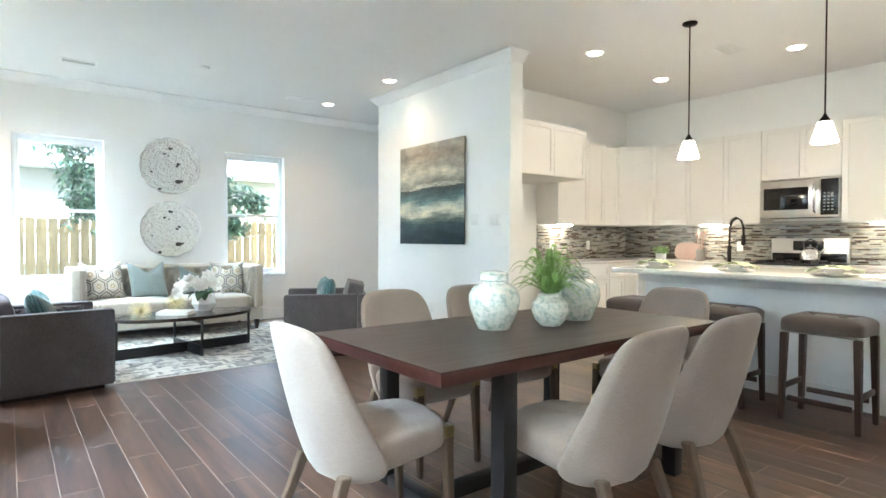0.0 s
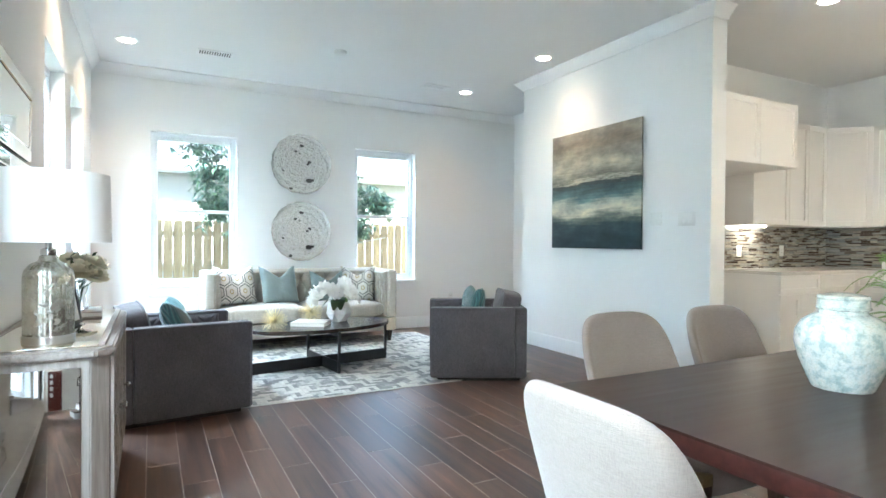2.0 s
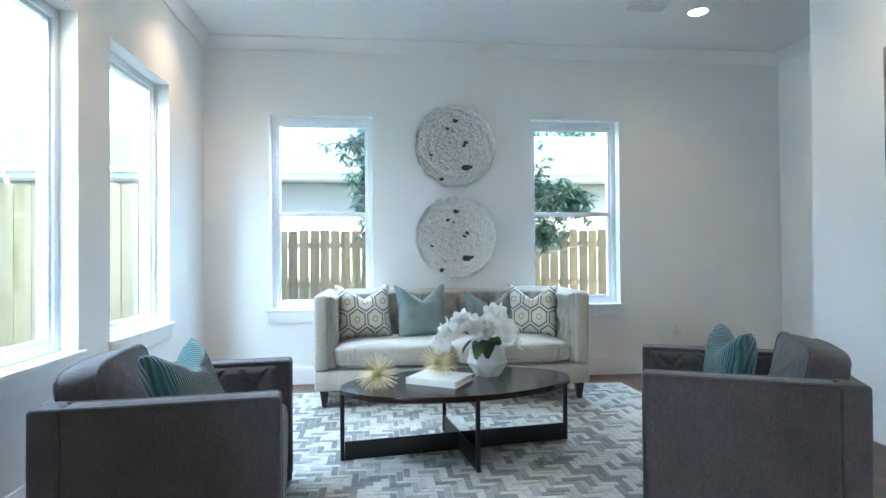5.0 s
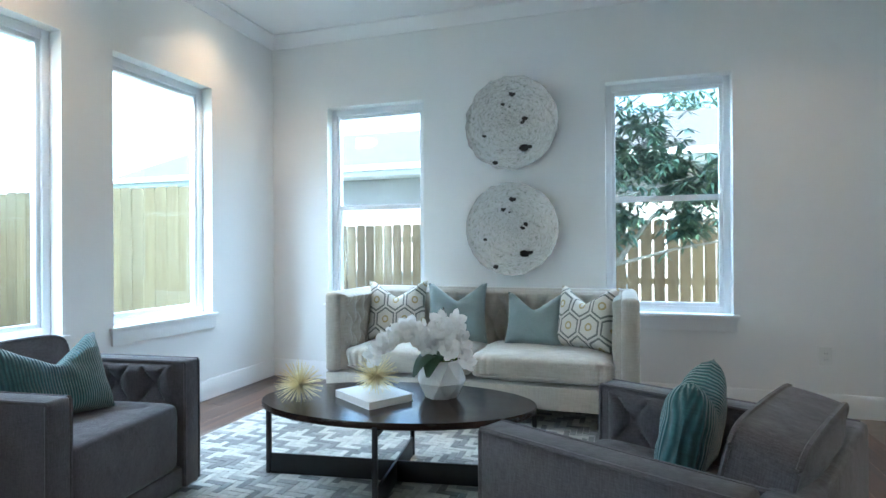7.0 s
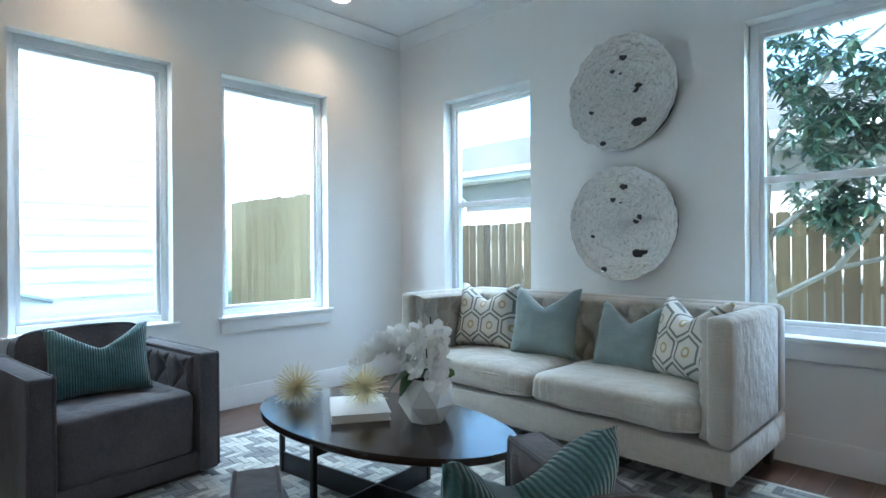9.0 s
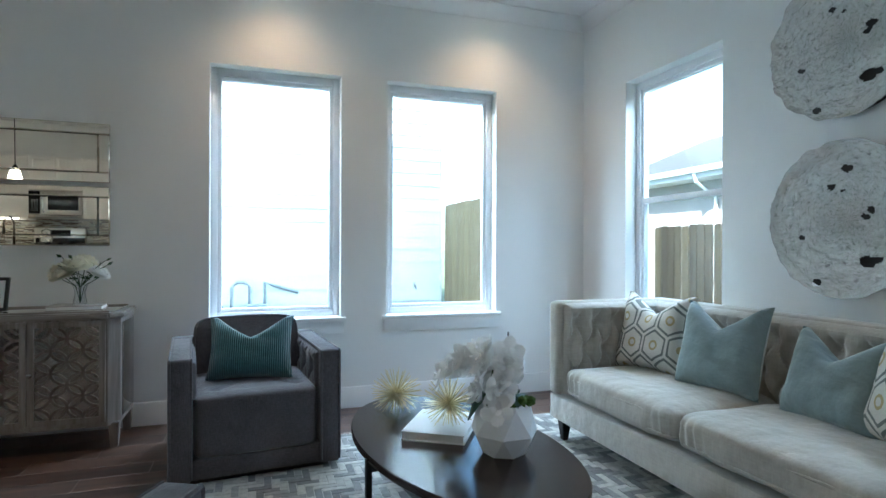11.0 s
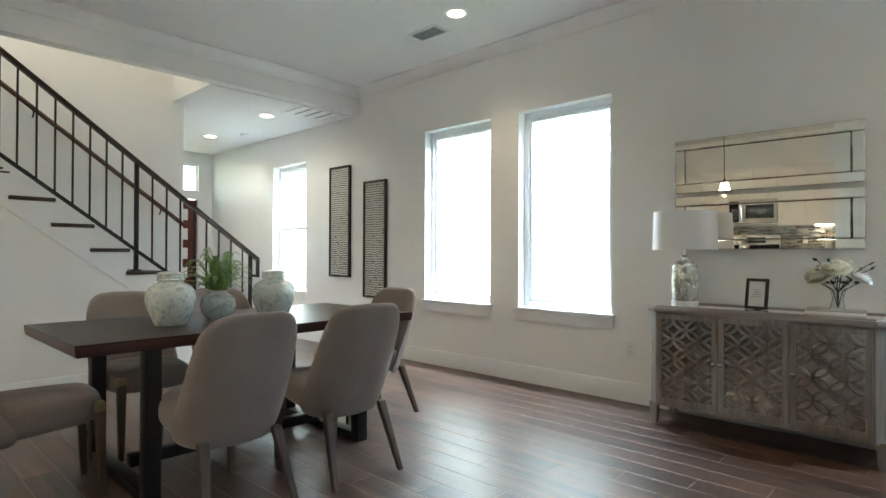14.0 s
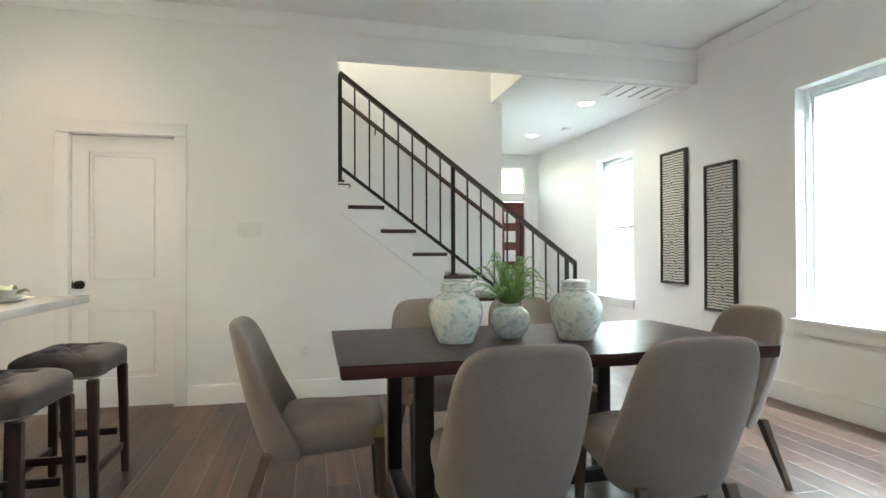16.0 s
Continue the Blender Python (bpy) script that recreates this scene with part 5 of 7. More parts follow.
def dining_chair():
    """A shell chair facing +y, its feet 0.58 apart in y, origin at the middle of the feet."""
    c = thing("dining_chair", "greige linen dining chair with a curved back and tapered wood legs", "chair", "chairs round the dining table")
    # seat: rounded slab, wider to the front
    def seat(u, v):
        a, b = 2 * math.pi * u, math.pi * (v - 0.5) * 0.999
        x, y = spow(math.cos(a), 0.42), spow(math.sin(a), 0.42)
        k = spow(math.cos(b), 0.4)
        wid = 0.222 - 0.022 * y
        thick = 0.072 if v > 0.5 else 0.072 + 0.02 * (0.5 - 0.5 * y)
        return (wid * x * k, 0.105 + 0.215 * y * k, 0.412 + thick * spow(math.sin(b), 0.55) + 0.012 * (1 - x * x) * (v > 0.5))
    bm = grid_sheet(56, 18, seat, True)
    bmesh.ops.remove_doubles(bm, verts=bm.verts[:], dist=0.0008)
    part("seat", bm, M["linen"], c, "padded upholstered seat")
    # back: a soft wrapped shell from under the seat to a rounded top
    def shell(u, v):
        a = 2 * math.pi * u
        if v < 0.36:
            k, th = 0.90 * v / 0.36, -1.0
        elif v > 0.64:
            k, th = 0.90 * (1 - v) / 0.36, 1.0
        else:
            phi = (v - 0.36) / 0.28 * math.pi
            k, th = 0.90 + 0.10 * math.sin(phi), -math.cos(phi)
        X, Z = spow(math.cos(a), 0.34) * k, spow(math.sin(a), 0.36 if math.sin(a) > 0 else 0.34) * k
        h = (Z + 1) / 2
        half = 0.250 - 0.034 * h ** 2.2
        depth = 0.045 + 0.135 * (1 - h) ** 1.3
        y = -0.190 - 0.106 * h + 0.05 * (1 - h) ** 3 + depth * abs(X) ** 2.6
        return (half * X, y + 0.031 * th * (1 - 0.25 * h), 0.298 + 0.568 * h + 0.012 * (1 - X * X) * h)
    bm = grid_sheet(64, 40, shell, True)
    bmesh.ops.remove_doubles(bm, verts=bm.verts[:], dist=0.0006)
    part("backrest", bm, M["linen"], c, "curved upholstered back shell", 60)
    for sx in (-1, 1):
        part("leg", leg_taper(sx * 0.165, -0.15, 0.0, 0.345, 0.013, 0.021, sx * 0.035, -0.125), M["chair_leg"], c, "tapered grey-brown wooden leg")
        fl = part("leg", leg_taper(sx * 0.178, 0.292, 0.0, 0.44, 0.013, 0.022, sx * 0.005, 0.022), M["chair_leg"], c, "tapered grey-brown wooden leg")
        part("leg_cap", box(sx * 0.178 - 0.023, sx * 0.178 + 0.023, 0.269, 0.315, 0.395, 0.442, 0.003), M["brass"], fl, "aged brass corner cap")
    return c


ch = dining_chair()
SPOTS = [((2.915, 2.525, 0), 180), ((2.295, 2.525, 0), 178), ((2.28, 1.33, 0), 2), ((2.88, 1.33, 0), -1), ((1.585, 1.91, 0), -90), ((3.575, 1.865, 0), 88)]
ch.matrix_basis = pose(*SPOTS[0][0], 0, 0, SPOTS[0][1])
for at, turn in SPOTS[1:]:
    copy_thing(ch, pose(*at, 0, 0, turn))


def jar(x, y, z, s=1.0):
    j = thing("ginger_jar", "lidded celadon ceramic ginger jar with mottled glaze", "vase", "pair of ginger jars", (x, y, z))
    part("body", lathe([(0.078, 0.0), (0.082, 0.006), (0.094, 0.035), (0.114, 0.085), (0.124, 0.130), (0.121, 0.164), (0.104, 0.194), (0.078, 0.212), (0.062, 0.218), (0.060, 0.228)], 64), M["glaze"], j)
    part("lid", lathe([(0.061, 0.229), (0.067, 0.230), (0.069, 0.234), (0.065, 0.239), (0.064, 0.258), (0.067, 0.262), (0.064, 0.270), (0.035, 0.277), (0.0, 0.279)], 48), M["glaze"], j, "flat celadon lid")
    return j


jar(2.355, 1.965, TH)
jar(2.925, 1.925, TH)


def fern(x, y, z):
    rnd = random.Random(12)
    f = thing("potted_fern", "green fern in a small round celadon vase", "plant", at=(x, y, z))
    part("vase", lathe([(0.05, 0.0), (0.055, 0.004), (0.082, 0.035), (0.096, 0.078), (0.088, 0.118), (0.062, 0.142), (0.052, 0.150), (0.058, 0.163), (0.053, 0.163), (0.046, 0.148)], 48), M["glaze"], f)
    for k in range(52):
        a = rnd.uniform(0, 2 * math.pi)
        ln = rnd.uniform(0.13, 0.24)
        rise = rnd.uniform(0.05, 0.16) if k > 14 else rnd.uniform(0.13, 0.19)
        bm = bmesh.new()
        pts = []
        for q in range(11):
            t = q / 10
            r = 0.02 + ln * (t if k > 14 else t * 0.55) * 0.92
            pts.append(Vector((r * math.cos(a), r * math.sin(a), 0.155 + rise * math.sin(t * 2.1) * 1.35 - 0.055 * t * t * (k > 14))))
        add_tube(bm, pts, 0.0014, 3, 0.0006)
        for q in range(2, 34):
            t = q / 34
            i = min(9, int(t * 10))
            p = pts[i].lerp(pts[i + 1], t * 10 - i)
            d = (pts[i + 1] - pts[i]).normalized()
            s = d.cross(Vector((0, 0, 1))).normalized()
            lf = 0.023 * (1 - t) ** 0.6 + 0.004
            for sg in (-1, 1):
                tip = p + s * sg * lf + d * lf * 0.45 + Vector((0, 0, -0.25 * lf))
                mid = p.lerp(tip, 0.5)
                v = [bm.verts.new(e) for e in (p, mid + d * 0.0028, tip, mid - d * 0.0028)]
                bm.faces.new(v)
        part("frond", bm, M["fern"], f)
    return f


fern(2.645, 1.865, TH)


def framed_panel(y0, y1, z0, z1):
    p = thing("framed_art", "tall narrow black-framed panel of woven pale strips", "wall art", "pair of tall panels", (0, (y0 + y1) / 2, (z0 + z1) / 2))
    w, h, b = (y1 - y0) / 2, (z1 - z0) / 2, 0.022
    part("panel", box(0.001, 0.02, -w + b, w - b, -h + b, h - b), M["weave"], p, "woven paper strips on black")
    for a, e, c, d in ((-w, w, h - b, h), (-w, w, -h, -h + b), (-w, -w + b, -h + b, h - b), (w - b, w, -h + b, h - b)):
        part("frame_bar", box(0.001, 0.035, a, e, c, d, 0.002), M["slot"], p)
    return p


framed_panel(-0.77, -0.365, 0.843, 2.18)
framed_panel(-0.105, 0.285, 0.626, 1.953)


def plate(name, x, y, z, turn, w, h, kind):
    """A wall plate facing its local -y."""
    o = thing(name, "white plastic %s plate on the wall" % kind, kind, at=(x, y, z), turn=turn)
    part("plate", box(-w / 2, w / 2, -0.006, -0.0006, -h / 2, h / 2, 0.002), M["outlet"], o)
    n = max(1, round(w / 0.048) - (1 if w < 0.08 else 0)) if kind == "switch" else 1
    for k in range(n):
        xx = (k - (n - 1) / 2) * 0.046
        if kind == "switch":
            part("rocker", box(xx - 0.016, xx + 0.016, -0.009, -0.0062, -0.033, 0.033, 0.001), M["outlet"], o)
        else:
            for zz in (-0.02, 0.02):
                part("socket", box(-0.016, 0.016, -0.008, -0.0062, zz - 0.014, zz + 0.014, 0.001), M["outlet"], o)
                part("slots", boxes((-0.008, -0.006, -0.0086, -0.0081, zz - 0.006, zz + 0.006), (0.006, 0.008, -0.0086, -0.0081, zz - 0.006, zz + 0.006)), M["slot"], o)
    return o


plate("wall_outlet", 0, 3.10, 0.40, 90, 0.075, 0.12, "outlet")
plate("wall_outlet", 4.32, NORTH, 0.40, 0, 0.075, 0.12, "outlet")
plate("wall_outlet", PIER, 5.24, 0.37, -90, 0.075, 0.12, "outlet")
plate("wall_outlet", 3.62, SOUTH, 0.38, 180, 0.075, 0.12, "outlet")
plate("light_switch", 4.035, SOUTH, 1.345, 180, 0.19, 0.115, "switch")
plate("light_switch", PIER, 4.49, 1.385, -90, 0.12, 0.115, "switch")
plate("light_switch", PIER, 4.18, 1.375, -90, 0.165, 0.115, "switch")
tagged(part("door_stop", tube([(3.86, SOUTH + 0.0165, 0.07), (3.86, SOUTH + 0.085, 0.07)], 0.007, 8), M["bronze"]), "small dark spring door stop on the baseboard", "door stop")
tagged(part("lamp_cord", tube([(0.012, 3.10, 0.38), (0.03, 3.13, 0.33), (0.022, 3.22, 0.30), (0.02, 3.34, 0.27), (0.018, 3.44, 0.26)], 0.0028, 6), M["outlet"]), "thin white lamp cord from the outlet", "cord")

# ---- kitchen ----
def shaker(bm, a0, a1, z0, z1, t, fr=0.055):
    """A shaker door as (along, out, up): a raised frame round a recessed panel in one shell, t thick."""
    def ring(e, y):
        return [bm.verts.new((x, y, z)) for x, z in ((a0 + e, z0 + e), (a1 - e, z0 + e), (a1 - e, z1 - e), (a0 + e, z1 - e))]
    rings = [ring(0, 0.0), ring(0, t - 0.0015), ring(0.0015, t), ring(fr, t), ring(fr + 0.002, t - 0.009)]
    for p, q in zip(rings, rings[1:]):
        for k in range(4):
            bm.faces.new((p[k], p[(k + 1) % 4], q[(k + 1) % 4], q[k]))
    bm.faces.new(rings[0][::-1]), bm.faces.new(rings[-1])


def cabinet(name, at, turn, w, d, z0, z1, rows, label):
    """A unit whose front faces its local -y, its left front corner at the origin; rows of doors: (z0, z1, count)."""
    c = thing(name, label, "cabinet", "white kitchen cabinets", at, turn)
    part("body", box(0.001, w - 0.001, 0.0, d, z0, z1, 0.002), M["cab"], c)
    for r0, r1, n in rows:
        dw = w / n
        for k in range(n):
            bm = bmesh.new()
            shaker(bm, k * dw + 0.002, (k + 1) * dw - 0.002, r0 + 0.002, r1 - 0.002, 0.02, min(0.055, (r1 - r0) * 0.25))
            for v in bm.verts:
                v.co.y = -v.co.y - 0.0008
            bmesh.ops.recalc_face_normals(bm, faces=bm.faces[:])
            part("door" if r1 - r0 > 0.25 else "drawer_front", bm, M["cab"], c)
    return c


UB, UT = 1.37, 2.44
FX, FY = 7.42, 4.53
up = "white shaker wall cabinet"
lo = "white shaker base cabinet"
cabinet("wall_cabinet", (4.70, 4.10, 0), 0, 1.10, KB - 4.10, 1.87, UT, [(1.87, UT, 2)], "white shaker cabinet above the empty fridge space")
cabinet("wall_cabinet", (5.822, FY, 0), 0, 0.60, KB - FY, UB, UT, [(UB, UT, 1)], up)
cabinet("wall_cabinet", (6.424, FY, 0), 0, 0.67, KB - FY, UB, UT, [(UB, UT, 2)], up)
cc = thing("corner_cabinet", "white shaker diagonal corner wall cabinet", "cabinet", "white kitchen cabinets")
bm = bmesh.new()
pl = [(7.096, FY), (FX, 4.212), (KE - 0.001, 4.212), (KE - 0.001, KB - 0.001), (7.096, KB - 0.001)]
a, b = [bm.verts.new((*p, UB)) for p in pl], [bm.verts.new((*p, UT)) for p in pl]
for k in range(5):
    bm.faces.new((a[k], a[(k + 1) % 5], b[(k + 1) % 5], b[k]))
bm.faces.new(a[::-1]), bm.faces.new(b)
part("body", bm, M["cab"], cc)
bm = bmesh.new()
ln = math.hypot(FX - 7.096, FY - 4.212)
shaker(bm, 0.012, ln - 0.012, UB + 0.002, UT - 0.002, 0.02)
for v in bm.verts:
    v.co.y = -v.co.y - 0.0008
bmesh.ops.recalc_face_normals(bm, faces=bm.faces[:])
part("door", bm, M["cab"], cc).matrix_basis = pose(7.096, FY, 0, 0, 0, math.degrees(math.atan2(4.212 - FY, FX - 7.096)))
for y1, w, rows in ((4.21, 0.95, [(UB, UT, 2)]), (3.258, 0.43, [(UB, UT, 1)])):
    cabinet("wall_cabinet", (FX, y1, 0), -90, w, KE - FX, UB, UT, rows, up)
cabinet("wall_cabinet", (FX, 2.826, 0), -90, 0.79, KE - FX, 1.86, UT, [(1.86, UT, 2)], "white shaker cabinet above the microwave")
cabinet("wall_cabinet", (FX, 2.034, 0), -90, 0.50, KE - FX, UB, UT, [(UB, UT, 1)], up)
cabinet("wall_cabinet", (FX, 1.532, 0), -90, 0.80, KE - FX, UB, UT, [(UB, UT, 2)], up)
BX = 7.14
cabinet("base_cabinet", (5.822, 4.25, 0), 0, 0.66, KB - 4.25, 0.10, 0.875, [(0.70, 0.87, 1), (0.11, 0.69, 2)], lo)
cabinet("base_cabinet", (6.484, 4.25, 0), 0, 0.65, KB - 4.25, 0.10, 0.875, [(0.70, 0.87, 1), (0.11, 0.69, 2)], lo)
cabinet("base_cabinet", (BX, 4.24, 0), -90, 0.66, KE - BX, 0.10, 0.875, [(0.70, 0.87, 1), (0.11, 0.69, 2)], lo)
cabinet("base_cabinet", (BX, 3.578, 0), -90, 0.75, KE - BX, 0.10, 0.875, [(0.70, 0.87, 1), (0.11, 0.69, 2)], lo)
cabinet("base_cabinet", (BX, 2.03, 0), -90, 0.64, KE - BX, 0.10, 0.875, [(0.70, 0.87, 1), (0.11, 0.69, 2)], lo)
cabinet("base_cabinet", (BX, 1.388, 0), -90, 0.60, KE - BX, 0.10, 0.875, [(0.70, 0.87, 1), (0.11, 0.69, 2)], lo)
tagged(part("worktop", boxes((5.822, KE - 0.012, 4.225, KB - 0.012, 0.876, 0.91), (7.115, KE - 0.012, 2.826, 4.2245, 0.876, 0.91)), M["quartz"]), "pale speckled quartz worktop on the cabinets", "worktop")
tagged(part("worktop", boxes((7.115, KE - 0.012, 0.79, 2.03, 0.876, 0.91)), M["quartz"]), "pale speckled quartz worktop on the cabinets", "worktop")

# mosaic strips on both walls
bs = tagged(new("backsplash"), "glass and stone strip mosaic in brown, cream and grey", kind="structure")
part("mortar", boxes((5.822, KE - 0.008, KB - 0.008, KB - 0.0005, 0.91, UB), (KE - 0.008, KE - 0.0005, 0.79, KB - 0.0085, 0.91, 1.40)), M["rug"], bs)
rnd = random.Random(3)
bm = bmesh.new()
zz = 0.914
while zz < UB - 0.015:
    hgt = rnd.choice((0.011, 0.015, 0.015, 0.022))
    x = 5.824 - rnd.uniform(0, 0.1)
    while x < KE - 0.02:
        w = rnd.uniform(0.06, 0.15)
        add_box(bm, max(5.824, x), min(KE - 0.013, x + w), KB - 0.0125 - rnd.uniform(0, 0.001), KB - 0.006, zz, zz + hgt)
        x += w + 0.002
    y = 0.80 - rnd.uniform(0, 0.1)
    while y < KB - 0.02:
        w = rnd.uniform(0.06, 0.15)
        add_box(bm, KE - 0.0125 - rnd.uniform(0, 0.001), KE - 0.006, max(0.8, y), min(KB - 0.014, y + w), zz, zz + hgt)
        y += w + 0.002
    zz += hgt + 0.002
tagged(part("mosaic", bm, M["mosaic"], bs), kind="stuff")
for px, py, sx, sy in ((6.2, 4.72, 0.26, 0.045), (7.6, 3.5, 0.045, 0.26), (7.6, 1.7, 0.045, 0.26)):
    tagged(part("under_cabinet_light", box(px - sx / 2, px + sx / 2, py - sy / 2, py + sy / 2, 1.352, 1.3695, 0.002), M["strip"]), "slim lit strip light under the wall cabinet", "light")


def microwave():
    m = thing("microwave", "stainless over-range microwave with dark glass door", "microwave", at=(7.37, 2.826, 1.43), turn=-90)
    w, h, d = 0.785, 0.415, KE - 7.37
    part("body", box(0.002, w, 0.0, d, 0.0, h, 0.004), M["steel"], m)
    part("door", box(0.01, w * 0.77, -0.018, -0.0006, 0.02, h - 0.012, 0.004), M["steel"], m, "brushed steel door")
    part("window", box(0.05, w * 0.64, -0.0205, -0.0182, 0.085, h - 0.085, 0.001), M["dark_glass"], m, "dark glass window")
    part("control_panel", box(w * 0.785, w - 0.008, -0.018, -0.0006, 0.02, h - 0.012, 0.003), M["dark_glass"], m)
    bm = bmesh.new()
    for i in range(3):
        for j in range(6):
            add_box(bm, w * 0.82 + i * 0.036, w * 0.82 + i * 0.036 + 0.02, -0.0188, -0.0182, 0.07 + j * 0.035, 0.082 + j * 0.035)
    part("buttons", bm, M["meter"], m)
    part("handle", tube([(w * 0.72, -0.02, 0.05), (w * 0.72, -0.055, 0.07), (w * 0.72, -0.06, h / 2), (w * 0.72, -0.055, h - 0.06), (w * 0.72, -0.02, h - 0.04)], 0.012, 10), M["chrome"], m)
    part("vent", box(0.1, w - 0.1, 0.03, 0.2, -0.006, -0.0005, 0.001), M["slot"], m)
    return m


microwave()


def kitchen_range():
    r = thing("range", "stainless and black gas range with a back panel", "stove", at=(7.09, 2.822, 0), turn=-90)
    w, d = 0.788, KE - 7.09 - 0.02
    part("body", box(0.003, w, 0.02, d, 0.02, 0.905, 0.004), M["steel"], r)
    part("oven_door", box(0.01, w - 0.008, -0.012, 0.0195, 0.2, 0.74, 0.005), M["steel"], r)
    part("oven_window", box(0.12, w - 0.12, -0.0145, -0.0122, 0.32, 0.62, 0.001), M["dark_glass"], r)
    part("handle", tube([(0.06, -0.05, 0.69), (w - 0.06, -0.05, 0.69)], 0.011, 10), M["chrome"], r)
    part("cooktop", box(0.006, w - 0.003, 0.0, d - 0.05, 0.9055, 0.93, 0.004), M["dark_glass"], r, "black cooktop")
    for k in range(4):
        part("grate", boxes((0.06 + k * 0.175, 0.075 + k * 0.175, 0.05, d - 0.1, 0.9305, 0.955), (0.06 + k * 0.175, 0.2 + k * 0.17, 0.28, 0.295, 0.9305, 0.953)), M["black"], r)
    part("back_panel", box(0.006, w - 0.003, d - 0.048, d, 0.9055, 1.20, 0.006), M["steel"], r, "steel back panel")
    part("display", box(0.24, w - 0.24, d - 0.052, d - 0.0485, 1.06, 1.17, 0.002), M["dark_glass"], r)
    part("panel_base", box(0.02, w - 0.02, d - 0.053, d - 0.0486, 0.935, 1.03, 0.002), M["dark_glass"], r)
    for k in range(5):
        kn = part("knob", lathe([(0.02, 0), (0.019, 0.02), (0.012, 0.028)], 16), M["chrome"], r)
        kn.matrix_basis = pose(0.1 + k * 0.145, 0.015, 0.82, 90)
    return r


kitchen_range()


def kettle(x, y, z):
    k = thing("kettle", "round polished steel kettle on the range", "kettle", at=(x, y, z))
    part("body", lathe([(0.085, 0), (0.095, 0.012), (0.098, 0.05), (0.085, 0.10), (0.055, 0.135), (0.03, 0.142)], 32), M["chrome"], k)
    part("lid", lathe([(0.04, 0.1425), (0.035, 0.15), (0.01, 0.155), (0.012, 0.17), (0.0, 0.175)], 20), M["chrome"], k)
    part("spout", tube([(0, -0.08, 0.07), (0, -0.12, 0.11), (0, -0.14, 0.14)], 0.016, 10, 0.009), M["chrome"], k)
    part("handle", tube([(0, -0.06, 0.13), (0, -0.07, 0.2), (0, 0.0, 0.235), (0, 0.07, 0.2), (0, 0.06, 0.13)], 0.008, 8), M["slot"], k)
    return k


kettle(7.36, 2.30, 0.956)


def island():
    i = thing("kitchen_island", "white kitchen island with quartz top and seating overhang", "island")
    part("worktop", box(4.74, 5.95, 0.97, 2.98, 0.89, 0.93, 0.005), M["quartz"], i, "pale polished quartz top")
    part("cabinet", box(5.15, 5.90, 1.04, 2.90, 0.0, 0.8895, 0.003), M["island"], i)
    part("cove_trim", boxes((5.08, 5.1495, 1.03, 2.91, 0.84, 0.8893), (5.115, 5.1493, 1.03, 2.91, 0.80, 0.8398)), M["island"], i)
    part("base_trim", boxes((5.134, 5.1495, 1.03, 2.91, 0.0, 0.14)), M["island"], i)
    return i


island()
plate("wall_outlet", 5.15, 2.0, 0.42, -90, 0.075, 0.12, "outlet")


def faucet(x, y, z):
    f = thing("kitchen_faucet", "tall dark bronze spring faucet on the island", "faucet", at=(x, y, z))
    part("base", lathe([(0.03, 0), (0.028, 0.012), (0.018, 0.02), (0.017, 0.2)], 20), M["bronze"], f)
    pts = [(0, 0, 0.2), (0, 0, 0.36), (0, -0.02, 0.42), (0, -0.06, 0.445), (0, -0.10, 0.42), (0, -0.12, 0.36), (0, -0.12, 0.30)]
    part("hose", tube(pts, 0.008, 8), M["bronze"], f)
    bm = bmesh.new()
    vs = [Vector(p) for p in pts]
    coil = []
    for k in range(240):
        t = k / 239 * (len(vs) - 1)
        i = min(len(vs) - 2, int(t))
        c = vs[i].lerp(vs[i + 1], t - i)
        a = k * 0.9
        coil.append(c + Vector((0.014 * math.cos(a), 0.009 * math.sin(a), 0.010 * math.sin(a))))
    add_tube(bm, coil, 0.003, 5)
    part("spring", bm, M["bronze"], f)
    part("spray_head", lathe([(0.012, 0.30), (0.018, 0.28), (0.02, 0.22), (0.015, 0.2)], 16, 0, -0.12), M["bronze"], f)
    part("arm", tube([(0, 0, 0.22), (0, -0.11, 0.25)], 0.006, 6), M["bronze"], f)
    part("lever", tube([(0.0, 0.02, 0.08), (0.0, 0.07, 0.11)], 0.006, 6), M["bronze"], f)
    return f


faucet(5.62, 2.36, 0.9305)


def place_setting(x, y):
    p = thing("place_setting", "white plates with a folded green napkin on the island", "tableware", "place settings on the island", (x, y, 0.9305))
    part("plate", lathe([(0.07, 0), (0.09, 0.003), (0.135, 0.014), (0.136, 0.017), (0.09, 0.008)], 40), M["white"], p)
    part("salad_plate", lathe([(0.055, 0.0085), (0.07, 0.012), (0.10, 0.022), (0.101, 0.025), (0.07, 0.016)], 36), M["white"], p)
    part("bowl", lathe([(0.035, 0.0165), (0.05, 0.025), (0.072, 0.055), (0.070, 0.055), (0.045, 0.028)], 32), M["white"], p)
    nb = grid_sheet(14, 6, lambda u, v: ((v - 0.5) * 0.11 + 0.012 * math.sin(u * 7), (u - 0.5) * 0.34, 0.072 - 0.11 * abs(u - 0.5) ** 1.5 + 0.010 * math.sin(u * 17 + v * 9)))
    part("napkin", nb, M["napkin"], p, "loosely folded green napkin")
    return p


for sy in (2.70, 2.02, 1.36):
    place_setting(4.98, sy)


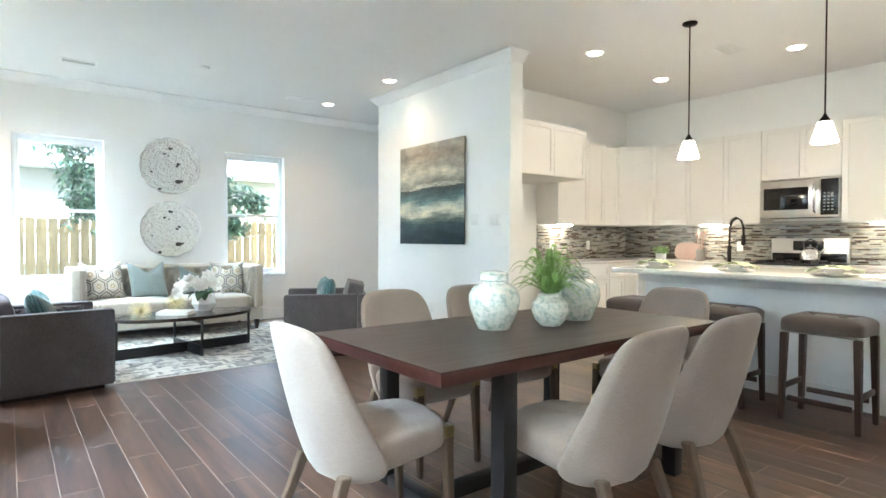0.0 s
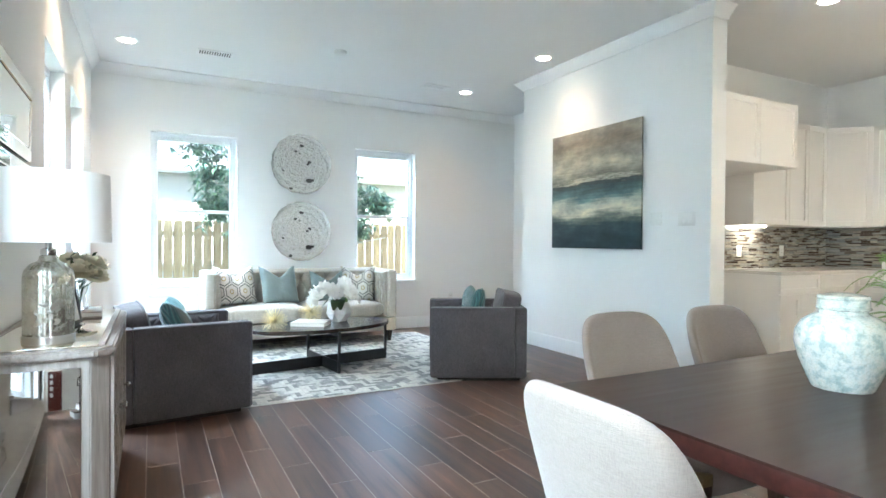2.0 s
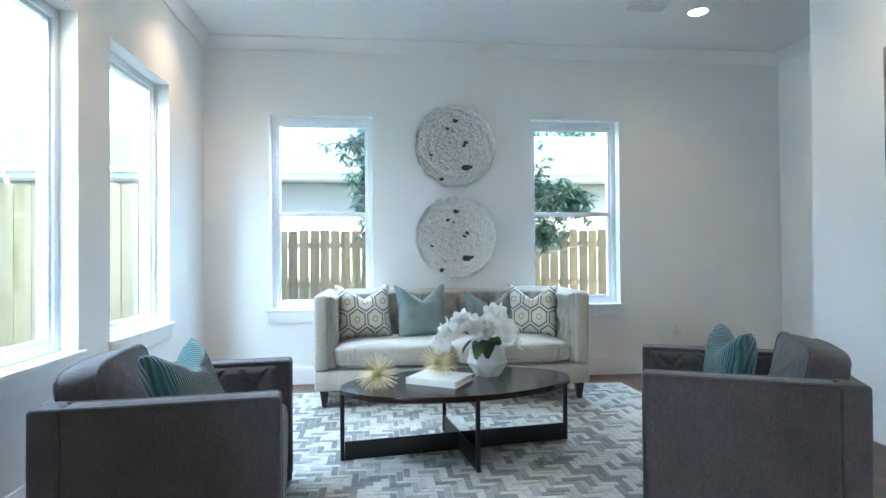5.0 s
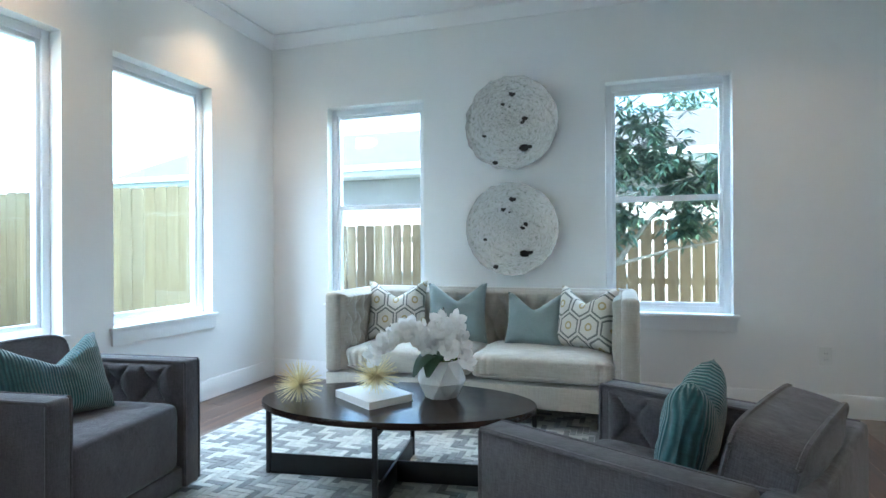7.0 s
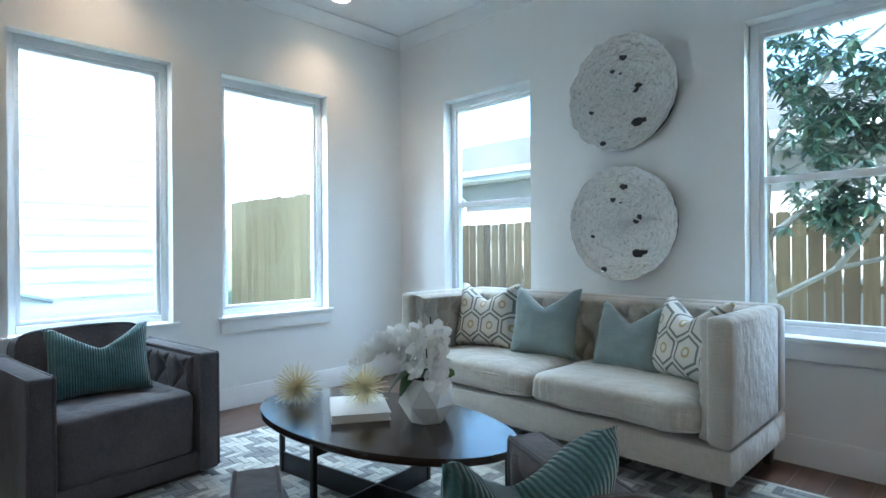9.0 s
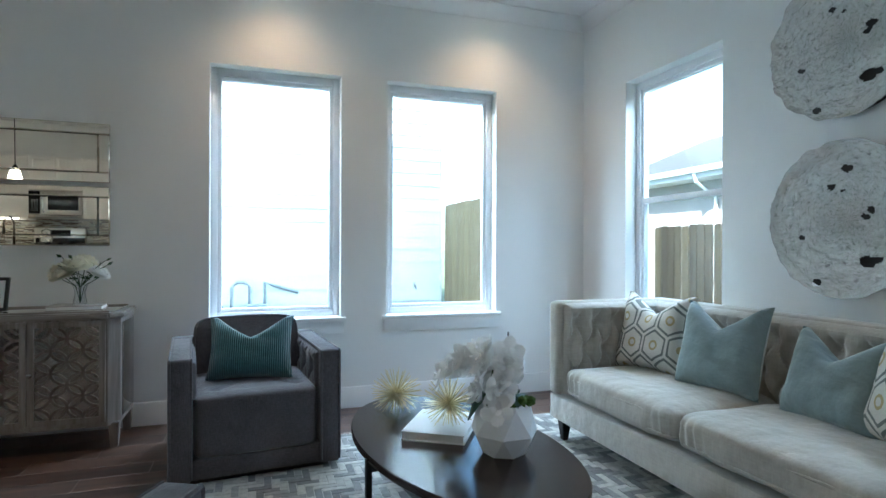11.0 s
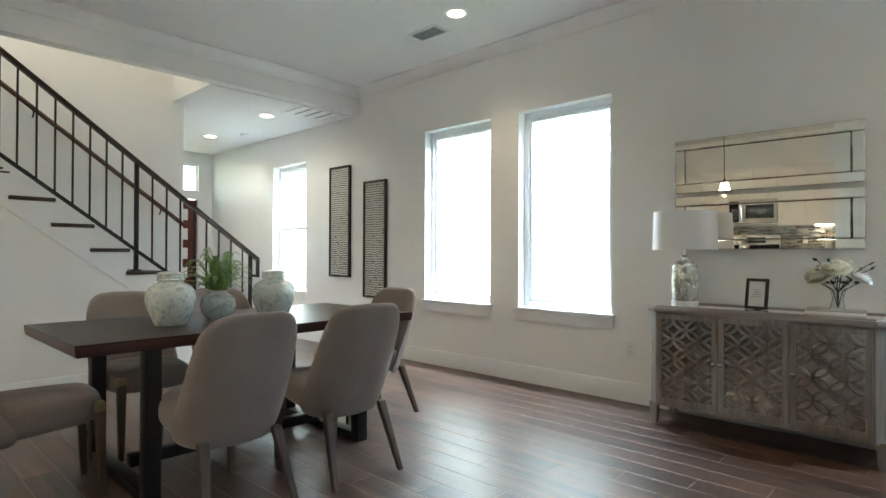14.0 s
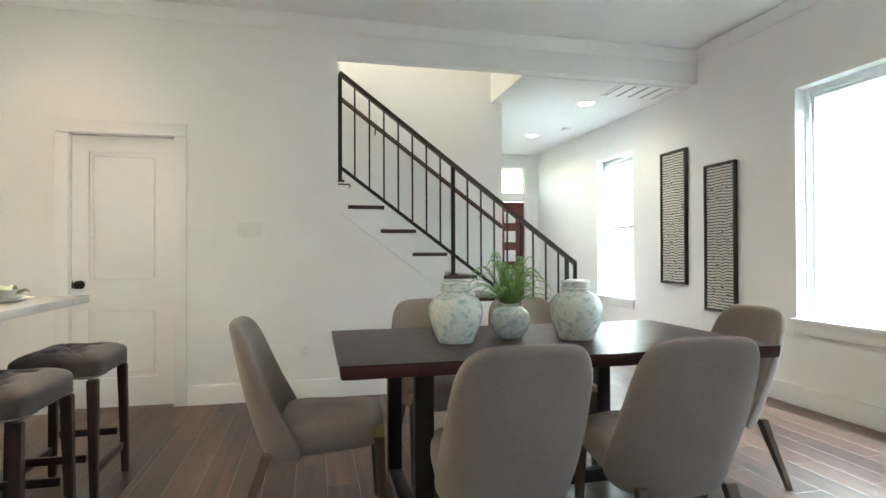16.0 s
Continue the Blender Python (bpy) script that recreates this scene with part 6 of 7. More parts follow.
def stool(x, y):
    s = thing("bar_stool", "brown upholstered saddle stool with nailhead trim on dark legs", "stool", "stools at the island", (x, y, 0))
    hx, hy, h = 0.19, 0.232, 0.675
    def fn(u, v):
        a, b = 2 * math.pi * u, math.pi * (v - 0.5) * 0.999
        k = spow(math.cos(b), 0.35)
        xx, yy = hx * spow(math.cos(a), 0.22) * k, hy * spow(math.sin(a), 0.22) * k
        t = min(math.hypot(xx - bx, yy - by) for bx, by in ((-0.06, -0.105), (0.06, -0.105), (0, 0), (-0.06, 0.105), (0.06, 0.105)))
        dome = (1 - (xx / hx) ** 4) * (1 - (yy / hy) ** 4)
        fold = min(abs(abs(yy) - 0.105 * abs(xx) / 0.06), abs(xx) if abs(yy) > 0.105 else 1)
        return (xx, yy, h - 0.055 + 0.05 * spow(math.sin(b), 0.5) + (0.012 * (yy / hy) ** 2 + 0.030 * dome - 0.030 * dome * math.exp(-(t / 0.035) ** 2) - 0.008 * dome * math.exp(-(fold / 0.012) ** 2) if v > 0.5 else 0))
    bm = grid_sheet(88, 90, fn, True)
    bmesh.ops.remove_doubles(bm, verts=bm.verts[:], dist=0.0008)
    part("seat", bm, M["stool"], s, "tufted saddle seat")
    bm = bmesh.new()
    for k in range(104):
        a = 2 * math.pi * k / 104
        ball(bm, (hx * 0.995 * spow(math.cos(a), 0.22), hy * 0.995 * spow(math.sin(a), 0.22), h - 0.085), 0.0048)
    tagged(part("nailhead_row", bm, M["nail"], s, "row of small metal nailheads"), kind="stuff")
    for sx in (-1, 1):
        for sy in (-1, 1):
            part("leg", leg_taper(sx * (hx - 0.03), sy * (hy - 0.03), 0.0, h - 0.10, 0.016, 0.022, sx * 0.012, sy * 0.012), M["stool_leg"], s)
    for sy in (-1, 1):
        part("stretcher", box(-hx + 0.055, hx - 0.055, sy * (hy - 0.025) - 0.01, sy * (hy - 0.025) + 0.01, 0.20, 0.235, 0.003), M["stool_leg"], s)
    for sx in (-1, 1):
        part("stretcher", box(sx * (hx - 0.025) - 0.01, sx * (hx - 0.025) + 0.01, -hy + 0.055, hy - 0.055, 0.13, 0.165, 0.003), M["stool_leg"], s)
    return s


for sy in (1.30, 1.98, 2.66):
    stool(4.70, sy)


def pendant(x, y):
    p = thing("pendant_lamp", "pendant lamp with a lit white glass cone on a dark rod", "pendant lamp", "pendants over the island", (x, y, 0))
    part("canopy", lathe([(0.062, CEIL - 0.0005), (0.062, CEIL - 0.012), (0.05, CEIL - 0.022), (0.01, CEIL - 0.03)][::-1], 28), M["bronze"], p)
    part("rod", tube([(0, 0, CEIL - 0.02), (0, 0, 2.08)], 0.006, 8), M["bronze"], p)
    part("socket", lathe([(0.036, 2.035), (0.034, 2.05), (0.016, 2.075), (0.01, 2.09)], 20), M["bronze"], p)
    bm = bmesh.new()
    n = 36
    rr = [[bm.verts.new((r * math.cos(2 * math.pi * k / n), r * math.sin(2 * math.pi * k / n), z)) for k in range(n)] for r, z in ((0.085, 1.885), (0.083, 1.90), (0.046, 2.03), (0.0, 2.0345))]
    for a, b in zip(rr, rr[1:]):
        for k in range(n):
            bm.faces.new((a[k], a[(k + 1) % n], b[(k + 1) % n], b[k]))
    part("shade", bm, M["opal"], p, "lit white opal glass cone")
    return p


pendant(5.17, 2.51)
pendant(5.17, 1.49)


def counter_plant(x, y, z):
    rnd = random.Random(5)
    p = thing("potted_herb", "small green plant in a pale pot on the worktop", "plant", at=(x, y, z))
    part("pot", lathe([(0.045, 0), (0.06, 0.01), (0.065, 0.09), (0.06, 0.09), (0.055, 0.02)], 24), M["white"], p)
    bm = bmesh.new()
    for k in range(170):
        a, r, zz = rnd.uniform(0, 6.28), rnd.uniform(0, 0.10), rnd.uniform(0.08, 0.17)
        c = Vector((r * math.cos(a), r * math.sin(a), zz))
        d = Vector((rnd.uniform(-1, 1), rnd.uniform(-1, 1), rnd.uniform(-0.3, 1))).normalized()
        s = d.orthogonal().normalized() * 0.012
        bm.faces.new([bm.verts.new(q) for q in (c, c + d * 0.018 + s, c + d * 0.036, c + d * 0.018 - s)])
    part("leaves", bm, M["fern"], p)
    return p


counter_plant(7.25, 3.98, 0.911)


def crock(x, y, z):
    c = thing("utensil_crock", "steel crock of wooden spoons on the worktop", "utensils", at=(x, y, z))
    part("crock", lathe([(0.05, 0), (0.055, 0.005), (0.055, 0.15), (0.05, 0.15), (0.048, 0.02)], 28), M["steel"], c)
    for k in range(5):
        a = k * 1.3
        tip = Vector((0.05 * math.cos(a), 0.05 * math.sin(a), 0.27 + 0.015 * k))
        bm = tube([(0.01 * math.cos(a), 0.01 * math.sin(a), 0.03), tip], 0.005, 6)
        ball(bm, tip + Vector((0, 0, 0.02)), 0.024, (0.4, 1, 1.3))
        part("spoon", bm, M["pink"], c, "pale wooden spoon")
    return c


crock(7.45, 3.56, 0.911)


def serving_board(x, y, z):
    b = thing("serving_board", "pink curved serving board leaning on the backsplash", "cutting board", at=(x, y, z), turn=-90)
    bm = bmesh.new()
    pl = [(0.17 * spow(math.cos(t), 0.7), 0.12 + 0.12 * spow(math.sin(t), 0.8)) for t in [2 * math.pi * k / 40 for k in range(40)]]
    a, c = [bm.verts.new((px, -0.008, pz)) for px, pz in pl], [bm.verts.new((px, 0.008, pz)) for px, pz in pl]
    for k in range(40):
        bm.faces.new((a[k], a[(k + 1) % 40], c[(k + 1) % 40], c[k]))
    bm.faces.new(a[::-1]), bm.faces.new(c)
    bmesh.ops.recalc_face_normals(bm, faces=bm.faces[:])
    part("board", bm, M["pink"], b).matrix_basis = pose(0, 0, 0.002, -14, 0, 0)
    return b


serving_board(7.60, 3.83, 0.911)
for px, py, tn in ((6.1, KB - 0.0135, 0), (6.85, KB - 0.0135, 0), (KE - 0.0135, 3.2, -90)):
    plate("wall_outlet", px, py, 1.10, tn, 0.075, 0.12, "outlet")

# ceiling fixtures
for cx, cy in CANS + [(0.73, -1.04), (0.67, -2.68)]:
    zc = CEIL if cy > -0.3 else 2.75
    d = thing("recessed_light", "round lit recessed ceiling light with a white ring", "ceiling light", "recessed lights", (cx, cy, zc))
    part("ring", lathe([(0.092, -0.006), (0.095, -0.003), (0.095, -0.0006), (0.07, -0.0006), (0.072, -0.006)], 36), M["trim"], d)
    part("lens", lathe([(0.0, -0.008), (0.069, -0.008), (0.07, -0.0065)], 32), M["can"], d)


def vent(x, y, z, lx, ly, n, half=0.006, tilt=35, back="slot"):
    v = thing("ceiling_vent", "white louvred ceiling air vent", "air vent", at=(x, y, z))
    part("frame", boxes((-lx / 2, lx / 2, -ly / 2, -ly / 2 + 0.025, -0.008, -0.0006), (-lx / 2, lx / 2, ly / 2 - 0.025, ly / 2, -0.008, -0.0006), (-lx / 2, -lx / 2 + 0.025, -ly / 2 + 0.025, ly / 2 - 0.025, -0.008, -0.0006), (lx / 2 - 0.025, lx / 2, -ly / 2 + 0.025, ly / 2 - 0.025, -0.008, -0.0006)), M["trim"], v)
    # flat sheet whose tone stands in for the shade between the slats
    part("backing", box(-lx / 2 + 0.02, lx / 2 - 0.02, -ly / 2 + 0.02, ly / 2 - 0.02, -0.0022, -0.001), M[back], v)
    for k in range(n):
        yy = -lx / 2 + 0.03 + (lx - 0.06) * (k + 0.5) / n
        b = part("slat", box(-half, half, -ly / 2 + 0.025, ly / 2 - 0.025, -0.0012, 0.0, 0), M["trim"], v)
        b.matrix_basis = pose(yy, 0, -0.007, 0, tilt, 0)
    return v


vent(1.13, 7.1, CEIL, 0.34, 0.18, 12)
vent(3.61, 7.1, CEIL, 0.34, 0.18, 12)
vent(6.13, 2.62, CEIL, 0.34, 0.18, 12)
vent(0.64, 1.55, CEIL, 0.20, 0.34, 7, back="meter")
vent(0.42, -0.55, 2.75, 0.60, 0.42, 4, 0.055, 3, "meter")
tagged(part("smoke_detector", lathe([(0.03, -0.03), (0.06, -0.026), (0.065, -0.0006)], 28, 2.22, 6.44, CEIL), M["outlet"]), "round white smoke detector on the ceiling", "smoke detector")
tagged(part("smoke_detector", lathe([(0.03, -0.03), (0.06, -0.026), (0.065, -0.0006)], 28, 0.4, -2.2, 2.75), M["outlet"]), "round white smoke detector on the ceiling", "smoke detector")

# ---- panel door, stairs, entry ----
def panel_door():
    d = tagged(new("door_1"), "white two-panel interior door, closed, with a dark knob", kind="structure")
    x0, x1, yf = 4.587, 5.293, SOUTH - 0.03
    bm = bmesh.new()
    def slab(a, b, z0, z1, dep):
        add_box(bm, a, b, yf - 0.035, yf - dep, z0, z1)
    w = x1 - x0
    fr = 0.115
    for a, b, z0, z1 in ((x0 + 0.004, x0 + fr, 0.012, 2.04), (x1 - fr, x1 - 0.004, 0.012, 2.04), (x0 + fr, x1 - fr, 0.012, 0.23), (x0 + fr, x1 - fr, 0.76, 0.94), (x0 + fr, x1 - fr, 1.92, 2.04)):
        slab(a, b, z0, z1, 0)
    for z0, z1 in ((0.23, 0.76), (0.94, 1.92)):
        slab(x0 + fr, x1 - fr, z0, z1, 0.020)
    part("leaf", bm, M["trim"], d)
    for z0, z1 in ((0.255, 0.735), (0.965, 1.895)):
        part("raised_panel", box(x0 + fr + 0.025, x1 - fr - 0.025, yf - 0.0199, yf - 0.005, z0, z1, 0.012, 1), M["trim"], d)
    kn = part("door_knob", lathe([(0.032, 0), (0.032, 0.006), (0.012, 0.012), (0.011, 0.035), (0.026, 0.045), (0.030, 0.058), (0.022, 0.07), (0.0, 0.073)], 24), M["bronze"], d, "dark bronze round knob")
    kn.matrix_basis = pose(x1 - 0.06, yf, 0.93, -90, 0, 0)
    part("latch_plate", box(x1 - 0.012, x1 - 0.003, yf - 0.0005, yf + 0.003, 0.90, 0.96), M["bronze"], d)
    for a, b, z0, z1 in ((x0 - 0.092, x0 - 0.002, 0.0, 2.052), (x1 + 0.002, x1 + 0.092, 0.0, 2.052), (x0 - 0.092, x1 + 0.092, 2.0525, 2.145)):
        part("door_casing", box(a, b, SOUTH + 0.0006, SOUTH + 0.018, z0, z1, 0.003), M["trim"], d)
    part("jamb", boxes((x0 - 0.0018, x0 + 0.002, SOUTH - 0.118, SOUTH - 0.0005, 0.0, 2.05), (x1 - 0.002, x1 + 0.0018, SOUTH - 0.118, SOUTH - 0.0005, 0.0, 2.05), (x0 - 0.0018, x1 + 0.0018, SOUTH - 0.118, SOUTH - 0.0005, 2.044, 2.0495)), M["trim"], d)
    part("void_back", boxes((x0, x1, SOUTH - 0.117, SOUTH - 0.11, 0.0, 2.04)), M["void"], d)
    return d


panel_door()
RISE, RUN, NOSE0 = 0.1935, 0.265, 2.19 - 4 * 0.265


def stairs():
    s = tagged(new("staircase"), "white staircase with dark wood treads beside an iron balustrade", kind="structure")
    n = 16
    for k in range(1, n + 1):
        x, z = NOSE0 + (k - 1) * RUN, k * RISE
        part("riser", box(x + 0.025, x + 0.04, -1.249, -0.345, z - RISE + 0.0005, z - 0.031), M["trim"], s)
        end = -0.19 if x < 3.3 else -0.345
        part("tread", box(x, x + RUN + 0.03 if x + RUN < 3.36 else x + RUN, -1.249, -0.345 if x + 0.2 > 3.36 else end, z - 0.03, z, 0.005), M["tread"], s, "dark stained wooden tread")
    # skirt that steps under the treads, on the room side
    bm = bmesh.new()
    pts = [(NOSE0 + 0.02, 0.0)]
    for k in range(1, 10):
        x, z = NOSE0 + (k - 1) * RUN, k * RISE
        pts += [(x + 0.02, z - 0.031), (min(3.359, x + RUN + 0.02), z - 0.031)]
        if x + RUN + 0.02 >= 3.359:
            break
    def low(x):
        return max(0.0, 1.50 + (x - 3.36) * 0.755)
    a = pts
    fv = [bm.verts.new((x, -0.204, z)) for x, z in a]
    fl = [bm.verts.new((x, -0.204, low(x) if low(x) < z else max(0, z - 0.01))) for x, z in a]
    bv = [bm.verts.new((x, -0.34, z)) for x, z in a]
    bl = [bm.verts.new((x, -0.34, low(x) if low(x) < z else max(0, z - 0.01))) for x, z in a]
    for k in range(len(a) - 1):
        if a[k + 1][0] - a[k][0] > 1e-4:
            bm.faces.new((fl[k], fl[k + 1], fv[k + 1], fv[k]))
            bm.faces.new((bl[k], bv[k], bv[k + 1], bl[k + 1]))
            bm.faces.new((fl[k], bl[k], bl[k + 1], fl[k + 1]))
            bm.faces.new((fv[k], fv[k + 1], bv[k + 1], bv[k]))
        else:
            bm.faces.new((fl[k], fv[k], fv[k + 1], fl[k + 1]))
    bmesh.ops.remove_doubles(bm, verts=bm.verts[:], dist=1e-5)
    bmesh.ops.recalc_face_normals(bm, faces=bm.faces[:])
    part("skirt", bm, M["trim"], s)
    return s


stairs()
# wall that fills under the stair on the room side
bm = bmesh.new()
xs = [1.30 + (3.36 - 1.30) * k / 12 for k in range(13)]
lowz = [max(0.02, 1.50 + (x - 3.36) * 0.755) for x in xs]
f0, f1 = [bm.verts.new((x, SOUTH, 0)) for x in xs], [bm.verts.new((x, SOUTH, z - 0.0005)) for x, z in zip(xs, lowz)]
g0, g1 = [bm.verts.new((x, -0.34, 0)) for x in xs], [bm.verts.new((x, -0.34, z - 0.0005)) for x, z in zip(xs, lowz)]
for k in range(12):
    bm.faces.new((f0[k], f1[k], f1[k + 1], f0[k + 1])), bm.faces.new((g0[k], g0[k + 1], g1[k + 1], g1[k])), bm.faces.new((f1[k], g1[k], g1[k + 1], f1[k + 1]))
bm.faces.new((f0[0], g0[0], g1[0], f1[0]))
bmesh.ops.recalc_face_normals(bm, faces=bm.faces[:])
setting("wall_under_stair", bm, M["wall"])


def balustrade():
    b = thing("stair_railing", "dark iron stair railing with slim balusters and a wood handrail", "railing", at=(0, -0.27, 0))
    xa, za, xb, zb = 3.345, 2.64, 1.25, 1.06
    sl = (za - zb) / (xa - xb)
    def zt(x):
        return zb + (x - xb) * sl
    part("handrail", bar((xb, 0, zb), (xa, 0, za), 0.035, 0.05), M["rail"], b, "dark stained wooden handrail")
    def zl(x):
        return zt(x) - 0.775 + 0.005
    part("bottom_rail", bar((1.32, 0, zl(1.32)), (xa, 0, zl(xa)), 0.026, 0.026), M["iron"], b)
    for x, low in ((xa - 0.005, 1.745), (2.385, 0.968), (1.33, 0.2)):
        part("post", box(x - 0.016, x + 0.016, -0.016, 0.016, low, zt(x) - 0.012, 0.002), M["iron"], b)
        part("post_foot", box(x - 0.035, x + 0.035, -0.03, 0.03, low - 0.0005, low + 0.012, 0.002), M["iron"], b)
    part("end_drop", box(xb - 0.014, xb + 0.014, -0.016, 0.016, 0.88, zb + 0.005, 0.002), M["iron"], b)
    part("end_link", box(xb + 0.014, 1.315, -0.012, 0.012, 0.885, 0.91, 0.002), M["iron"], b)
    x = xa - 0.125
    while x > 1.40:
        if abs(x - 2.385) > 0.05:
            part("baluster", box(x - 0.0065, x + 0.0065, -0.0065, 0.0065, zl(x), zt(x) - 0.014), M["iron"], b)
        x -= 0.1205
    return b


balustrade()
hr = thing("wall_handrail", "dark wood handrail on brackets along the stair wall", "handrail", at=(0, -1.19, 0))
part("handrail", tube([(1.62, 0, 1.43), (3.3, 0, 2.69), (5.0, 0, 3.96)], 0.022, 10), M["brown_rail"], hr)
for x in (1.85, 2.95, 4.0):
    zz = 1.43 + (x - 1.62) * 0.75
    part("bracket", tube([(x, -0.058, zz - 0.07), (x, -0.02, zz - 0.06), (x, 0, zz - 0.015)], 0.007, 8), M["iron"], hr)

dr = tagged(new("door_2"), "mahogany front door with four small glass panes, closed", kind="structure")
part("leaf", box(0.225, 1.155, -4.2, -4.15, 0.005, 1.985, 0.004), M["red_door"], dr)
for k in range(4):
    part("door_pane", box(0.37, 0.56, -4.1495, -4.144, 0.72 + k * 0.31, 0.90 + k * 0.31, 0.003), M["white"], dr, "frosted glass pane")
w8 = tagged(new("window_8"), "small transom window above the front door", kind="structure")
p8 = part("pane", box(0.24, 1.14, -4.19, -4.186, 2.14, 2.53), M["pane"], w8)
p8.visible_shadow = False
part("window_frame", boxes((0.221, 0.24, -4.2, -4.15, 2.121, 2.549), (1.14, 1.159, -4.2, -4.15, 2.121, 2.549), (0.24, 1.14, -4.2, -4.15, 2.121, 2.14), (0.24, 1.14, -4.2, -4.15, 2.53, 2.549)), M["trim"], w8)

# ---- outside ----
GZ = -0.30
bm = bmesh.new()
v = [bm.verts.new(p) for p in ((-600, -600, GZ - 0.001), (600, -600, GZ - 0.001), (600, 600, GZ - 0.001), (-600, 600, GZ - 0.001))]
bm.faces.new(v)
setting("ground", bm, M["ground"], "patchy grass and bare earth of the side yard")
# unseen closed block above the rooms, its height set to shade fence and siding
setting("upper_shade_block", boxes((-0.2, 1.59, -4.25, 8.2, TOP + 0.001, 8.0), (1.59, KE + 0.2, -0.21, 8.2, TOP + 0.001, 8.0), (1.59, 3.3, -4.25, -1.38, TOP + 0.001, 8.0)), M["siding"])


# unseen slab outside the front door, added to keep direct sun out of the hall
setting("entry_sun_blocker", boxes((-0.2, 1.6, -6.2, -4.26, 2.78, 2.9)), M["siding"])


def neighbour():
    h = thing("neighbour_house", "white lap-sided house close beyond the side yard", "house")
    part("wall", boxes((-11.0, -3.62, -9.0, 7.93, GZ, 5.6)), M["siding"], h)
    bm = bmesh.new()
    z = GZ
    while z < 5.5:
        y0, y1 = -9.0, 7.93
        q = [bm.verts.new(p) for p in ((-3.590, y0, z), (-3.590, y1, z), (-3.614, y1, z + 0.182), (-3.614, y0, z + 0.182), (-3.6195, y0, z), (-3.6195, y1, z))]
        bm.faces.new(q[:4]), bm.faces.new((q[0], q[4], q[5], q[1]))
        z += 0.18
    tagged(part("lap_board", bm, M["siding"], h, "white lap siding boards"), kind="stuff")
    part("corner_board", box(-3.70, -3.59, 7.93, 7.95, GZ, 5.6), M["gutter"], h)
    part("roof", boxes((-11.3, -3.2, -9.3, 8.2, 5.6, 5.8)), M["roof"], h)
    return h


neighbour()


def gas_meter():
    g = thing("gas_meter", "grey gas meter with bent pipes on the siding", "gas meter", at=(-3.52, 5.32, -0.07))
    part("meter", box(-0.07, 0.07, -0.02, 0.24, 0.26, 0.50, 0.02), M["meter"], g)
    part("regulator", lathe([(0.03, -0.04), (0.09, -0.03), (0.09, 0.03), (0.03, 0.04)], 20), M["meter"], g).matrix_basis = pose(0, -0.36, 0.42, 0, 90, 0)
    part("pipe", tube([(0, -0.42, GZ + 0.07), (0, -0.42, 0.42), (0, -0.22, 0.42)], 0.022, 8), M["meter"], g)
    part("pipe", tube([(0, -0.2, 0.3), (0, -0.2, 0.72), (0, -0.14, 0.78), (0, -0.05, 0.78), (0, 0.02, 0.72), (0, 0.02, 0.48)], 0.022, 8), M["meter"], g)
    part("pipe", tube([(0, 0.2, 0.48), (0, 0.2, 0.78), (0, 0.3, 0.74), (0, 0.62, 0.64)], 0.022, 8), M["meter"], g)
    return g


gas_meter()
sp = thing("garden_tap", "small grey garden tap on the siding", "tap", at=(-3.6, 7.55, 0.63))
part("tap", tube([(0.0, 0, 0), (0.08, 0, 0), (0.1, 0, -0.05)], 0.014, 8), M["meter"], sp)
part("wheel", lathe([(0.03, 0.03), (0.03, 0.04)], 12), M["meter"], sp)


def fence(name, x0, x1, y, top, turn, at, gap, label, mat):
    f = thing(name, label, "fence", at=at, turn=turn)
    w = 0.138
    rnd = random.Random(len(name) + int(abs(at[0]) * 7))
    shapes = []
    for k in range(3):
        bm = bmesh.new()
        c = 0.022
        pl = [(0, 0), (w, 0), (w, top - c - GZ), (w - c, top - GZ), (c, top - GZ), (0, top - c - GZ)]
        a, b = [bm.verts.new((px, 0, pz)) for px, pz in pl], [bm.verts.new((px, 0.017, pz)) for px, pz in pl]
        for q in range(6):
            bm.faces.new((a[q], a[(q + 1) % 6], b[(q + 1) % 6], b[q]))
        bm.faces.new(a[::-1]), bm.faces.new(b)
        bmesh.ops.recalc_face_normals(bm, faces=bm.faces[:])
        me = bpy.data.meshes.new("picket")
        bm.to_mesh(me), bm.free()
        me.materials.append(mat)
        shapes.append(me)
    x = x0
    while x < x1:
        o = new("picket", rnd.choice(shapes))
        o.parent = f
        o.matrix_basis = pose(x, 0, rnd.uniform(-0.012, 0.012), 0, 0, 0)
        x += w + rnd.uniform(gap * 0.4, gap * 1.5)
    for zz in (0.25, 0.95, 1.55):
        part("rail", box(x0, x1, 0.018, 0.056, zz, zz + 0.085), mat, f)
    for k in range(int((x1 - x0) / 2.2) + 1):
        part("post", box(x0 + k * 2.2, x0 + k * 2.2 + 0.09, 0.057, 0.147, 0.0, top - GZ - 0.05), mat, f)
    return f


fence("picket_fence", 0.0, 13.5, 0, 1.52, 0, (-3.5, 11.6, GZ), 0.022, "weathered cedar dog-ear picket fence behind the house", M["fence"])
fence("board_fence", 0.0, 3.2, 0, 1.775, 2.5, (-3.56, 7.99, GZ), 0.004, "new yellow pine board fence between the two houses", M["pine"])


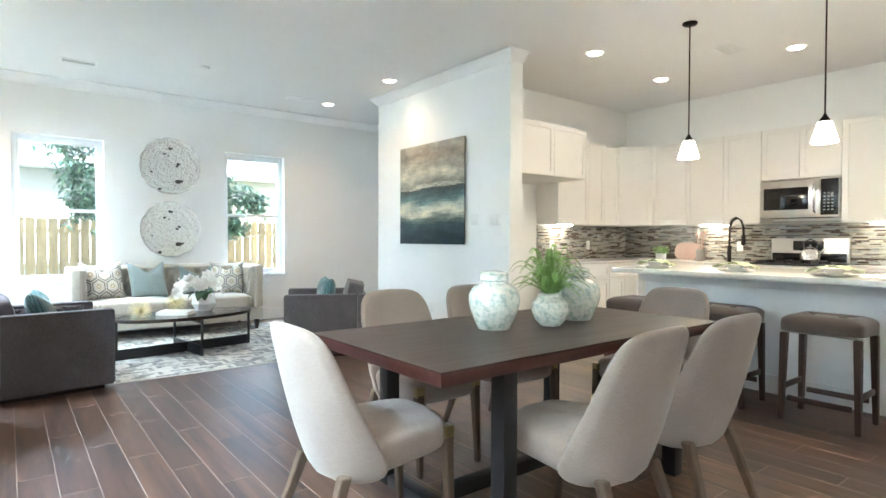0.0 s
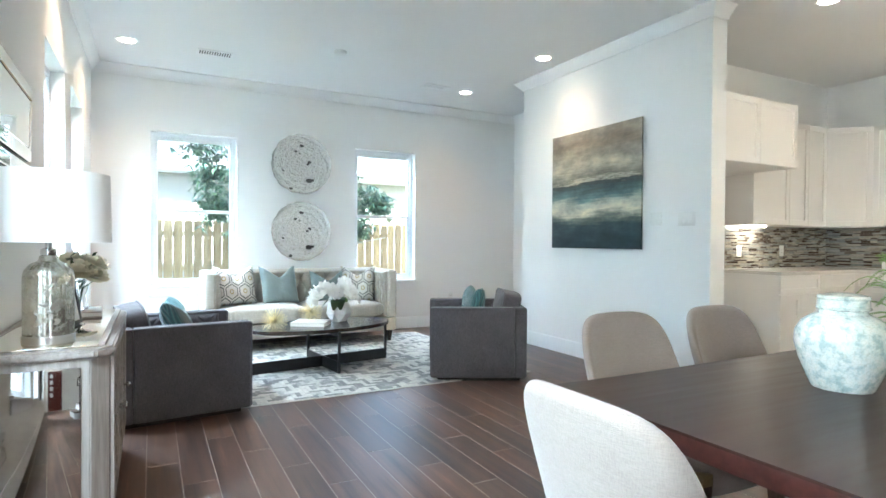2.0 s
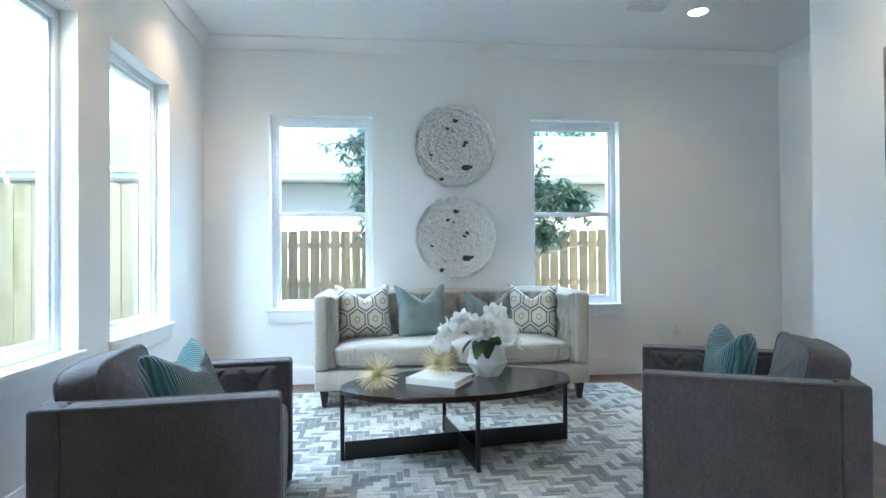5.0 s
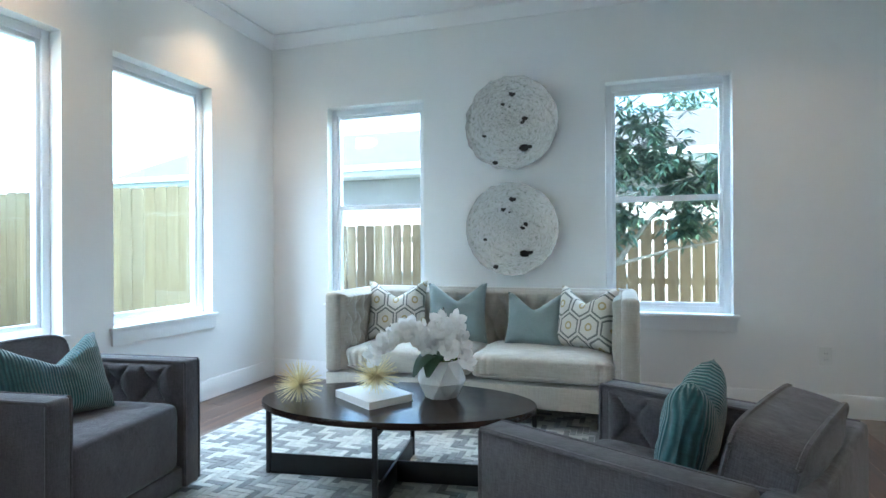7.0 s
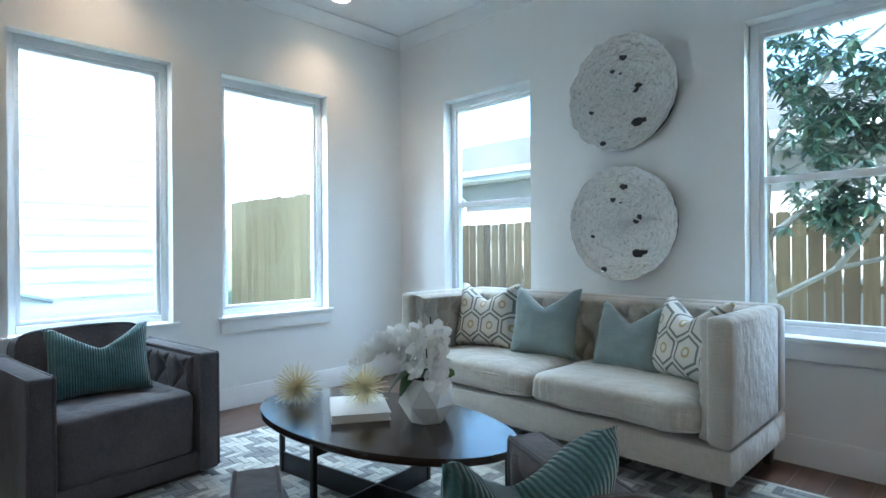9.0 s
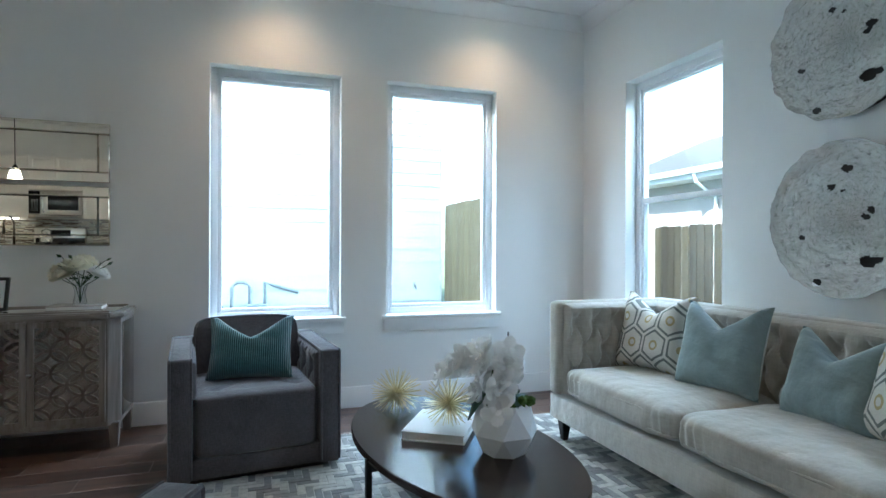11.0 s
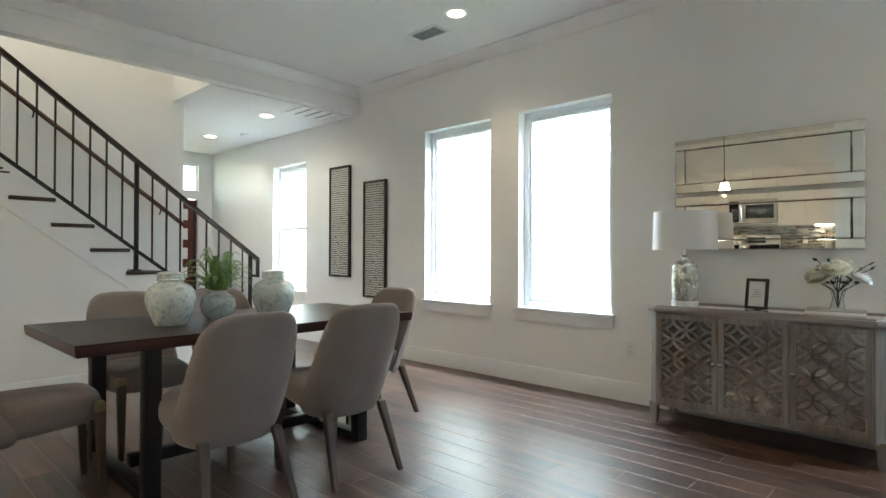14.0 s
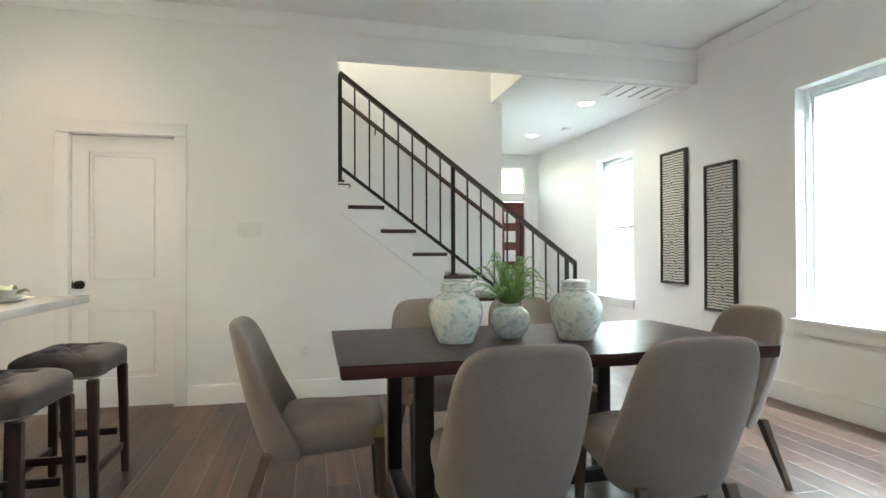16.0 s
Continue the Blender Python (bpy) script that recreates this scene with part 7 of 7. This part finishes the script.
def far_house():
    h = thing("far_house", "pale stucco house with a shingle roof and white gutter", "house", at=(0, 15.0, 0))
    part("wall", boxes((-9.0, 11.0, 0.0, 7.0, GZ, 2.72)), M["stucco"], h)
    bm = bmesh.new()
    q = [bm.verts.new(p) for p in ((-9.6, -0.6, 2.86), (11.6, -0.6, 2.86), (11.6, 3.6, 4.55), (-9.6, 3.6, 4.55), (-9.6, 7.6, 2.86), (11.6, 7.6, 2.86))]
    bm.faces.new((q[0], q[1], q[2], q[3])), bm.faces.new((q[3], q[2], q[5], q[4]))
    part("roof", bm, M["roof"], h, "grey shingle roof")
    part("gutter", box(-9.6, 11.6, -0.72, -0.6, 2.80, 2.92, 0.02), M["gutter"], h, "white gutter")
    part("fascia", box(-9.6, 11.6, -0.595, -0.55, 2.70, 2.855), M["gutter"], h)
    part("soffit", box(-9.6, 11.6, -0.55, 0.0, 2.70, 2.72), M["gutter"], h)
    for x in (-5.6, 2.6):
        part("downpipe", tube([(x, -0.66, 2.8), (x, -0.62, 2.62), (x, -0.06, 2.3), (x, -0.06, GZ)], 0.04, 8), M["gutter"], h)
    for x in (-3.5, 5.6):
        part("roof_vent", box(x, x + 0.4, 1.6, 2.0, 3.6, 4.0), M["gutter"], h)
    return h


far_house()


def leafy_tree(name, at, trunk, limbs, n_clumps, leaf, spread, seed, label, spots=None):
    rnd = random.Random(seed)
    t = thing(name, label, "tree", at=at)
    bm = bmesh.new()
    add_tube(bm, trunk, 0.05, 8, 0.03)
    for pts in limbs:
        add_tube(bm, pts, 0.030, 6, 0.010)
    part("trunk", bm, M["bark"], t, "pale bare trunk and limbs")
    bm = bmesh.new()
    for k in range(n_clumps):
        if spots:
            c0, r0 = rnd.choice(spots)
        else:
            c0, r0 = (0, 0, spread[3]), None
        if r0:
            c = Vector(c0) + Vector((rnd.gauss(0, 0.5), rnd.gauss(0, 0.45), rnd.gauss(0, 0.5))) * r0
        else:
            d = Vector((rnd.gauss(0, 1), rnd.gauss(0, 1), rnd.gauss(0, 1))).normalized() * rnd.uniform(0.45, 1) 
            c = Vector(c0) + Vector((d.x * spread[0], d.y * spread[1], d.z * spread[2]))
        for q in range(rnd.randint(9, 14)):
            a, e = rnd.uniform(0, 6.28), rnd.uniform(-0.75, 0.55)
            d = Vector((math.cos(a) * math.cos(e), math.sin(a) * math.cos(e), math.sin(e)))
            s = d.cross(Vector((0, 0, 1))).normalized()
            ln = leaf * rnd.uniform(0.7, 1.15)
            w = ln * 0.125
            drop = Vector((0, 0, -ln * 0.22))
            v = [bm.verts.new(p) for p in (c, c + d * ln * 0.35 + s * w, c + d * ln * 0.75 + s * w * 0.7 + drop * 0.5, c + d * ln + drop, c + d * ln * 0.75 - s * w * 0.7 + drop * 0.5, c + d * ln * 0.35 - s * w)]
            bm.faces.new(v)
    tagged(part("crown", bm, M["tree_leaf"], t, "long drooping glossy leaves in rosettes"), kind="stuff")
    return t


leafy_tree("loquat_tree", (2.35, 10.3, GZ), [(0, 0, 0), (0.12, 0, 0.8), (0.05, -0.05, 1.5), (0.1, -0.1, 2.3), (-0.05, -0.1, 3.2)],
           [[(0.1, 0, 0.95), (0.6, -0.1, 1.25), (1.2, -0.1, 1.42), (1.9, 0, 1.55)], [(0.05, 0, 1.5), (0.7, -0.2, 2.0), (1.4, -0.2, 2.2)], [(0.05, 0, 1.6), (-0.5, -0.1, 2.1), (-0.95, 0, 2.4)], [(0.1, -0.1, 2.3), (0.6, -0.2, 2.9), (1.1, -0.1, 3.3)], [(0.6, -0.1, 1.25), (1.0, -0.2, 1.8), (1.5, 0.1, 1.95)]],
           980, 0.14, None, 5, "evergreen tree with long drooping leaves on pale limbs",
           [((0.45, -0.1, 2.6), 0.5), ((0.7, -0.1, 2.2), 0.5), ((0.3, 0, 3.1), 0.6), ((-0.9, 0, 2.5), 0.36), ((-0.95, 0, 3.0), 0.4), ((-0.9, 0, 2.0), 0.24), ((1.2, -0.1, 2.25), 0.35), ((1.35, -0.1, 1.75), 0.26), ((1.75, 0, 2.15), 0.28), ((0.9, 0, 2.6), 0.4), ((0.6, -0.1, 1.75), 0.22)])
leafy_tree("oak_tree", (7.5, 24.0, GZ), [(0, 0, 0), (0.1, 0, 2.5), (0, 0, 5)], [[(0, 0, 3), (1.5, 0, 5), (2.5, 0, 6)], [(0, 0, 3), (-1.5, 0, 5), (-2.5, 0, 6)]],
           900, 0.30, (4.6, 3.0, 2.4, 5.4), 8, "broad leafy tree behind the far roof")

# ---- floor planks, 0.155 x 0.915 m in a third-step bond along y ----
PW, PL, J = 0.155, 0.915, 0.0038
floor_ob = bpy.data.objects["floor"]


def plank_mesh(w, l):
    bm = bmesh.new()
    a = [bm.verts.new((x, y, -0.008)) for x, y in ((0, 0), (w, 0), (w, l), (0, l))]
    e = 0.0012
    b = [bm.verts.new((x, y, -0.0005)) for x, y in ((0, 0), (w, 0), (w, l), (0, l))]
    c = [bm.verts.new((x, y, 0.0)) for x, y in ((e, e), (w - e, e), (w - e, l - e), (e, l - e))]
    for lo_, hi_ in ((a, b), (b, c)):
        for k in range(4):
            bm.faces.new((lo_[k], lo_[(k + 1) % 4], hi_[(k + 1) % 4], hi_[k]))
    bm.faces.new(c)
    me = bpy.data.meshes.new("plank")
    bm.to_mesh(me), bm.free()
    me.materials.append(M["plank"])
    return me


shared = {}


def lay(x0, x1, y0, y1):
    k0, k1 = math.floor((x0 - 2.556) / PW), math.ceil((x1 - 2.556) / PW)
    for k in range(k0, k1):
        xa, xb = max(x0, 2.556 + k * PW), min(x1, 2.556 + (k + 1) * PW)
        if xb - xa < 0.01:
            continue
        off = 4.895 - (k % 3) * 0.305
        y = off - math.ceil((off - y0) / PL) * PL
        while y < y1:
            ya, yb = max(y0, y), min(y1, y + PL)
            if yb - ya > 0.01:
                key = (round(xb - xa - J, 3), round(yb - ya - J, 3))
                if key not in shared:
                    shared[key] = plank_mesh(*key)
                o = new("plank", shared[key])
                o.location = (xa + J / 2, ya + J / 2, 0)
                o.parent = floor_ob
            y += PL


lay(0.0, PIER, SOUTH, NORTH)
lay(PIER, 7.75, SOUTH, 3.96)
lay(PIER + 0.17, 5.4, 6.45, NORTH)
lay(4.62, 5.8, 3.96, KB)
lay(0.0, 1.6, -4.1, SOUTH)
